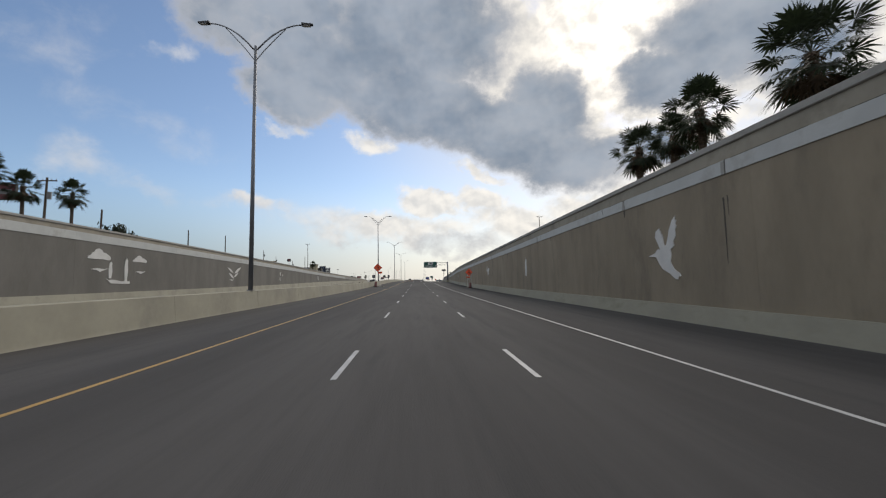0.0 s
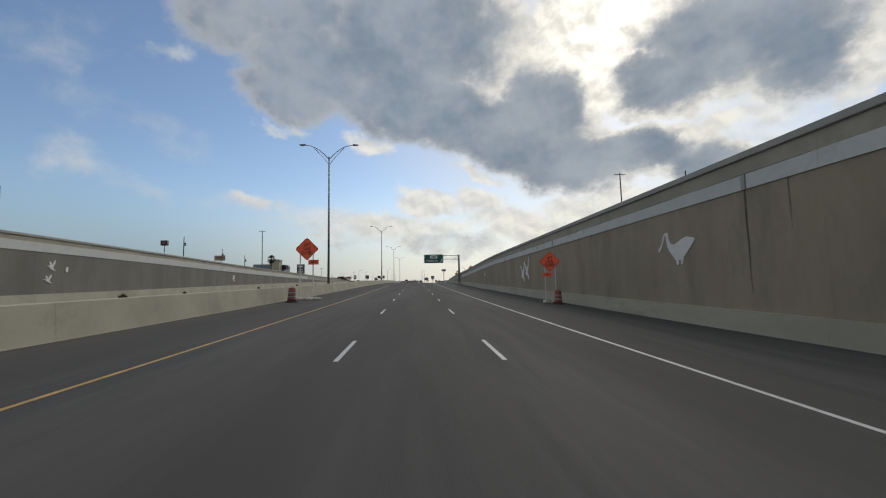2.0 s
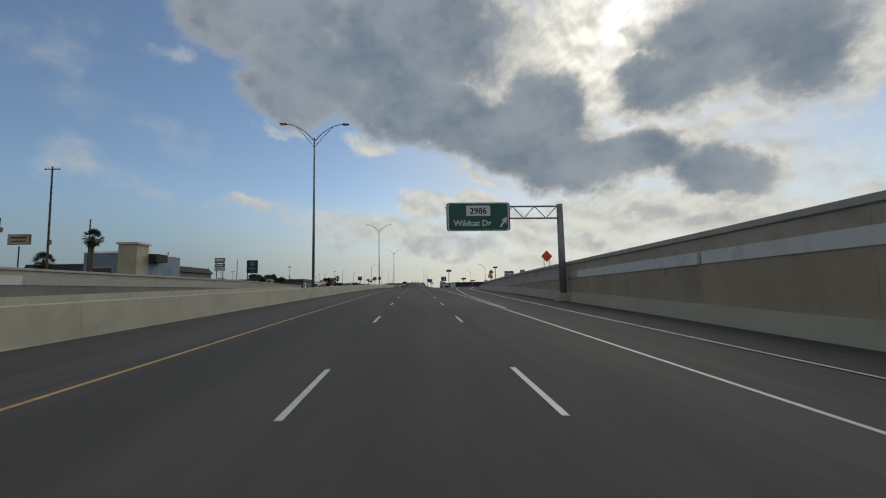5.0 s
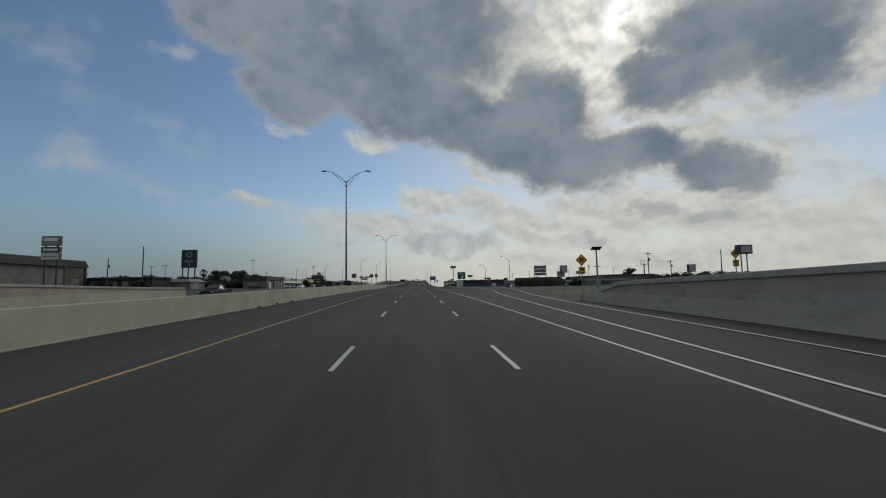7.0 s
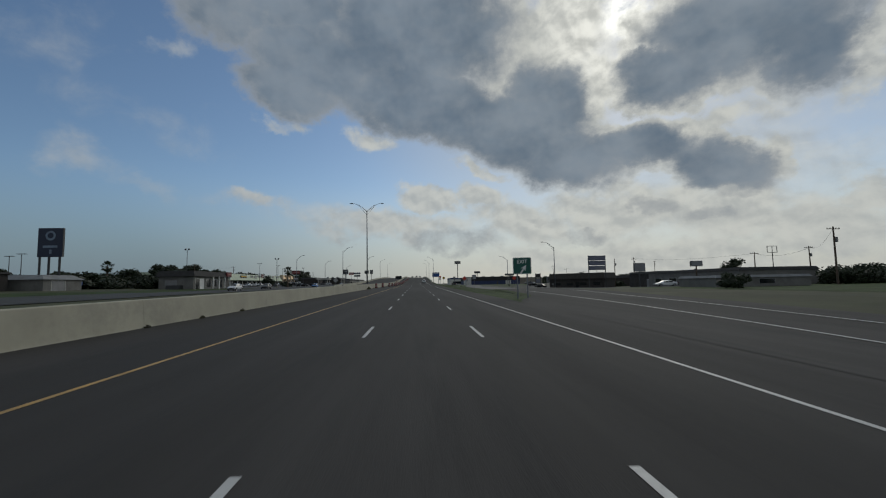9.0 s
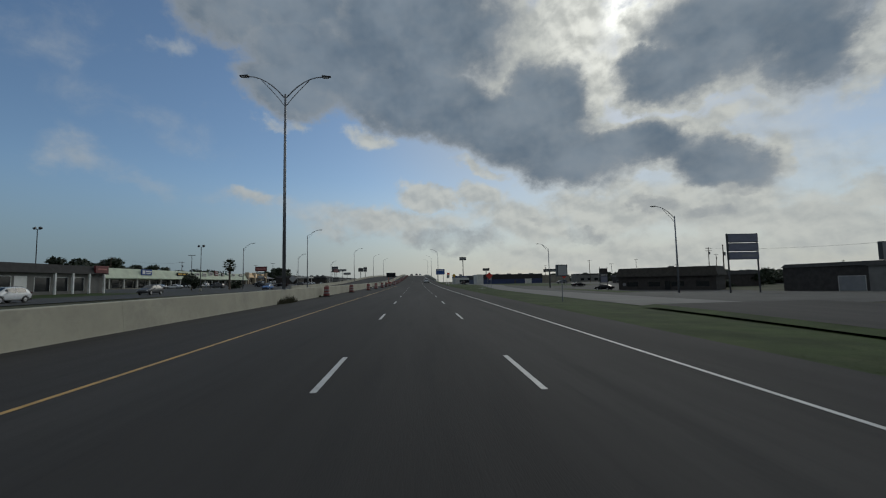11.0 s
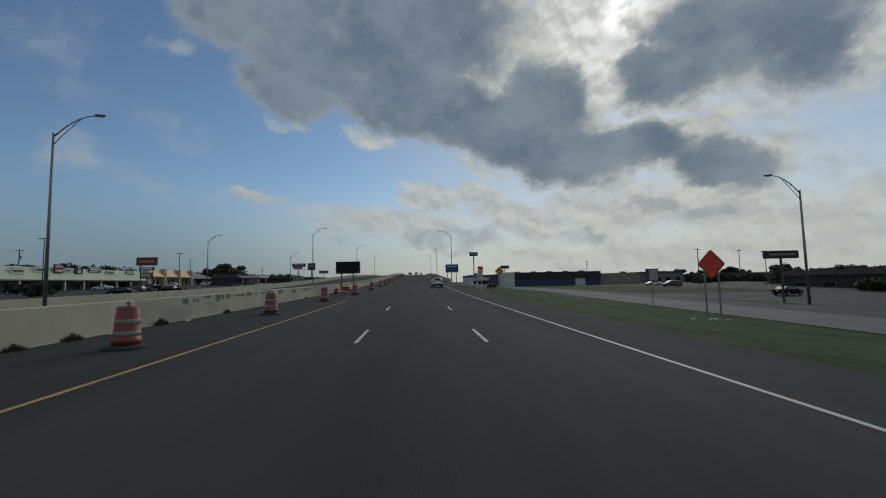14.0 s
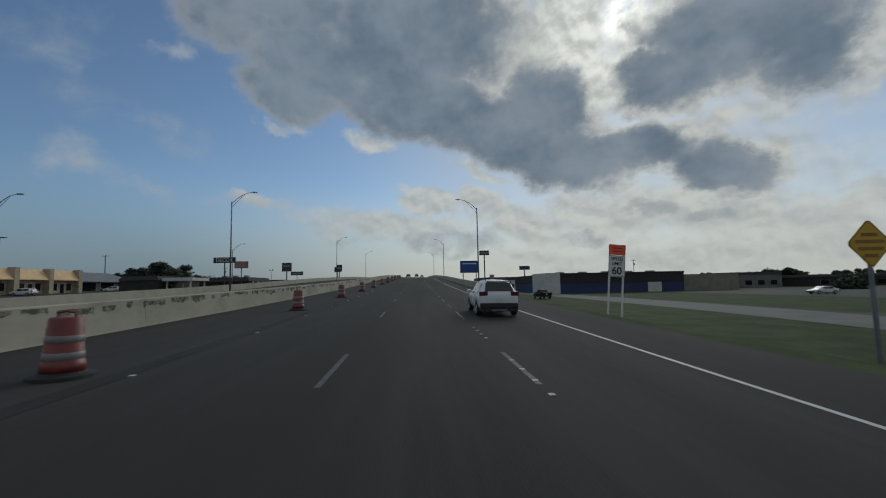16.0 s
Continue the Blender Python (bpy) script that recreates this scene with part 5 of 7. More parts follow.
part("carry_handle", tube([(-0.14, 0, 0.97), (-0.13, 0, 1.05), (0, 0, 1.075), (0.13, 0, 1.05), (0.14, 0, 0.97)], 0.022, 6), DRUM_ORANGE, drum)
for x, y in ((-9.0, 377.2), (-8.0, 389), (-7.7, 399), (-7.4, 409.5), (-7.25, 419.9), (-7.1, 431.6), (-6.46, 443.7), (-6.4, 459.8), (-6.5, 475.4), (-6.45, 488.6), (-6.4, 502), (-6.3, 515),
             (-6.2, 529), (-6.1, 543), (-6.0, 557), (-6.0, 572), (-5.9, 588), (-5.9, 604), (-8.95, 91.2), (11.5, 92.6)):
    copy_thing(drum, pose(x, y, surf(x, y), 0, 1.1, 0) @ pose(0, 0, 0, 0, 0, random.uniform(0, 360)))

trailer = thing("message_board", pose(-7.62, 446.3, surf(-7.6, 446.3)), "orange trailer with a blank dark message board", "message board")
display = part("display_frame", box(-1.36, 1.36, -0.02, 0.16, 2.3, 3.66, 0.03), DARK_STEEL, trailer)
part("display", box(-1.31, 1.31, -0.035, -0.015, 2.35, 3.61), LED_FACE, display)
part("maker_plate", box(1.05, 1.22, -0.042, -0.03, 2.40, 2.54, 0.005), GREY_PANEL, display)
part("maker_plate", box(-1.28, -1.05, -0.042, -0.03, 2.38, 2.44, 0.003), GREY_PANEL, display)
for px, foot in ((-0.72, -0.80), (0.66, 0.52)):
    post = part("mast", tube([(foot, 0.15, 0.5), (px, 0.1, 2.45)], [0.07, 0.06], 10), TRAILER_ORANGE, trailer)
    part("collar", tube([(foot + (px - foot) * 0.5, 0.125, 1.42), (foot + (px - foot) * 0.56, 0.12, 1.54)], 0.088, 10), TRAILER_ORANGE, post)
part("control_box", box(0.50, 0.74, -0.06, 0.04, 1.75, 1.95, 0.015), GREY_PANEL, trailer)
part("winch", box(-0.82, -0.62, -0.08, 0.06, 1.05, 1.28, 0.02), DARK_STEEL, trailer)
part("cable", tube([(-0.7, 0.0, 2.35), (-0.6, -0.04, 1.9), (-0.66, -0.02, 1.25)], 0.014, 6), RUBBER, trailer)
part("top_rail", box(-0.72, 0.66, 0.06, 0.14, 1.98, 2.04, 0.01), DARK_STEEL, trailer)
part("frame_rail", box(-1.5, 0.75, -0.1, 0.02, 0.42, 0.54, 0.02), TRAILER_ORANGE, trailer)
part("frame_rail", box(-1.5, 0.75, 1.0, 1.12, 0.42, 0.54, 0.02), TRAILER_ORANGE, trailer)
part("cross_rail", box(-0.75, -0.65, 0.0, 1.05, 0.42, 0.54, 0.02), TRAILER_ORANGE, trailer)
part("drawbar", box(-0.5, -0.34, 1.1, 2.6, 0.42, 0.54, 0.02), TRAILER_ORANGE, trailer)
part("battery_box", box(-0.75, 0.1, 0.25, 0.9, 0.54, 0.85, 0.04), TRAILER_ORANGE, trailer)
for wx in (-1.34, 0.50):
    tyre = part("tyre", lathe([(0.20, -0.1), (0.31, -0.1), (0.345, -0.06), (0.345, 0.06), (0.31, 0.1), (0.20, 0.1), (0.20, -0.1)], 24, None, False), RUBBER, trailer, "", pose(wx, 0.3, 0.345, 0, 90, 0))
    part("rim", lathe([(0.04, -0.05), (0.06, -0.08), (0.15, -0.05), (0.205, -0.09), (0.205, 0.09), (0.15, 0.05), (0.06, 0.08), (0.04, 0.05)], 18), WHITE_SHEET, tyre)
    for k in range(6):
        a = k * math.pi / 3
        part("lug_hole", tube([(0.115 * math.cos(a), 0.115 * math.sin(a), 0.052), (0.115 * math.cos(a), 0.115 * math.sin(a), 0.068)], 0.028, 8), RUBBER, tyre)
    part("mudguard", box(wx - 0.13, wx + 0.13, -0.1, 0.7, 0.72, 0.75, 0.01), TRAILER_ORANGE, trailer)
for x0, y0, x1, y1 in ((-1.5, 0.0, -1.82, -0.25), (-1.5, 1.05, -1.82, 1.25), (0.72, -0.05, 0.72, -0.85), (0.72, 1.05, 0.98, 1.15)):
    leg = part("outrigger", tube([(x0, y0, 0.52), (x1, y1, 0.03)], 0.035, 8), DARK_STEEL, trailer)
    part("foot_plate", box(x1 - 0.1, x1 + 0.1, y1 - 0.1, y1 + 0.1, 0.0, 0.03, 0.005), DARK_STEEL, leg)

# ---------------------------------------------------------------- reliefs on the walls
BIRD_UP = [(-0.56, -0.10), (-0.30, -0.02), (-0.22, 0.08), (-0.12, 0.06), (-0.20, 0.25), (-0.28, 0.44), (-0.24, 0.60), (-0.12, 0.66), (-0.12, 0.60), (-0.07, 0.58), (-0.08, 0.50), (-0.03, 0.48), (0.00, 0.20), (0.05, 0.12), (0.12, 0.26), (0.18, 0.52),
           (0.30, 0.80), (0.40, 0.90), (0.38, 0.80), (0.43, 0.78), (0.39, 0.68), (0.43, 0.62), (0.37, 0.52), (0.39, 0.36), (0.30, 0.22), (0.32, 0.10), (0.20, 0.02), (0.22, -0.12), (0.18, -0.32),
           (0.28, -0.52), (0.44, -0.64), (0.46, -0.72), (0.38, -0.72), (0.38, -0.80), (0.30, -0.78), (0.12, -0.62), (-0.08, -0.50), (-0.20, -0.32), (-0.28, -0.14)]
WADER = [(-0.84, -0.02), (-0.82, 0.10), (-0.74, 0.20), (-0.66, 0.38), (-0.59, 0.62), (-0.55, 0.82), (-0.49, 0.95), (-0.41, 1.0), (-0.34, 0.95), (-0.31, 0.80), (-0.29, 0.60), (-0.24, 0.40), (-0.16, 0.28), (-0.02, 0.24),
         (0.16, 0.34), (0.36, 0.50), (0.58, 0.56), (0.80, 0.46), (0.92, 0.34), (0.80, 0.12), (0.66, -0.10), (0.52, -0.32), (0.40, -0.52), (0.36, -0.72), (0.33, -0.92), (0.25, -0.92), (0.24, -0.66), (0.16, -0.64),
         (0.14, -0.92), (0.06, -0.94), (0.03, -0.66), (-0.08, -0.48), (-0.22, -0.22), (-0.32, 0.06), (-0.38, 0.34), (-0.40, 0.60), (-0.42, 0.80), (-0.47, 0.82), (-0.52, 0.60), (-0.59, 0.34), (-0.66, 0.14), (-0.72, -0.02), (-0.78, -0.08)]
GULL = [(-0.92, 0.50), (-0.80, 0.52), (-0.52, 0.36), (-0.36, 0.05), (-0.28, -0.08), (-0.12, 0.08), (0.12, 0.16), (0.34, 0.42), (0.48, 0.90), (0.54, 0.60), (0.44, 0.20), (0.16, -0.16), (0.14, -0.38), (0.32, -0.62), (0.42, -0.92),
        (0.12, -0.62), (-0.16, -0.52), (-0.40, -0.50), (-0.62, -0.36), (-0.50, -0.28), (-0.40, -0.24), (-0.52, 0.05), (-0.62, 0.28)]
CLOUD = [(-1.0, -0.30), (-0.96, -0.06), (-0.74, 0.05), (-0.66, 0.30), (-0.46, 0.38), (-0.36, 0.62), (-0.06, 0.74), (0.18, 0.60), (0.30, 0.36), (0.56, 0.34), (0.76, 0.18), (0.96, 0.04), (1.0, -0.20), (0.86, -0.36), (0.3, -0.28), (-0.3, -0.32)]
HULL = [(-1.0, 0.42), (-0.82, 0.20), (-0.4, 0.26), (-0.1, 0.16), (0.25, 0.02), (0.52, 0.06), (0.56, 0.50), (0.72, 0.62), (0.76, 0.06), (1.0, 0.04), (1.0, -0.34), (0.2, -0.34), (-0.62, -0.30)]
LEAF_SHAPE = [(-1.0, -0.5), (-0.5, -0.42), (0.1, -0.1), (0.62, 0.42), (1.0, 1.0), (0.5, 0.86), (-0.1, 0.52), (-0.62, 0.0)]
CONE = [(-0.95, -0.25), (-0.3, 0.4), (0.5, 0.95), (1.0, 1.0), (0.85, -0.1), (0.3, -0.95), (-0.1, -0.8), (-0.5, -0.4)]
SLIVER = [(-1.0, 0.05), (-0.3, 0.18), (0.5, 0.1), (1.0, 0.25), (0.4, -0.05), (0.0, -0.25), (-0.3, -0.08)]
MAST = [(-0.10, -1.0), (0.10, -1.0), (0.16, -0.2), (0.12, 0.55), (0.16, 0.72), (0.04, 1.0), (-0.08, 0.72), (-0.14, 0.1)]


def relief(wall, shape, s0, z0, su, sv, mirror=1):
    """A pale relief fixed to a wall's face; u runs along the picture from left to right."""
    right = wall is right_wall
    def at(u, v, d):
        s = s0 - u * su * mirror if right else s0 + u * su * mirror
        face = wall_x(s) - d if right else LEFT_WALL + d
        return (face, s, z0 + v * sv)
    bm = bmesh.new()
    front = [bm.verts.new(at(u, v, 0.045)) for u, v in shape]
    back = [bm.verts.new(at(u, v, -0.01)) for u, v in shape]
    n = len(shape)
    bm.faces.new(front), bm.faces.new(back[::-1])
    for i in range(n):
        bm.faces.new((front[i], back[i], back[(i + 1) % n], front[(i + 1) % n]))
    bmesh.ops.recalc_face_normals(bm, faces=bm.faces[:])
    bmesh.ops.triangulate(bm, faces=[f for f in bm.faces if len(f.verts) > 4])
    part("wall_relief", bm, MURAL, wall, "pale silhouette relief on the brown wall")


relief(right_wall, BIRD_UP, 22.2, -1.93, 2.86, 1.96)
relief(right_wall, MAST, 51.7, -1.44, 2.4, 1.06)
relief(right_wall, WADER, 79.95, -0.80, 1.74, 0.91)
relief(right_wall, GULL, 110.47, -0.79, 1.38, 1.46)
relief(right_wall, GULL, 108.5, -0.5, 1.5, 1.5)
relief(right_wall, CONE, 138.8, -0.22, 0.52, 0.46)
for shape, s, z, a, b in ((CLOUD, 43.0, -0.02, 1.5, 1.0), (CLOUD, 49.0, -0.05, 1.2, 0.7), (HULL, 45.7, -2.45, 1.75, 0.7), (MAST, 44.5, -1.3, 1.7, 0.85), (MAST, 46.8, -1.05, 1.9, 1.1), (SLIVER, 43.1, -1.35, 1.2, 0.8),
                          (SLIVER, 49.2, -1.4, 0.9, 0.7), (LEAF_SHAPE, 72.0, -0.1, 1.1, -0.55), (LEAF_SHAPE, 72.4, -1.0, 1.0, -0.6), (LEAF_SHAPE, 74.8, -0.35, 1.3, 0.75), (LEAF_SHAPE, 74.2, -1.1, 0.9, 0.5), (SLIVER, 72.6, -1.85, 0.9, 0.5), (BIRD_UP, 134.2, -0.3, 1.1, 0.75), (BIRD_UP, 97.6, -0.05, 0.9, 0.55), (BIRD_UP, 97.3, -1.2, 0.9, 0.45), (MAST, 99.2, -0.3, 1.0, 0.25)):
    relief(left_wall, shape, s, z, a, b)


# ---------------------------------------------------------------- plants
def fan_palm(x, y, z, trunk_h, r, seed, label="fan palm with a shaggy crown and dead fronds"):
    rnd = random.Random(seed)
    palm = thing("palm_tree", pose(x, y, z), label, "palm tree", "palm trees")
    sway = rnd.uniform(-0.3, 0.3)
    pts = [(sway * (i / 8) ** 2, 0, trunk_h * i / 8) for i in range(9)]
    part("trunk", tube(pts, [0.34, 0.28] + [0.25] * 6 + [0.3], 10), PALM_TRUNK, palm)
    top = Vector((sway, 0, trunk_h))

    def fronds(count, lo, hi, size, bm):
        for i in range(count):
            az = i * 2.39996 + rnd.uniform(-0.3, 0.3)
            el = radians(lo + (hi - lo) * ((i + 0.5) / count) ** 1.15 + rnd.uniform(-8, 8))
            way = Vector((math.cos(az) * math.cos(el), math.sin(az) * math.cos(el), math.sin(el)))
            side = way.cross(Vector((0, 0, 1))).normalized()
            side = (side + Vector((rnd.uniform(-0.5, 0.5), rnd.uniform(-0.5, 0.5), rnd.uniform(-0.5, 0.5)))).normalized()
            side = (side - way * side.dot(way)).normalized()
            up = side.cross(way)
            stalk = size * rnd.uniform(0.42, 0.64)
            base = top + way * stalk - Vector((0, 0, 0.10 * stalk))
            w = 0.025
            bm.faces.new([bm.verts.new(p) for p in (top + side * w, top - side * w, base - side * w * 0.6, base + side * w * 0.6)])
            blades = 22
            reach = size * rnd.uniform(0.31, 0.41)
            hub = bm.verts.new(base)
            for k in range(blades):
                a = ((k + 0.5) / blades - 0.5) * radians(250)
                ln = reach * (0.62 + 0.38 * math.cos(a * 0.8)) * rnd.uniform(0.85, 1.1)
                d = way * math.cos(a) + side * math.sin(a) + up * (0.12 if k % 2 else -0.08)
                across = (side * math.cos(a) - way * math.sin(a)) * ln * 0.075
                mid = base + d * ln * 0.55
                tip = base + d * ln - Vector((0, 0, ln * rnd.uniform(0.05, 0.28)))
                m1, m2, t0 = bm.verts.new(mid + across), bm.verts.new(mid - across), bm.verts.new(tip)
                bm.faces.new((hub, m1, m2))
                bm.faces.new((m1, t0, m2))
        return bm

    part("crown", fronds(46, -58, 86, r, bmesh.new()), PALM_LEAF, palm)
    part("dead_fronds", fronds(9, -78, -45, r * 0.8, bmesh.new()), PALM_DEAD, palm)
    skirt = bmesh.new()
    for k in range(170):
        a, z = k * 2.39996, trunk_h + 0.1 - (k / 170) * min(2.4, trunk_h * 0.4)
        out = Vector((math.cos(a), math.sin(a), 0))
        p = Vector((sway * (z / trunk_h) ** 2, 0, z)) + out * 0.2
        q = out.cross(Vector((0, 0, 1))) * 0.07
        tip = p + out * rnd.uniform(0.15, 0.42) - Vector((0, 0, rnd.uniform(-0.2, 0.4)))
        skirt.faces.new([skirt.verts.new(v) for v in (p + q, p - q, tip - q * 0.5, tip + q * 0.5)])
    part("trunk_skirt", skirt, PALM_DEAD, palm)
    return palm


for i, (x, y, zc, r) in enumerate(((19.45, 18.6, 7.4, 3.3), (19.1, 26.3, 7.9, 2.8), (18.0, 32.5, 7.2, 2.6), (19.3, 30.0, 7.4, 2.3), (-58.5, 74.6, 13.4, 3.2), (-58.5, 65.6, 12.5, 3.2), (-58.5, 59.4, 13.9, 3.2), (-54, 222.5, 9.4, 2.0), (-78.5, 243, 7.2, 2.6),
                                   (-53.4, 442.6, 8.3, 2.3), (-90, 392, 8.5, 2.2))):
    z = land(x, y)
    fan_palm(x, y, z, zc - z, r, i + 3)


def leaf_tree(h, spread, seed, trunk=True, name="tree", leaves=2600, leaf=0.30):
    rnd = random.Random(seed)
    t = thing(name, None, "dark broad-leaved tree with an uneven crown" if trunk else "dark dense evergreen bush", "tree" if trunk else "bush", "trees" if trunk else "bushes")
    clumps = []
    bm = bmesh.new()
    if trunk:
        tube([(0, 0, 0), (0.1, 0.05, h * 0.25), (0.0, 0.1, h * 0.5)], [0.26, 0.2, 0.13], 8, bm)
    for i in range(17 if trunk else 9):
        a = i * 2.4 + rnd.uniform(-0.4, 0.4)
        d = spread * rnd.uniform(0.15, 0.75)
        c = Vector((d * math.cos(a), d * math.sin(a), h * rnd.uniform(0.24, 0.86) if trunk else h * rnd.uniform(0.2, 0.7)))
        clumps.append((c, spread * rnd.uniform(0.26, 0.5)))
        if trunk:
            tube([(0, 0.05, h * 0.3), tuple(Vector((0, 0, h * 0.35)).lerp(c, 0.5)), tuple(c)], [0.12, 0.07, 0.03], 5, bm)
    if trunk:
        part("trunk", bm, BARK, t)
    else:
        bm.free()
    verts, faces = [], []
    for k in range(leaves):
        c, r = clumps[rnd.randrange(len(clumps))]
        d = Vector((rnd.gauss(0, 1), rnd.gauss(0, 1), rnd.gauss(0, 0.8))).normalized() * r * rnd.uniform(0.55, 1.08)
        p = c + Vector((d.x, d.y, d.z * 0.75))
        if p.z < 0.05:
            continue
        u = Vector((rnd.uniform(-1, 1), rnd.uniform(-1, 1), rnd.uniform(-1, 1))).normalized()
        w = u.cross(d.normalized() + Vector((0.01, 0.02, 0.3))).normalized()
        s = leaf * rnd.uniform(0.6, 1.3)
        n = len(verts)
        verts += [p - u * s, p + w * s * 0.55, p + u * s, p - w * s * 0.55]
        faces.append((n, n + 1, n + 2, n + 3))
    me = bpy.data.meshes.new("crown")
    me.from_pydata([tuple(v) for v in verts], [], faces)
    me.materials.append(LEAF)
    crown = new("crown", me)
    crown.parent = t
    return t


rnd = random.Random(11)
kinds = [leaf_tree(6.5, 3.6, 1), leaf_tree(5.2, 3.9, 2), leaf_tree(7.6, 3.4, 5), leaf_tree(3.2, 2.6, 7, False, "bush", 900), leaf_tree(12.0, 6.6, 9, leaves=5200, leaf=0.42)]
spots = [(-104, 372), (-98, 384), (-108, 395), (-92, 404), (-112, 380), (-88, 398), (-100, 412), (-118, 430), (-112, 452), (-116, 490), (-110, 505), (-118, 545), (-112, 575), (-96, 596), (-90, 600), (-86, 604), (-104, 606), (-96, 612), (-88, 618),
         (-80, 625), (-92, 634), (-72, 668), (-84, 676), (-66, 730), (-90, 705), (-60, 760), (-75, 790), (-110, 350), (-120, 330), (-125, 365), (-96, 366)]
spots += [(98, 395), (105, 415), (95, 432), (110, 445), (102, 470), (118, 490), (125, 462), (98, 505),
          (112, 520), (128, 515), (140, 500), (150, 530), (135, 555), (120, 560), (105, 548), (160, 560), (148, 585), (130, 600), (112, 610), (170, 590), (180, 545), (96, 590), (82, 640), (70, 660), (95, 660), (120, 650)]
for x, y in spots:
    k = rnd.choice(kinds[:3])
    s = rnd.uniform(0.75, 1.15)
    copy_thing(k, pose(x, y, land(x, y) - 1.5 * s, 0, 0, rnd.uniform(0, 360)) @ Matrix.Diagonal((s * 1.2, s * 1.2, s, 1)))
grove = [(-76, 390, 1.05), (-73, 397, 1.1), (-104, 640, 1.9), (-97, 648, 1.7), (-112, 634, 1.8), (-90, 655, 1.5), (-112, 470, 2.3), (-117, 480, 2.35), (-111, 462, 2.1), (-113, 505, 1.9), (-112, 522, 1.85), (-114, 545, 2.1), (-112, 562, 2.0), (-91, 346, 0.72), (-95, 343, 0.8)]
grove += [(-87.5, 347, 0.6), (-99, 346, 0.8), (-104, 350, 0.85), (133, 371, 1.35), (128, 374, 1.0), (139, 372, 1.05), (166, 454, 1.2), (158, 458, 1.0), (174, 450, 1.1), (62, 436, 0.5), (66, 446, 0.55), (72, 452, 0.5), (70, 432, 0.6), (74, 462, 0.6), (78, 424, 0.7), (75, 333, 0.85), (81, 335, 0.95), (88, 337, 1.0), (95, 338, 1.05), (103, 342, 1.1)]
tall = [(-111, 478, 1.1), (-117, 468, 1.1), (-112, 489, 0.8), (-111, 498, 0.92), (-112, 508, 0.84), (-113, 530, 0.72), (-113, 537, 0.66), (-112, 552, 0.62), (-95, 615, 1.05), (-95, 625, 1.0), (-97, 606, 0.8)]
tall += [(128 + 11.5 * k, 735 + 8 * (k % 3), 0.70 + 0.07 * ((k * 5) % 3)) for k in range(25)] + [(256, 728, 1.05), (262, 731, 0.95), (310, 726, 0.9)]
copy_thing(kinds[1], pose(-56, 427.3, land(-56, 427.3) - 0.1, 0, 0, 75) @ Matrix.Diagonal((0.58, 0.58, 0.88, 1)))
for x, y, s in tall:
    copy_thing(kinds[4], pose(x, y, land(min(x, 300), y) - 1.2 * s, 0, 0, rnd.uniform(0, 360)) @ Matrix.Diagonal((s * 1.25, s * 1.25, s, 1)))
for x, y, s in grove:
    copy_thing(kinds[1], pose(x, y, land(x, y) - 1.3 * s, 0, 0, rnd.uniform(0, 360)) @ Matrix.Diagonal((s * 1.1, s * 1.1, s, 1)))
for x, y in [(-60, 303), (-82, 402), (-74.5, 386), (-56, 452), (43, 318), (70, 305), (78, 420)]:
    s = rnd.uniform(0.6, 0.9)
    copy_thing(kinds[3], pose(x, y, land(x, y) - 0.05, 0, 0, rnd.uniform(0, 360)) @ Matrix.Diagonal((s, s, s, 1)))
belt = [(-100 - 22 * rnd.random(), y) for y in range(352, 402, 5)] + [(-84 - 8 * rnd.random(), y) for y in range(374, 392, 4)] + [(-116 - 30 * rnd.random(), y) for y in range(402, 700, 8)]
belt += [(118 + 60 * rnd.random(), y) for y in range(350, 640, 6)] + [(190 + 60 * rnd.random(), y) for y in range(420, 760, 9)]
for x, y in belt:
    k = rnd.choice((0, 1, 3, 3, 3))
    s = rnd.uniform(0.7, 1.05) * (1.0 if k < 3 else 1.75) * (0.62 if x > 0 and y < 350 else 1.0)
    copy_thing(kinds[k], pose(x, y, land(x, y) - (0.1 if k == 3 else 1.5 * s), 0, 0, rnd.uniform(0, 360)) @ Matrix.Diagonal((s * 1.7, s * 1.7, s, 1)))
for i in range(90):
    far = rnd.uniform(230, 520)
    side = rnd.choice((-1, 1))
    x, y = side * far, rnd.uniform(420, 1500)
    s = rnd.uniform(1.0, 1.7)
    copy_thing(kinds[3], pose(x, y, land(x, y) - 0.1, 0, 0, rnd.uniform(0, 360)) @ Matrix.Diagonal((s * 3.0, s * 3.0, s * 1.8, 1)))
copy_thing(kinds[1], pose(-71.1, 103.6, land(-71.1, 103.6) + 5.2 - 5.2, 0, 0, 40) @ Matrix.Diagonal((1.15, 1.15, 2.2, 1)))
kinds[0].matrix_basis = pose(-78, 398, land(-78, 398), 0, 0, 30)
kinds[1].matrix_basis = pose(-56, 88, land(-56, 88), 0, 0, 60)
kinds[2].matrix_basis = pose(86, 372, land(86, 372), 0, 0, 90)
kinds[4].matrix_basis = pose(-120, 480, land(-120, 480) - 1, 0, 0, 10)
kinds[3].matrix_basis = pose(-64, 474, land(-64, 474), 0, 0, 10)

# grass blades on the verge
def verge_z(x, s):
    line = verge_line(s)
    for (xa, za), (xb, zb) in zip(line, line[1:]):
        if xa <= x <= xb:
            return za + (zb - za) * (x - xa) / (xb - xa)
    return line[-1][1]


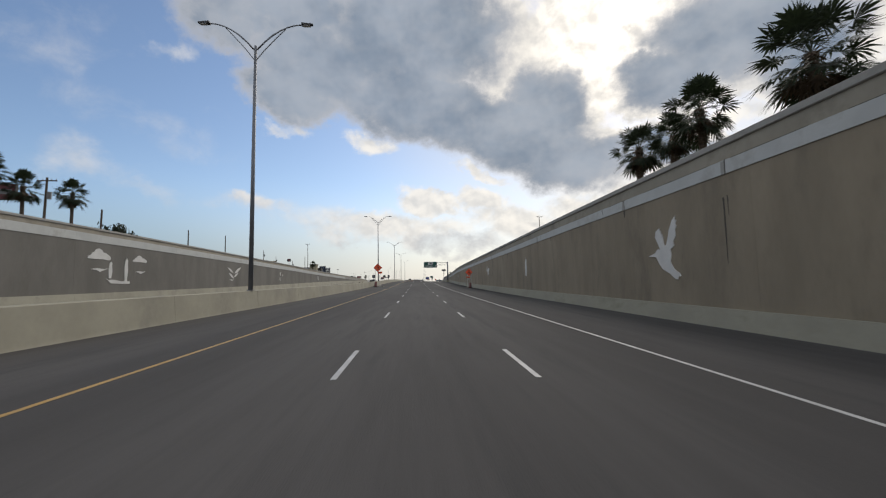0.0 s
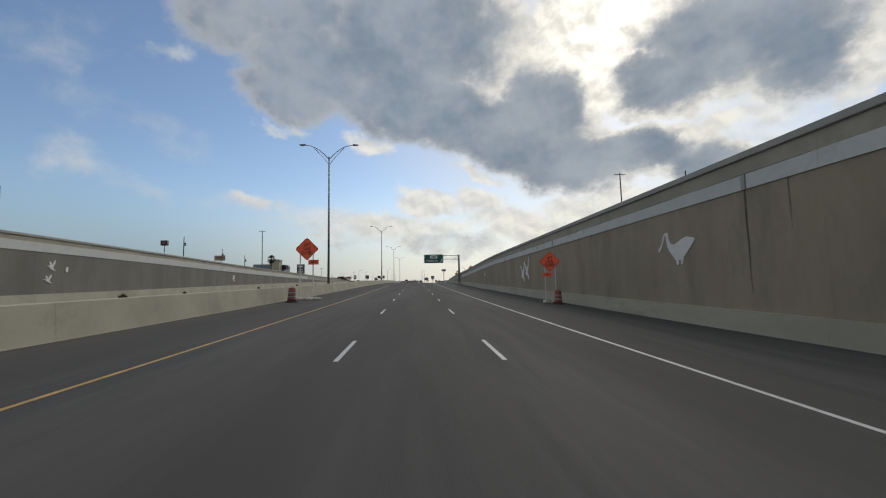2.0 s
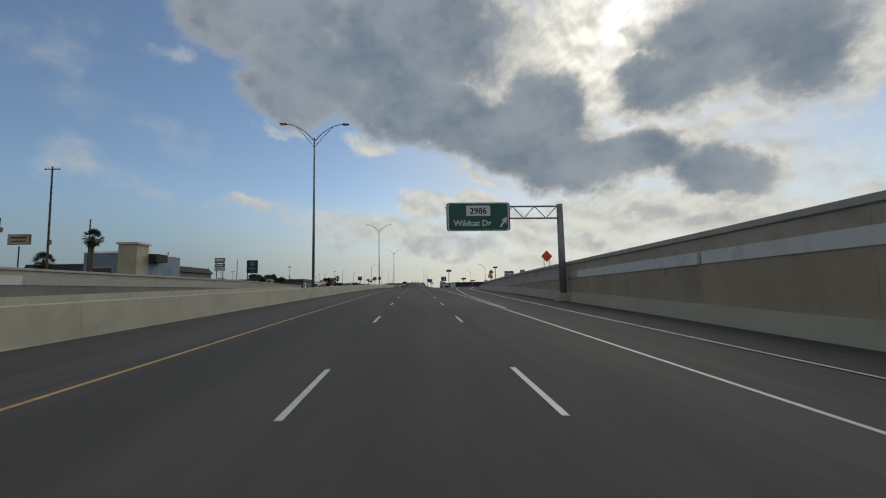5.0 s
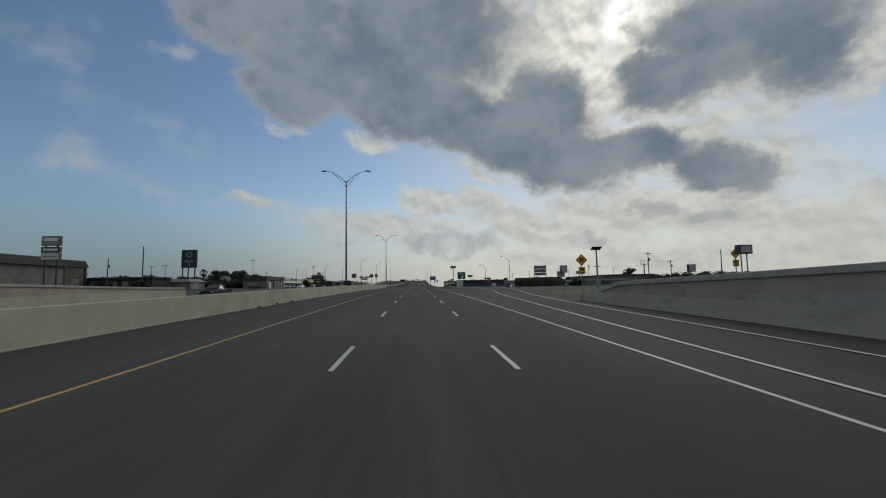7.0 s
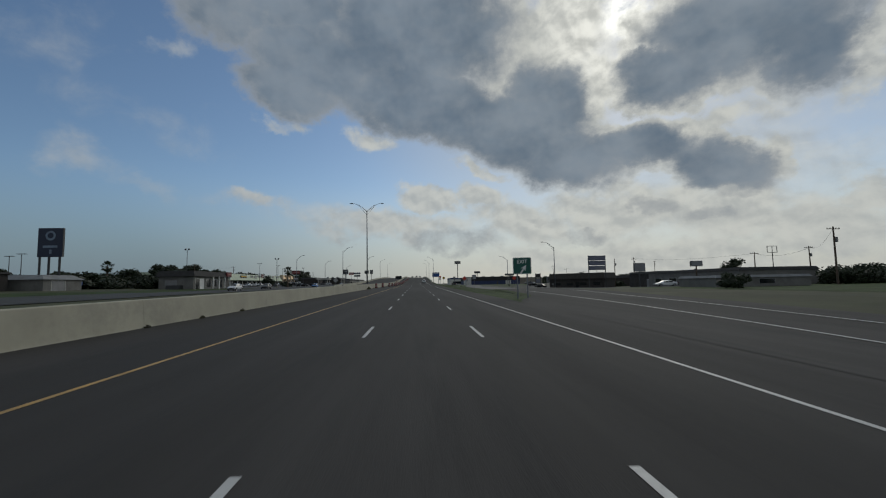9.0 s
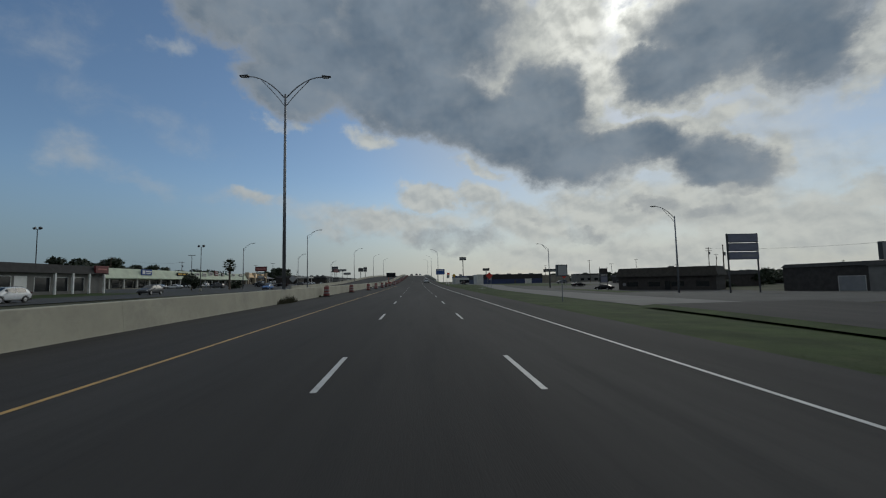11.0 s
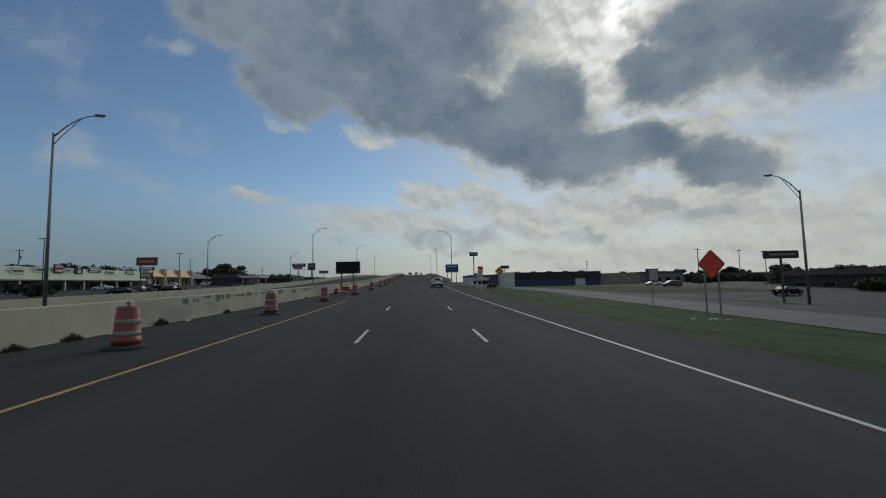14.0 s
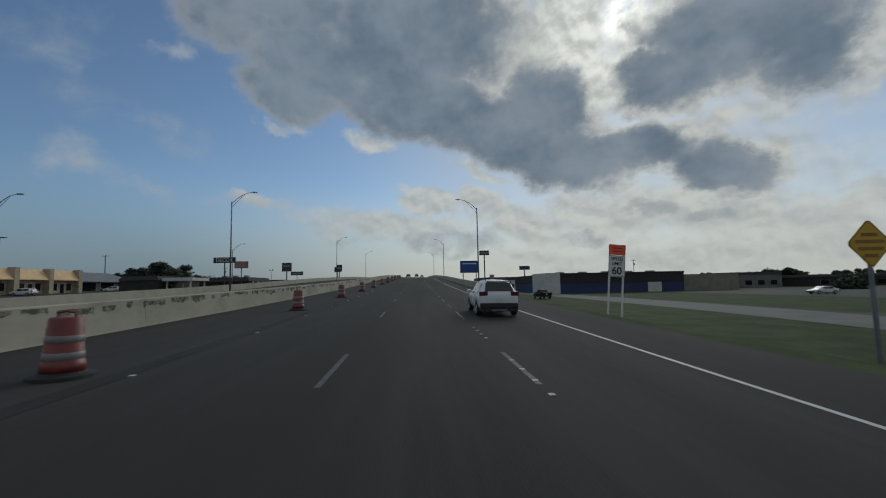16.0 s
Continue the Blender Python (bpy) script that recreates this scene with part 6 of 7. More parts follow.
rng = np.random.default_rng(4)
verts, faces = [], []
for i in range(52000):
    s = 324 + 178 * rng.random()
    x = 8.75 + (front_edge(s) - 8.8) * rng.random() ** 1.4
    z, a, h = verge_z(x, s), rng.random() * 6.28, 0.003 + 0.009 * rng.random()
    dx, dy = 0.018 * math.cos(a), 0.018 * math.sin(a)
    n = len(verts)
    verts += [(x - dx, s - dy, z), (x + dx, s + dy, z), (x + dy * 2.5 + 0.03 * rng.normal(), s - dx * 2.5, z + h)]
    faces.append((n, n + 1, n + 2))
me = bpy.data.meshes.new("verge_grass")
me.from_pydata(verts, [], faces)
me.materials.append(BLADE)
tagged(new("verge_grass", me), "short green grass blades on the verge", "grass", kind="stuff")


def weeds(x, y, size, seed, up=0.0, label="dry weeds growing at the foot of the barrier"):
    r = random.Random(seed)
    bm = bmesh.new()
    for k in range(260):
        a, d = r.uniform(0, 6.28), r.uniform(0, size)
        px, py, h = d * math.cos(a) * 0.4, d * math.sin(a) * 1.1, r.uniform(0.25, 0.75) * (1.2 - d / size * 0.6) * size
        lean = Vector((r.uniform(-0.25, 0.25), r.uniform(-0.25, 0.25), 1)) * h
        bm.faces.new([bm.verts.new(p) for p in ((px - 0.012, py, 0), (px + 0.012, py, 0), (px + lean.x, py + lean.y, lean.z))])
    tagged(part("weed_clump", bm, WEED, None, "", pose(x, y, surf(x, y) - 0.03 + up if up else surf(x, y) - 0.01)), label, "weeds", "weeds")


for i, (x, y, sz) in enumerate(((-9.75, 350.6, 0.9), (-9.8, 352.0, 0.8), (-9.85, 349.4, 0.6), (-9.86, 283, 0.2), (-9.86, 287.5, 0.22), (-9.86, 279, 0.18), (-9.86, 241, 0.2), (-9.86, 234, 0.15), (-9.86, 237.5, 0.18), (-9.86, 362, 0.3), (-9.86, 385.5, 0.2), (-9.86, 421, 0.3), (-9.84, 415.2, 0.42), (-9.86, 411, 0.36), (-9.86, 409.2, 0.3), (-9.86, 437, 0.25))):
    weeds(x, y, sz, i)
for i, y in enumerate((61, 66.5, 75, 79, 88, 97, 104, 113, 131)):
    weeds(-10.2, y, 0.14 + 0.03 * (i % 3), 40 + i, 1.117, "dry weeds rooted on top of the barrier")


def litter(x, y, z, size, turn, seed, label):
    """A crumpled sheet of pale plastic."""
    r = random.Random(seed)
    bm = bmesh.new()
    pts = [[bm.verts.new((size * (i / 6 - 0.5), size * 0.4 * (j / 3 - 0.5) * (1 - 0.25 * abs(i - 3) / 3), 0.012 + size * 0.22 * r.random() * (0 < i < 6))) for j in range(4)] for i in range(7)]
    for a, b in zip(pts, pts[1:]):
        for j in range(3):
            bm.faces.new((a[j], b[j], b[j + 1], a[j + 1]))
    ob = part("litter", bm, BAND, None, "", pose(x, y, z, 0, 0, turn))
    so = ob.modifiers.new("thickness", "SOLIDIFY")
    so.thickness = 0.01
    tagged(ob, label, "litter", "litter")


for i, (x, y, size, turn) in enumerate(((15.3, 420.6, 0.35, 20), (16.0, 420.0, 0.5, -40), (16.5, 419.5, 0.4, -25))):
    litter(x, y, verge_z(x, y), size, turn, i, "crumpled pale plastic lying on the grass verge")
for i, (x, y, size, turn) in enumerate(((-9.6, 412.4, 0.45, 80), (-9.55, 416.6, 0.35, 95))):
    litter(x, y, surf(x, y), size, turn, i + 5, "pale plastic litter at the foot of the barrier")


# ---------------------------------------------------------------- buildings
def opening(parent, name, axis, u0, u1, z0, z1, face, mat, frame_mat):
    """A door or window set in a facade; axis 'x': facade across y at x = face; axis 'y': across x at y = face. Its outer side is face minus or plus."""
    def slab_box(a, b, c, d, near, far):
        lo, hi = min(near, far), max(near, far)
        return box(lo, hi, a, b, c, d) if axis[0] == "x" else box(a, b, lo, hi, c, d)
    sgn = 1 if axis[1] == "+" else -1
    w = part(name, slab_box(u0, u1, z0, z1, face - sgn * 0.05, face + sgn * 0.02), mat, parent)
    t = 0.07
    for a, b, c, d in ((u0 - t, u0, z0, z1), (u1, u1 + t, z0, z1), (u0 - t, u1 + t, z1, z1 + t)):
        part("frame", slab_box(a, b, c, d, face - sgn * 0.05, face + sgn * 0.05), frame_mat, w)
    return w


def hip_roof(x0, x1, y0, y1, z0, z1, inset):
    bm = bmesh.new()
    a = [bm.verts.new(p) for p in ((x0, y0, z0), (x1, y0, z0), (x1, y1, z0), (x0, y1, z0))]
    b = [bm.verts.new(p) for p in ((x0 + inset, y0 + inset, z1), (x1 - inset, y0 + inset, z1), (x1 - inset, y1 - inset, z1), (x0 + inset, y1 - inset, z1))]
    for k in range(4):
        bm.faces.new((a[k], a[(k + 1) % 4], b[(k + 1) % 4], b[k]))
    bm.faces.new(b), bm.faces.new(a[::-1])
    return bm


def block(name, x0, x1, y0, y1, wall_h, wall_mat, roof_mat, roof_h, inset, label, over=0.5, base=None):
    """A low building: walls, plinth and a mansard or hipped roof."""
    if base is None:
        wall_h += max(dip(x, y) for x in (x0, x1) for y in (y0, y1))
    z = min(land(x, y) for x in (x0, x1) for y in (y0, y1)) - 0.1 if base is None else base
    b = thing(name, pose(0, 0, z), label, "building", "buildings")
    part("wall", box(x0, x1, y0, y1, 0, wall_h + 0.1), wall_mat, b)
    part("roof", hip_roof(x0 - over, x1 + over, y0 - over, y1 + over, wall_h, wall_h + roof_h, inset), roof_mat, b)
    return b


# brown warehouse and mansard shop on the far side
b = block("warehouse", -132, -99.5, 300, 341, 6.6, DUN_WALL, DARK_ROOF, 2.0, 0.6, "dun warehouse with a dark mansard roof edge", 0.3)
for k in range(6):
    part("pilaster", box(-99.62, -99.3, 301 + k * 7.8, 301.5 + k * 7.8, 0, 6.6), BROWN_BRICK, b)
for k in range(5):
    opening(b, "door", "x+", 304 + k * 7.8, 307 + k * 7.8, 0.1, 3.2, -99.5, GREY_WALL, BROWN_BRICK)
b = block("shop", -69.7, -60.6, 382, 403.7, 3.7, GREY_WALL, DARK_ROOF, 1.5, 0.7, "grey shop with a dark mansard roof and white shopfront", 0.7)
for k, y in enumerate((383.0, 385.6)):
    opening(b, "door", "x+", y, y + 2.0, 0.1, 3.1, -60.6, WHITE_SHEET if k else GLASS_DARK, WHITE_SHEET)
for k in range(3):
    opening(b, "shop_window", "x+", 389 + k * 3.6, 391.8 + k * 3.6, 0.7, 3.0, -60.6, GLASS_DARK, WHITE_SHEET)
for k in range(4):
    part("column", box(-60.2, -59.9, 392 + k * 3.7, 392.3 + k * 3.7, 0, 3.75, 0.02), WHITE_SHEET, b)
opening(b, "window", "y-", -68, -65, 1.0, 2.6, 382, GREY_PANEL, GREY_PANEL)
shop_board = part("sign_board", box(-60.2, -59.85, 400.8, 404.1, 3.9, 5.3, 0.03), RED_SIGN, b, "dark red shop sign")
part("text_bar", box(-59.845, -59.835, 401.3, 403.6, 4.5, 4.8), FADED_RED, shop_board)
part("dumpster", box(-66.5, -63.0, 379.6, 381.4, 0, 1.3, 0.04), DARK_STEEL, b)
b = block("shed", -85, -76, 354, 364, 2.5, GREY_WALL, ROOF_METAL, 1.0, 1.5, "grey shed with a grey metal roof", 0.4)
opening(b, "door", "x+", 356, 359.5, 0.1, 2.2, -76, GREY_PANEL, OFF_WHITE)
b = block("shed", -101, -81, 342, 352, 3.5, BROWN_BRICK, DARK_ROOF, 0.4, 0.2, "long dark flat-roofed shed beside the warehouse", 0.5)
for k in range(4):
    opening(b, "garage_door", "y-", -99 + k * 4.6, -96 + k * 4.6, 0, 2.6, 342, GREY_PANEL, DARK_STEEL)
b = block("shop", -66, -55.5, 237, 252, 6.9, SLATE_WALL, OFF_WHITE, 0.4, 0.4, "slate-blue and cream shop with a flat roof", 0.1)
part("tower", box(-59.0, -55.4, 236.2, 240, 0, 8.6, 0.05), CREAM_WALL, b)
part("tower_cap", box(-59.3, -55.1, 235.9, 240.3, 8.6, 9.0, 0.03), OFF_WHITE, b)
part("sign_board", box(-55.4, -53.8, 240, 244, 5.2, 6.9, 0.05), DARK_ROOF, b)
opening(b, "window", "y-", -65, -60.5, 1.5, 4.0, 237, GLASS_DARK, OFF_WHITE)
b = block("shop", -88, -66, 265, 290, 4.5, GREY_WALL, DARK_ROOF, 1.6, 1.2, "long grey building with a dark roof", 0.6)
opening(b, "door", "x+", 272, 275, 0.1, 2.6, -66, GLASS_DARK, OFF_WHITE)

# shopping strip with a pale green canopy on posts
strip_z = land(-88, 470) - 0.05
mall = thing("shopping_strip", pose(0, 0, strip_z), "long shopping strip with a pale green canopy on posts", "building", "buildings")
part("wall", box(-104, -89.5, 429, 537, 0, 5.2), GREY_WALL, mall)
bm = bmesh.new()
ends = [bm.verts.new(p) for p in ((-85.2, 428.5, 2.8), (-84.9, 428.5, 3.1), (-86.6, 428.5, 6.0), (-104.3, 428.5, 6.0), (-104.3, 428.5, 5.2), (-89.4, 428.5, 2.9))]
other = [bm.verts.new((v.co.x, 537.2, v.co.z)) for v in ends]
for k in range(6):
    bm.faces.new((ends[k], ends[(k + 1) % 6], other[(k + 1) % 6], other[k]))
bm.faces.new(ends), bm.faces.new(other[::-1])
bmesh.ops.recalc_face_normals(bm, faces=bm.faces[:])
part("canopy", bm, PALE_GREEN, mall)
for k in range(19):
    part("post", box(-85.6, -85.3, 429.3 + k * 5.95, 429.6 + k * 5.95, 0, 2.95), OFF_WHITE, mall)
for k in range(18):
    y = 430.5 + k * 5.95
    opening(mall, "shop_window", "x+", y, y + 3.2, 0.4, 2.6, -89.5, GLASS_DARK, OFF_WHITE)
    opening(mall, "shop_door", "x+", y + 3.5, y + 4.5, 0.0, 2.4, -89.5, GLASS_DARK, OFF_WHITE)
part("walkway", box(-89.5, -84.6, 429, 537, -0.1, 0.12), CONCRETE, mall)
sign_rows = [(455.2, 5.0, 4.15, 5.95, BLUE_SIGN, ((0.05, 0.30, 0.2, 0.82), (0.36, 0.96, 0.52, 0.78), (0.42, 0.9, 0.22, 0.36))), (475, 7.0, 4.25, 5.4, BLACK_INK, ((0.06, 0.42, 0.3, 0.75), (0.5, 0.94, 0.3, 0.75))),
             (488.0, 2.6, 4.4, 5.6, OFF_WHITE, ((0.1, 0.9, 0.4, 0.7),)), (493.0, 3.0, 4.3, 5.7, OFF_WHITE, ((0.1, 0.9, 0.3, 0.6),)), (498.8, 3.0, 4.7, 6.1, OFF_WHITE, ((0.08, 0.92, 0.3, 0.65),)), (503.9, 2.5, 4.7, 6.8, RED_SIGN, ((0.12, 0.9, 0.68, 0.86), (0.12, 0.9, 0.18, 0.4))),
             (507.3, 1.6, 4.9, 6.1, OFF_WHITE, ((0.15, 0.85, 0.3, 0.6),)), (510.0, 2.4, 4.6, 5.9, BLACK_INK, ((0.3, 0.75, 0.2, 0.8),)), (514.9, 4.2, 5.1, 6.3, GREEN_SIGN, ((0.08, 0.95, 0.55, 0.9), (0.1, 0.7, 0.12, 0.36))),
             (521.1, 2.9, 4.8, 5.9, OFF_WHITE, ((0.1, 0.9, 0.25, 0.6),)), (529.0, 3.4, 4.8, 5.8, GREY_PANEL, ((0.1, 0.9, 0.3, 0.7),))]
pale_ink = {BLUE_SIGN: WHITE_SHEET, BLACK_INK: YELLOW_SIGN, RED_SIGN: OFF_WHITE, GREEN_SIGN: OFF_WHITE, GREY_PANEL: OFF_WHITE}
for y, w, z0, z1, mat, lines in sign_rows:
    face = -84.72 - (z0 - 3.1) * 0.586
    s = part("shop_sign", box(face - 0.35, face, y, y + w, z0, z1, 0.02), mat, mall)
    for a, b, c, d in lines:
        part("text_bar", box(face + 0.004, face + 0.016, y + w * a, y + min(w, w * b), z0 + (z1 - z0) * c, z0 + (z1 - z0) * d), pale_ink.get(mat, GREY_PAINT) if w > 2.45 or mat is not BLACK_INK else OFF_WHITE, s)

# tan bays with awning roofs, and a grey gabled shed
tan_z = land(-88, 550) - 0.1
tan = thing("tan_shop", pose(0, 0, tan_z), "tan stucco shop with three orange-tan awning roofs", "building", "buildings")
part("wall", box(-100, -86.5, 538.4, 565, 0, 5.2), TAN_WALL, tan)
for k in range(4):
    part("pilaster", box(-86.6, -85.0, 538.2 + k * 8.6, 539.4 + k * 8.6, 0, 5.9, 0.04), TAN_WALL, tan)
for k in range(3):
    y = 539.4 + k * 8.6
    bm = prism([(-86.5, 5.7), (-85.1, 3.4), (-85.1, 3.2), (-86.5, 3.2)], 7.4)
    part("awning_roof", bm, TAN_ROOF, tan, "", pose(0, y, 0))
    opening(tan, "window", "x+", y + 0.8, y + 2.8, 0.8, 2.5, -86.5, GLASS_DARK, OFF_WHITE)
    opening(tan, "door", "x+", y + 3.6, y + 4.8, 0.0, 2.4, -86.5, GLASS_DARK, OFF_WHITE)
    opening(tan, "window", "x+", y + 5.4, y + 6.9, 0.8, 2.5, -86.5, GLASS_DARK, OFF_WHITE)
shed_z = land(-92, 585) - 0.1
shed = thing("gabled_shed", pose(0, 0, shed_z), "grey gabled metal shed with an open front", "building", "buildings")
part("wall", box(-110, -92, 572, 596, 0, 3.0), GREY_WALL, shed)
part("roof", prism([(0, 2.8), (-9.5, 5.8), (-19, 2.8), (-19, 2.6), (0, 2.6)], 25.0), ROOF_METAL, shed, "", pose(-91, 571.5, 0))
for k in range(3):
    opening(shed, "garage_door", "x+", 574 + k * 7.2, 579.5 + k * 7.2, 0, 2.5, -92, GLASS_DARK, OFF_WHITE)
b = block("filling_station", -78, -62, 612, 634, 4.2, BROWN_BRICK, DARK_ROOF, 1.6, 1.0, "brown building with a dark roof", 0.8)
opening(b, "window", "x+", 616, 622, 0.6, 2.8, -62, GLASS_DARK, OFF_WHITE)
for y in (614, 619, 624, 629):
    part("column", box(-61.2, -60.8, y, y + 0.4, 0, 4.2, 0.03), OFF_WHITE, b)
for k in range(3):
    part("roof_unit", box(-74 + k * 4, -72.4 + k * 4, 618, 620, 5.6, 6.6, 0.05), GREY_PANEL, b)
can_z = land(-69, 584)
canopy = thing("entrance_canopy", pose(0, 0, can_z), "cream flat canopy on four posts", "canopy")
part("roof", box(-73, -64.5, 578, 588, 3.6, 4.5, 0.05), OFF_WHITE, canopy)
for x in (-72, -65.5):
    for y in (579, 587):
        part("post", box(x - 0.18, x + 0.18, y - 0.18, y + 0.18, 0, 3.65), OFF_WHITE, canopy)
b = block("shop", -84, -73.5, 577, 600, 3.8, BROWN_BRICK, DARK_ROOF, 1.2, 0.8, "dark shop behind the cream canopy", 0.3)
opening(b, "door", "x+", 581, 584, 0, 2.4, -73.5, GLASS_DARK, OFF_WHITE)
for x0, x1, y0, y1, h, mat, lab in ((-80, -60, 650, 690, 4.5, GREY_WALL, "grey flat-roofed shop far along the road"), (-74, -58, 700, 740, 4.5, OFF_WHITE, "white flat-roofed shop far along the road"), (-96, -76, 745, 800, 5, TAN_WALL, "tan flat-roofed shop far along the road"),
                                    (-90, -70, 100, 140, 5, OFF_WHITE, "white low building above the wall")):
    b = block("shop", x0, x1, y0, y1, h, mat, DARK_ROOF, 1.0, 0.8, lab, 0.3)
    for k in range(4):
        opening(b, "window", "x+", y0 + 2 + k * 7, y0 + 6 + k * 7, 0.8, 3.0, x1, GLASS_DARK, OFF_WHITE)

# right side: brown hipped building, grey row, blue warehouse
brown_z = land(55, 415) - 0.05
b = block("brown_building", 0, 20.9, 0, 10, 2.45 - brown_z, BROWN_BRICK, BROWN_ROOF, 2.05, 0.55, "dark brown brick building with a steep brown mansard roof", 0.45, brown_z)
b.matrix_basis = pose(50.6, 420.9, brown_z, 0, 0, -46.5)
eave = 2.45 - brown_z
for k in range(4):
    opening(b, "window", "y-", 2.0 + k * 5, 4.6 + k * 5, 0.9, 2.0, 0, GLASS_DARK, BROWN_ROOF)
opening(b, "door", "y-", 10.6, 11.8, 0, 2.1, 0, GLASS_DARK, BROWN_ROOF)
part("notice", box(1.0, 1.75, -0.03, 0.0, 1.1, 1.75, 0.01), GREY_PANEL, b)
part("fascia_board", box(-0.47, 21.37, -0.5, -0.45, eave - 0.12, eave + 0.08), BROWN_BRICK, b)
part("roof_unit", box(11.0, 12.0, 2.0, 3.2, eave + 2.0, eave + 2.35, 0.03), DARK_STEEL, b)
part("roof_vent", tube([(12.6, 2.5, eave + 2.0), (12.6, 2.5, eave + 2.75)], 0.05, 8), DARK_STEEL, b)
part("aerial", tube([(12.4, 2.5, eave + 2.6), (13.2, 2.5, eave + 2.5)], 0.03, 6), DARK_STEEL, b)
b = block("grey_building", 62, 78, 340, 372, 3.0, GREY_WALL, DARK_ROOF, 0.6, 0.4, "low grey block building with a flat roof", 0.2)
for k in range(5):
    opening(b, "window", "x-", 342 + k * 6, 345 + k * 6, 0.9, 2.4, 62, GLASS_DARK, OFF_WHITE)
for x, y in ((66, 348), (70, 360), (68, 354)):
    part("roof_unit", box(x, x + 1.6, y, y + 1.4, 3.5, 4.3, 0.04), GREY_PANEL, b)
b = block("grey_building", 66, 82, 373, 390, 3.2, BROWN_BRICK, DARK_ROOF, 0.6, 0.4, "low dark brick building with a flat roof", 0.2)
opening(b, "garage_door", "x-", 376, 380, 0, 2.6, 66, GREY_PANEL, OFF_WHITE)
b = block("white_building", 46, 61.5, 325, 334, 1.55, GREY_WALL, ROOF_METAL, 0.4, 0.3, "low pale grey shed with a flat roof", 0.2)
opening(b, "window", "y-", 53, 55.5, 0.6, 1.3, 325, GLASS_DARK, GREY_PANEL)
b = block("white_roofed_shed", 146, 187, 377, 392, 3.2, DARK_STEEL, OFF_WHITE, 0.45, 0.3, "long dark shed with a thin white roof edge", 0.6)
for k in range(5):
    opening(b, "garage_door", "y-", 149 + k * 7.4, 153 + k * 7.4, 0, 2.6, 377, GREY_PANEL, DARK_STEEL)
b = block("shop", 106, 126, 590, 602, 4.6, GREY_WALL, DARK_ROOF, 0.8, 0.4, "pale two-storey block behind the dark lot", 0.2)
for k in range(4):
    opening(b, "window", "y-", 108 + k * 4.6, 110.4 + k * 4.6, 1.0, 2.6, 590, GLASS_DARK, GREY_PANEL)
b = block("long_building", 132, 196, 584, 598, 3.2, BROWN_BRICK, DARK_ROOF, 0.9, 0.6, "long dark low building behind the lot", 0.4)
for k in range(9):
    opening(b, "window", "y-", 134 + k * 6.8, 137 + k * 6.8, 0.8, 2.2, 584, GLASS_DARK, GREY_PANEL)
b = block("long_building", 80, 96, 430, 486, 2.3, BROWN_BRICK, DARK_ROOF, 1.1, 0.8, "long low brown building beyond the parking lot", 0.3)
for k in range(9):
    opening(b, "window", "x-", 432 + k * 6, 434.5 + k * 6, 0.8, 2.0, 80, GLASS_DARK, GREY_PANEL)
blue = thing("blue_warehouse", pose(0, 0, 0.2), "dark-roofed warehouse with a blue painted lower wall", "building", "buildings")
part("lower_wall", box(36, 75, 566, 604, 0, 2.9), BLUE_WALL, blue)
part("upper_wall", box(35.9, 75.1, 565.9, 604, 2.9, 5.6), DARK_ROOF, blue)
part("annexe", box(75, 92, 567, 600, 0, 4.8), BUFF_WALL, blue)
for k in range(5):
    part("roof_unit", box(42 + k * 7, 44 + k * 7, 575, 577, 5.6, 6.3, 0.05), GREY_PANEL, blue)
opening(blue, "garage_door", "y-", 64.5, 68.5, 0, 2.9, 566, OFF_WHITE, BLUE_WALL)
opening(blue, "door", "y-", 58, 59.2, 0, 2.2, 566, DARK_STEEL, BLUE_WALL)
part("pale_front", box(35.7, 39.5, 565.7, 580, 0.0, 5.9, 0.03), OFF_WHITE, blue)
part("parapet_cap", box(39.5, 75.2, 565.75, 566.1, 5.5, 5.75, 0.02), BROWN_BRICK, blue)
b = block("shop", 30, 48, 640, 670, 5.0, OFF_WHITE, BLUE_WALL, 1.2, 0.3, "white and blue shop farther along the frontage road", 0.2)
opening(b, "window", "y-", 33, 44, 0.8, 3.0, 640, GLASS_DARK, OFF_WHITE)
b = block("shop", 52, 80, 690, 730, 5.0, GREY_WALL, DARK_ROOF, 1.2, 0.6, "grey shop farther along the frontage road", 0.3)
opening(b, "window", "y-", 55, 70, 0.8, 3.0, 690, GLASS_DARK, OFF_WHITE)


# ---------------------------------------------------------------- vehicles
SHAPES = {}
SHAPES["suv"] = dict(length=4.5, wheels=(0.86, 3.55), radius=0.345, rear=((0.13, 1.13), (0.40, 1.50)), front=((2.62, 1.58), (3.46, 1.115)), glass=(0.66, 3.0), rows=[
        (0.00, 0.76, 0.46, 0.88, 0.95, 0.72), (0.06, 0.88, 0.38, 1.00, 1.10, 0.74), (0.35, 0.925, 0.32, 1.04, 1.48, 0.63), (0.58, 0.935, 0.27, 1.04, 1.63, 0.60), (1.5, 0.935, 0.24, 1.01, 1.69, 0.60),
        (2.5, 0.935, 0.24, 0.99, 1.65, 0.59), (3.0, 0.92, 0.25, 0.97, 1.39, 0.62), (3.5, 0.915, 0.26, 0.96, 1.09, 0.74), (4.1, 0.89, 0.28, 0.92, 0.98, 0.72), (4.4, 0.84, 0.32, 0.80, 0.86, 0.70), (4.5, 0.72, 0.44, 0.68, 0.72, 0.60)])
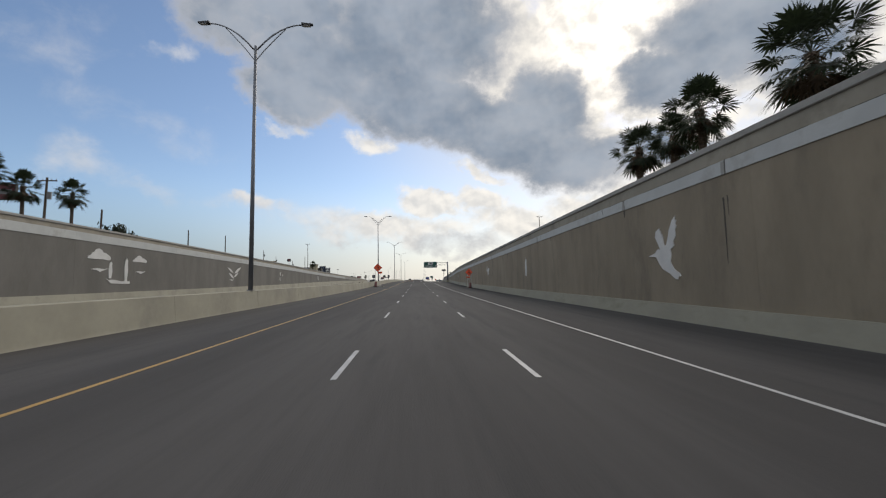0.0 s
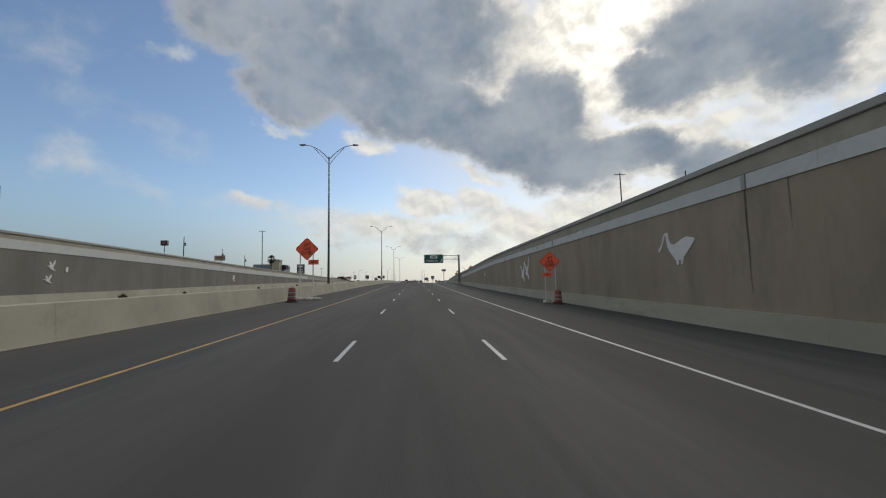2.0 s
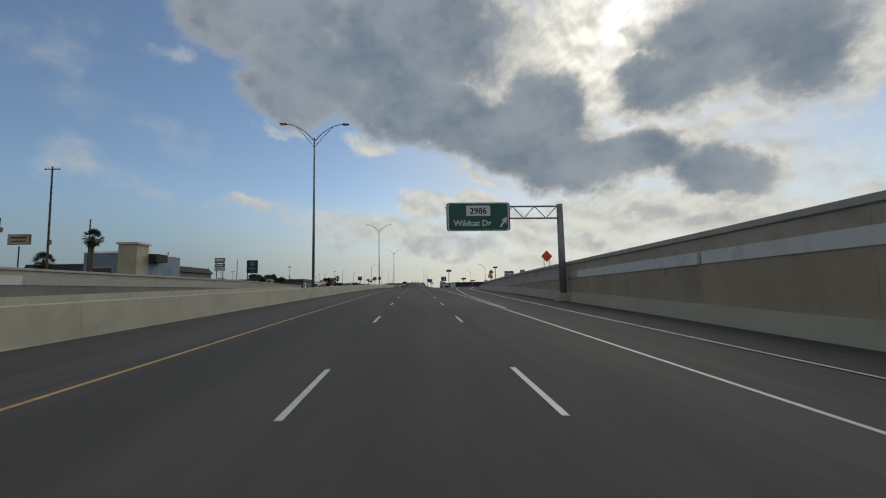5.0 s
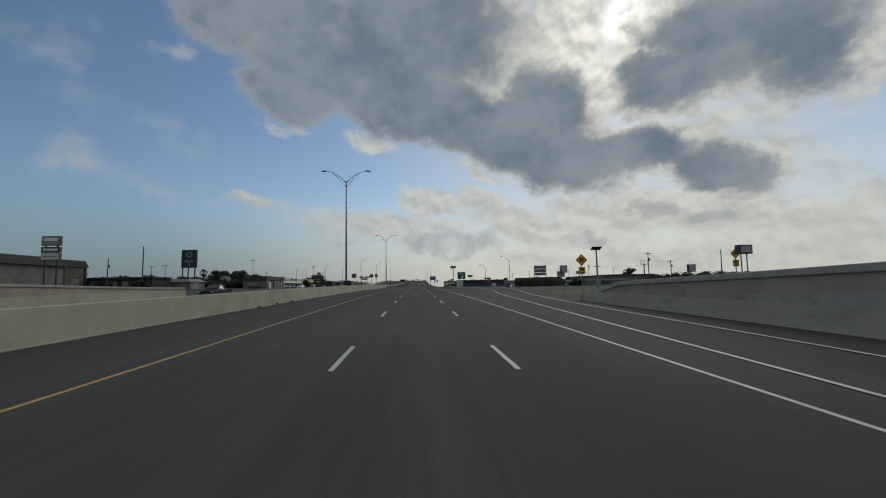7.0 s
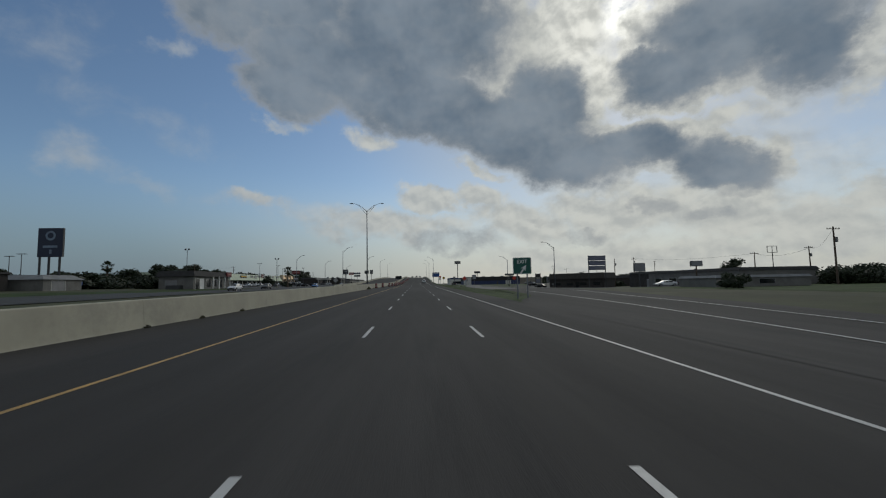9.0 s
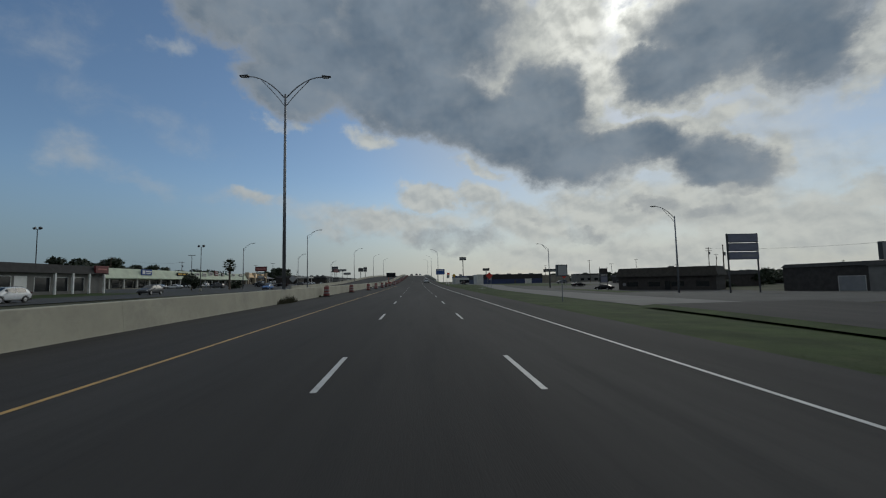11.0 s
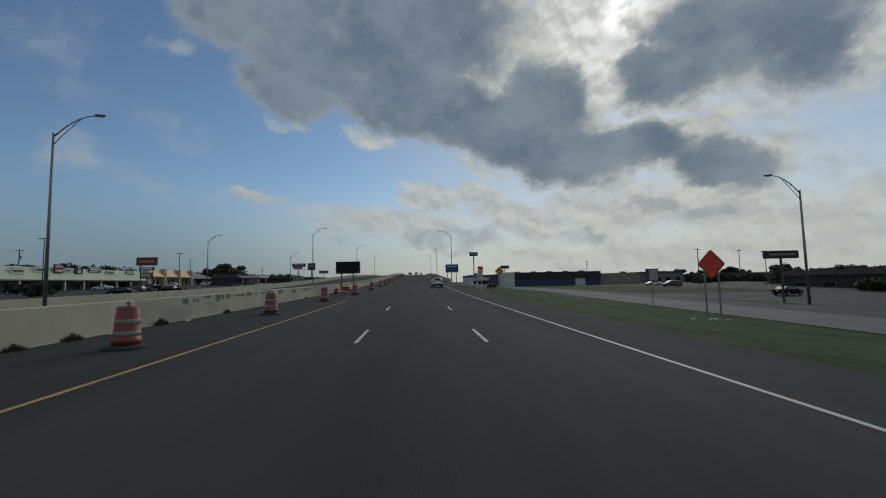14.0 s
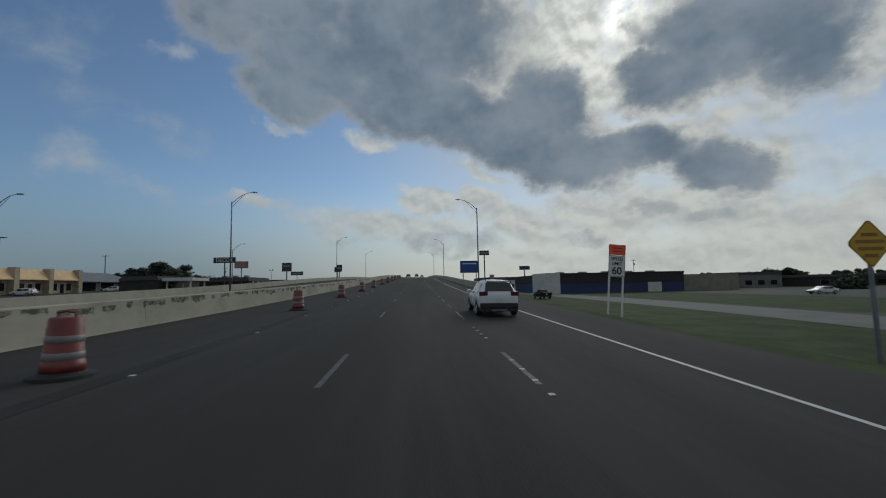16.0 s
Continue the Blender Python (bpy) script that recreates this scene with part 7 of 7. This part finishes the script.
SHAPES["sedan"] = dict(length=4.75, wheels=(0.95, 3.75), radius=0.325, rear=((0.62, 1.02), (1.20, 1.32)), front=((2.75, 1.36), (3.45, 1.0)), glass=(1.1, 3.1), rows=[
        (0.00, 0.74, 0.45, 0.86, 0.90, 0.70), (0.08, 0.85, 0.36, 0.92, 0.98, 0.74), (0.60, 0.90, 0.26, 0.94, 1.01, 0.74), (1.20, 0.91, 0.22, 0.93, 1.33, 0.60), (1.8, 0.915, 0.21, 0.92, 1.43, 0.60),
        (2.6, 0.915, 0.21, 0.91, 1.40, 0.60), (3.45, 0.91, 0.22, 0.90, 1.00, 0.72), (4.2, 0.88, 0.25, 0.82, 0.87, 0.70), (4.6, 0.82, 0.3, 0.70, 0.74, 0.66), (4.75, 0.70, 0.4, 0.60, 0.64, 0.58)])
SHAPES["pickup"] = dict(length=5.7, wheels=(1.15, 4.65), radius=0.40, rear=((1.93, 1.2), (2.08, 1.68)), front=((3.5, 1.72), (4.15, 1.25)), glass=(2.15, 3.75), rows=[
        (0.00, 0.90, 0.55, 1.02, 1.06, 0.88), (0.06, 0.97, 0.5, 1.10, 1.14, 0.90), (1.88, 0.98, 0.42, 1.12, 1.16, 0.90), (1.92, 0.98, 0.4, 1.14, 1.20, 0.86), (2.08, 0.98, 0.4, 1.14, 1.72, 0.72), (2.6, 0.985, 0.38, 1.13, 1.86, 0.70),
        (3.4, 0.985, 0.38, 1.12, 1.82, 0.70), (4.15, 0.98, 0.38, 1.10, 1.24, 0.80), (5.1, 0.96, 0.4, 1.06, 1.14, 0.82), (5.55, 0.92, 0.45, 0.95, 1.02, 0.80), (5.7, 0.82, 0.55, 0.85, 0.88, 0.72)])


def car(kind, paint, x, y, z, turn, label, lean=0.0, pitch=0.0):
    """A vehicle whose tail is at its own y = 0 and which points to +y."""
    d = SHAPES[kind]
    c = thing({"suv": "suv", "sedan": "car", "pickup": "pickup_truck"}[kind], pose(x, y, z, pitch, lean, turn), label, {"suv": "car", "sedan": "car", "pickup": "pickup truck"}[kind], "vehicles")
    bm = bmesh.new()
    rings = []
    for yy, hw, z0, zb, zt, ht in d["rows"]:
        half = [(0, z0), (hw * 0.86, z0), (hw * 0.99, z0 + 0.14), (hw, (z0 + zb) / 2 + 0.08), (hw * 0.985, zb), (ht + 0.03, zt - 0.07), (ht * 0.82, zt - 0.008), (0, zt)]
        full = half + [(-a, b) for a, b in half[-2:0:-1]]
        rings.append([bm.verts.new((a, yy, b)) for a, b in full])
    n = len(rings[0])
    for a, b in zip(rings, rings[1:]):
        for k in range(n):
            bm.faces.new((a[k], a[(k + 1) % n], b[(k + 1) % n], b[k]))
    bm.faces.new(rings[0][::-1]), bm.faces.new(rings[-1])
    bmesh.ops.recalc_face_normals(bm, faces=bm.faces[:])
    body = part("body", bm, paint, c, soft=True)
    mod = body.modifiers.new("rounding", "SUBSURF")
    mod.levels = mod.render_levels = 2

    def edge(yy, which):
        rows = d["rows"]
        for r0, r1 in zip(rows, rows[1:]):
            if r0[0] <= yy <= r1[0]:
                u = (yy - r0[0]) / (r1[0] - r0[0])
                hw, zb, zt, ht = (r0[i] + (r1[i] - r0[i]) * u for i in (1, 3, 4, 5))
                return (hw * 0.985, zb) if which == "belt" else (ht + 0.03, zt - 0.07)

    def sheet(name, quads, mat, soft=False):
        b2 = bmesh.new()
        for q in quads:
            b2.faces.new([b2.verts.new(p) for p in q])
        bmesh.ops.remove_doubles(b2, verts=b2.verts[:], dist=0.001)
        bmesh.ops.recalc_face_normals(b2, faces=b2.faces[:])
        ob = part(name, b2, mat, c)
        so = ob.modifiers.new("thickness", "SOLIDIFY")
        so.thickness, so.offset = 0.012, 0.0
        return ob

    g0, g1 = d["glass"]
    mid = (g0 + g1) / 2
    for side in (-1, 1):
        for a, b in ((g0 + 0.05, mid - 0.05), (mid + 0.05, g1 - 0.1)):
            quads = []
            for i in range(4):
                ya, yb = a + (b - a) * i / 4, a + (b - a) * (i + 1) / 4
                row = []
                for yy in (ya, yb):
                    (xb, zb), (xt, zt) = edge(yy, "belt"), edge(yy, "roof")
                    f0, f1 = 0.06, 0.88
                    row.append([(side * (xb + (xt - xb) * f + 0.006), yy, zb + (zt - zb) * f) for f in (f0, f1)])
                quads.append((row[0][0], row[1][0], row[1][1], row[0][1]))
            sheet("side_window", quads, GLASS_DARK)
    (ya, za), (yb, zb_) = d["rear"]
    (_, _), (wa, _) = edge(max(ya, 0.02), "belt"), edge(max(ya, 0.02), "roof")
    wb = edge(yb, "roof")[0]
    sheet("rear_window", [((-wa * 0.88, ya - 0.035, za + 0.02), (wa * 0.88, ya - 0.035, za + 0.02), (wb * 0.86, yb - 0.035, zb_ + 0.02), (-wb * 0.86, yb - 0.035, zb_ + 0.02))], GLASS_DARK)
    (yc, zc), (yd, zd) = d["front"]
    wc, wd = edge(yc, "roof")[0], edge(yd, "roof")[0]
    sheet("windscreen", [((-wc * 0.88, yc + 0.03, zc + 0.02), (wc * 0.88, yc + 0.03, zc + 0.02), (wd * 0.9, yd + 0.03, zd + 0.02), (-wd * 0.9, yd + 0.03, zd + 0.02))], GLASS_DARK)
    r = d["radius"]
    hw = max(row[1] for row in d["rows"])
    for wy in d["wheels"]:
        for side in (-1, 1):
            tyre = part("tyre", lathe([(r * 0.62, -0.11), (r * 0.93, -0.11), (r, -0.07), (r, 0.07), (r * 0.93, 0.11), (r * 0.62, 0.11), (r * 0.62, -0.11)], 24, None, False), RUBBER, c, "", pose(side * (hw - 0.10), wy, r, 0, 90, 0), soft=False)
            part("rim", lathe([(r * 0.12, -0.115), (r * 0.2, -0.10), (r * 0.55, -0.085), (r * 0.64, -0.112), (r * 0.64, 0.112), (r * 0.55, 0.085), (r * 0.2, 0.10), (r * 0.12, 0.115)], 20), ALLOY, tyre)
            arch = bmesh.new()
            for k in range(14):
                a0, a1 = math.pi * k / 14 - 0.1, math.pi * (k + 1) / 14 - 0.1
                arch.faces.new([arch.verts.new((side * (hw + 0.004), wy + q * math.cos(t), r + q * math.sin(t))) for q, t in ((r * 1.04, a0), (r * 1.04, a1), (r * 1.2, a1), (r * 1.2, a0))])
            part("wheel_arch", arch, TRIM_BLACK, c)
    rows = d["rows"]
    zb0 = rows[1][3]
    for side in (-1, 1):
        hw0 = rows[1][1]
        lo = zb0 - (0.06 if kind == "suv" else 0.20)
        part("tail_light", box(min(side * hw0 * 0.60, side * hw0 * 1.02), max(side * hw0 * 0.60, side * hw0 * 1.02), 0.0 if kind != "suv" else 0.015, 0.24, lo, lo + (0.2 if kind != "pickup" else 0.34), 0.03), TAIL_RED, c)
        L, hl = d["length"], rows[-2]
        part("headlight", box(min(side * hl[1] * 0.62, side * hl[1] * 1.0), max(side * hl[1] * 0.62, side * hl[1] * 1.0), L - 0.34, L - 0.06, hl[3] - 0.16, hl[3] - 0.02, 0.03), HEAD_CLEAR, c)
        gx = side * (edge(g1 - 0.25, "belt")[0] + 0.12)
        part("mirror", box(gx - 0.11, gx + 0.11, g1 - 0.28, g1 - 0.14, edge(g1 - 0.25, "belt")[1] + 0.02, edge(g1 - 0.25, "belt")[1] + 0.17, 0.03), paint, c)
    part("rear_bumper", box(-rows[1][1] * 0.98, rows[1][1] * 0.98, -0.035, 0.2, rows[0][2] - 0.06, rows[0][2] + 0.16, 0.04), TRIM_BLACK, c)
    part("front_bumper", box(-rows[-2][1] * 0.95, rows[-2][1] * 0.95, d["length"] - 0.22, d["length"] + 0.03, rows[-1][2] - 0.08, rows[-1][2] + 0.12, 0.04), TRIM_BLACK, c)
    part("grille", box(-0.45, 0.45, d["length"] - 0.08, d["length"] + 0.012, rows[-1][2] + 0.08, rows[-1][3] - 0.02, 0.02), TRIM_BLACK, c)
    part("number_plate", box(-0.155, 0.155, -0.03, 0.02, rows[0][3] - 0.17, rows[0][3] - 0.02, 0.004), PLATE, c)
    if kind == "suv":
        for side in (-1, 1):
            part("roof_rail", tube([(side * 0.50, 0.7, 1.62), (side * 0.51, 0.85, 1.69), (side * 0.51, 2.3, 1.70), (side * 0.50, 2.5, 1.63)], 0.02, 6), TRIM_BLACK, c)
        part("spoiler", box(-0.52, 0.52, 0.33, 0.62, 1.57, 1.63, 0.02), paint, c)
        part("wiper", box(-0.02, 0.36, 0.10, 0.115, 1.16, 1.18), TRIM_BLACK, c)
        part("lower_cladding", box(-0.86, 0.86, -0.005, 0.45, 0.24, 0.38, 0.03), TRIM_BLACK, c)
        part("skid_plate", box(-0.36, 0.36, -0.02, 0.05, 0.27, 0.33, 0.02), GREY_PANEL, c)
        part("bumper_line", box(-0.84, 0.84, -0.004, 0.03, 0.60, 0.612), TRIM_BLACK, c)
    if kind == "pickup":
        part("bed_liner", box(-0.80, 0.80, 0.12, 1.84, 1.145, 1.175), TRIM_BLACK, c)
    return c


white_suv = car("suv", WHITE_PAINT, 3.72, 470.6, surf(3.72, 472.6) - 0.02, 0, "white compact suv with dark rear window on the road", 1.15, math.degrees(math.atan((road_z(475) - road_z(470)) / 5)))
black_truck = car("pickup", BLACK_PAINT, -27.2, 268.8, surf(-27.2, 266) + 0.01, 180, "black pickup truck on the opposite carriageway")
far_suv = car("suv", WHITE_PAINT, -42, 366, land(-42, 364) + 0.06, 180, "white suv on the far frontage road")
grey_suv = car("suv", GREY_PAINT, -44.5, 394, land(-44.5, 392) + 0.06, 180, "dark grey suv on the far frontage road")
blue_car = car("suv", BLUE_PAINT, -41.2, 440.5, land(-41.2, 438) + 0.06, 180, "blue suv on the far frontage road")
white_truck = car("pickup", WHITE_PAINT, -45, 524, land(-45, 522) + 0.06, 180, "white pickup truck on the far frontage road")
black_sedan = car("sedan", BLACK_PAINT, 49.0, 420.8, land(47.5, 422) + 0.03, 36.6, "black car parked beside the brown building")
white_sedan = car("sedan", WHITE_PAINT, 57, 352, land(57, 352) + 0.0, 80, "white car parked in front of a grey building")
car("pickup", BLACK_PAINT, 23.5, 527, land(23.5, 530) + 0.06, 0, "dark pickup truck on the frontage road")
park = [(white_sedan, -74, 448, 92), (white_sedan, -72, 453, 88), (black_truck, -78, 472, 90), (black_sedan, -56, 486, 90), (black_truck, -54, 500, 85), (grey_suv, -64, 463, 90), (white_truck, -74, 470, 95), (far_suv, -76, 478, 90), (black_truck, -74, 486, 90), (black_sedan, -60, 492, 90), (grey_suv, -62, 499, 90),
        (black_sedan, -64, 505, 85), (white_sedan, -78, 512, 90), (black_truck, -70, 520, 90), (white_suv, -80, 546, 90), (grey_suv, -60, 548, 90), (far_suv, -84, 578, 90), (white_truck, -82, 590, 90), (white_sedan, -66, 600, 90),
        (white_suv, -62, 575, 90), (grey_suv, -52, 640, 0), (white_sedan, -56, 660, 90), (black_sedan, 52, 456, -70), (grey_suv, 66, 500, 90), (white_sedan, 74, 522, 90), (white_suv, -88, 372, 90),
        (white_truck, -82, 364, 90), (blue_car, -90, 360, 90), (black_truck, 60, 346, 90), (white_suv, -41, 512, 180), (white_sedan, 34, 632, 0)]
lots = {"suv": "suv parked outside the shops", "car": "car parked outside the shops", "pickup_truck": "pickup truck parked outside the shops"}
hue = {white_sedan: "white", black_sedan: "black", grey_suv: "dark grey", white_truck: "white", far_suv: "white", black_truck: "black", white_suv: "white", blue_car: "blue"}
for src, x, y, turn in park:
    o = copy_thing(src, pose(x, y, land(x, y) + 0.03, 0, 0, turn + rnd.uniform(-4, 4)))
    tagged(o, hue[src] + " " + lots[src.name.split(".")[0]], group="parked vehicles")
for src, x, y in ((black_sedan, -3.5, 640), (grey_suv, 0.2, 676), (white_truck, 3.9, 740)):
    tagged(copy_thing(src, pose(x, y, surf(x, y + 2) + 0.03, 1.3, 1.15, 0)), hue[src] + " vehicle far ahead on the rising road")

tank = thing("blue_tank", pose(-84, 370, land(-84, 370)), "blue tarpaulin-covered load beside the sheds", "tank")
part("shell", tube([(-3, 0, 1.3), (-2.7, 0, 1.35), (2.7, 0, 1.35), (3, 0, 1.3)], [0.9, 1.25, 1.25, 0.9], 16), BLUE_SIGN, tank, soft=True)
for px in (-2, 2):
    part("cradle", box(px - 0.2, px + 0.2, -1.0, 1.0, 0, 0.5, 0.03), DARK_STEEL, tank)
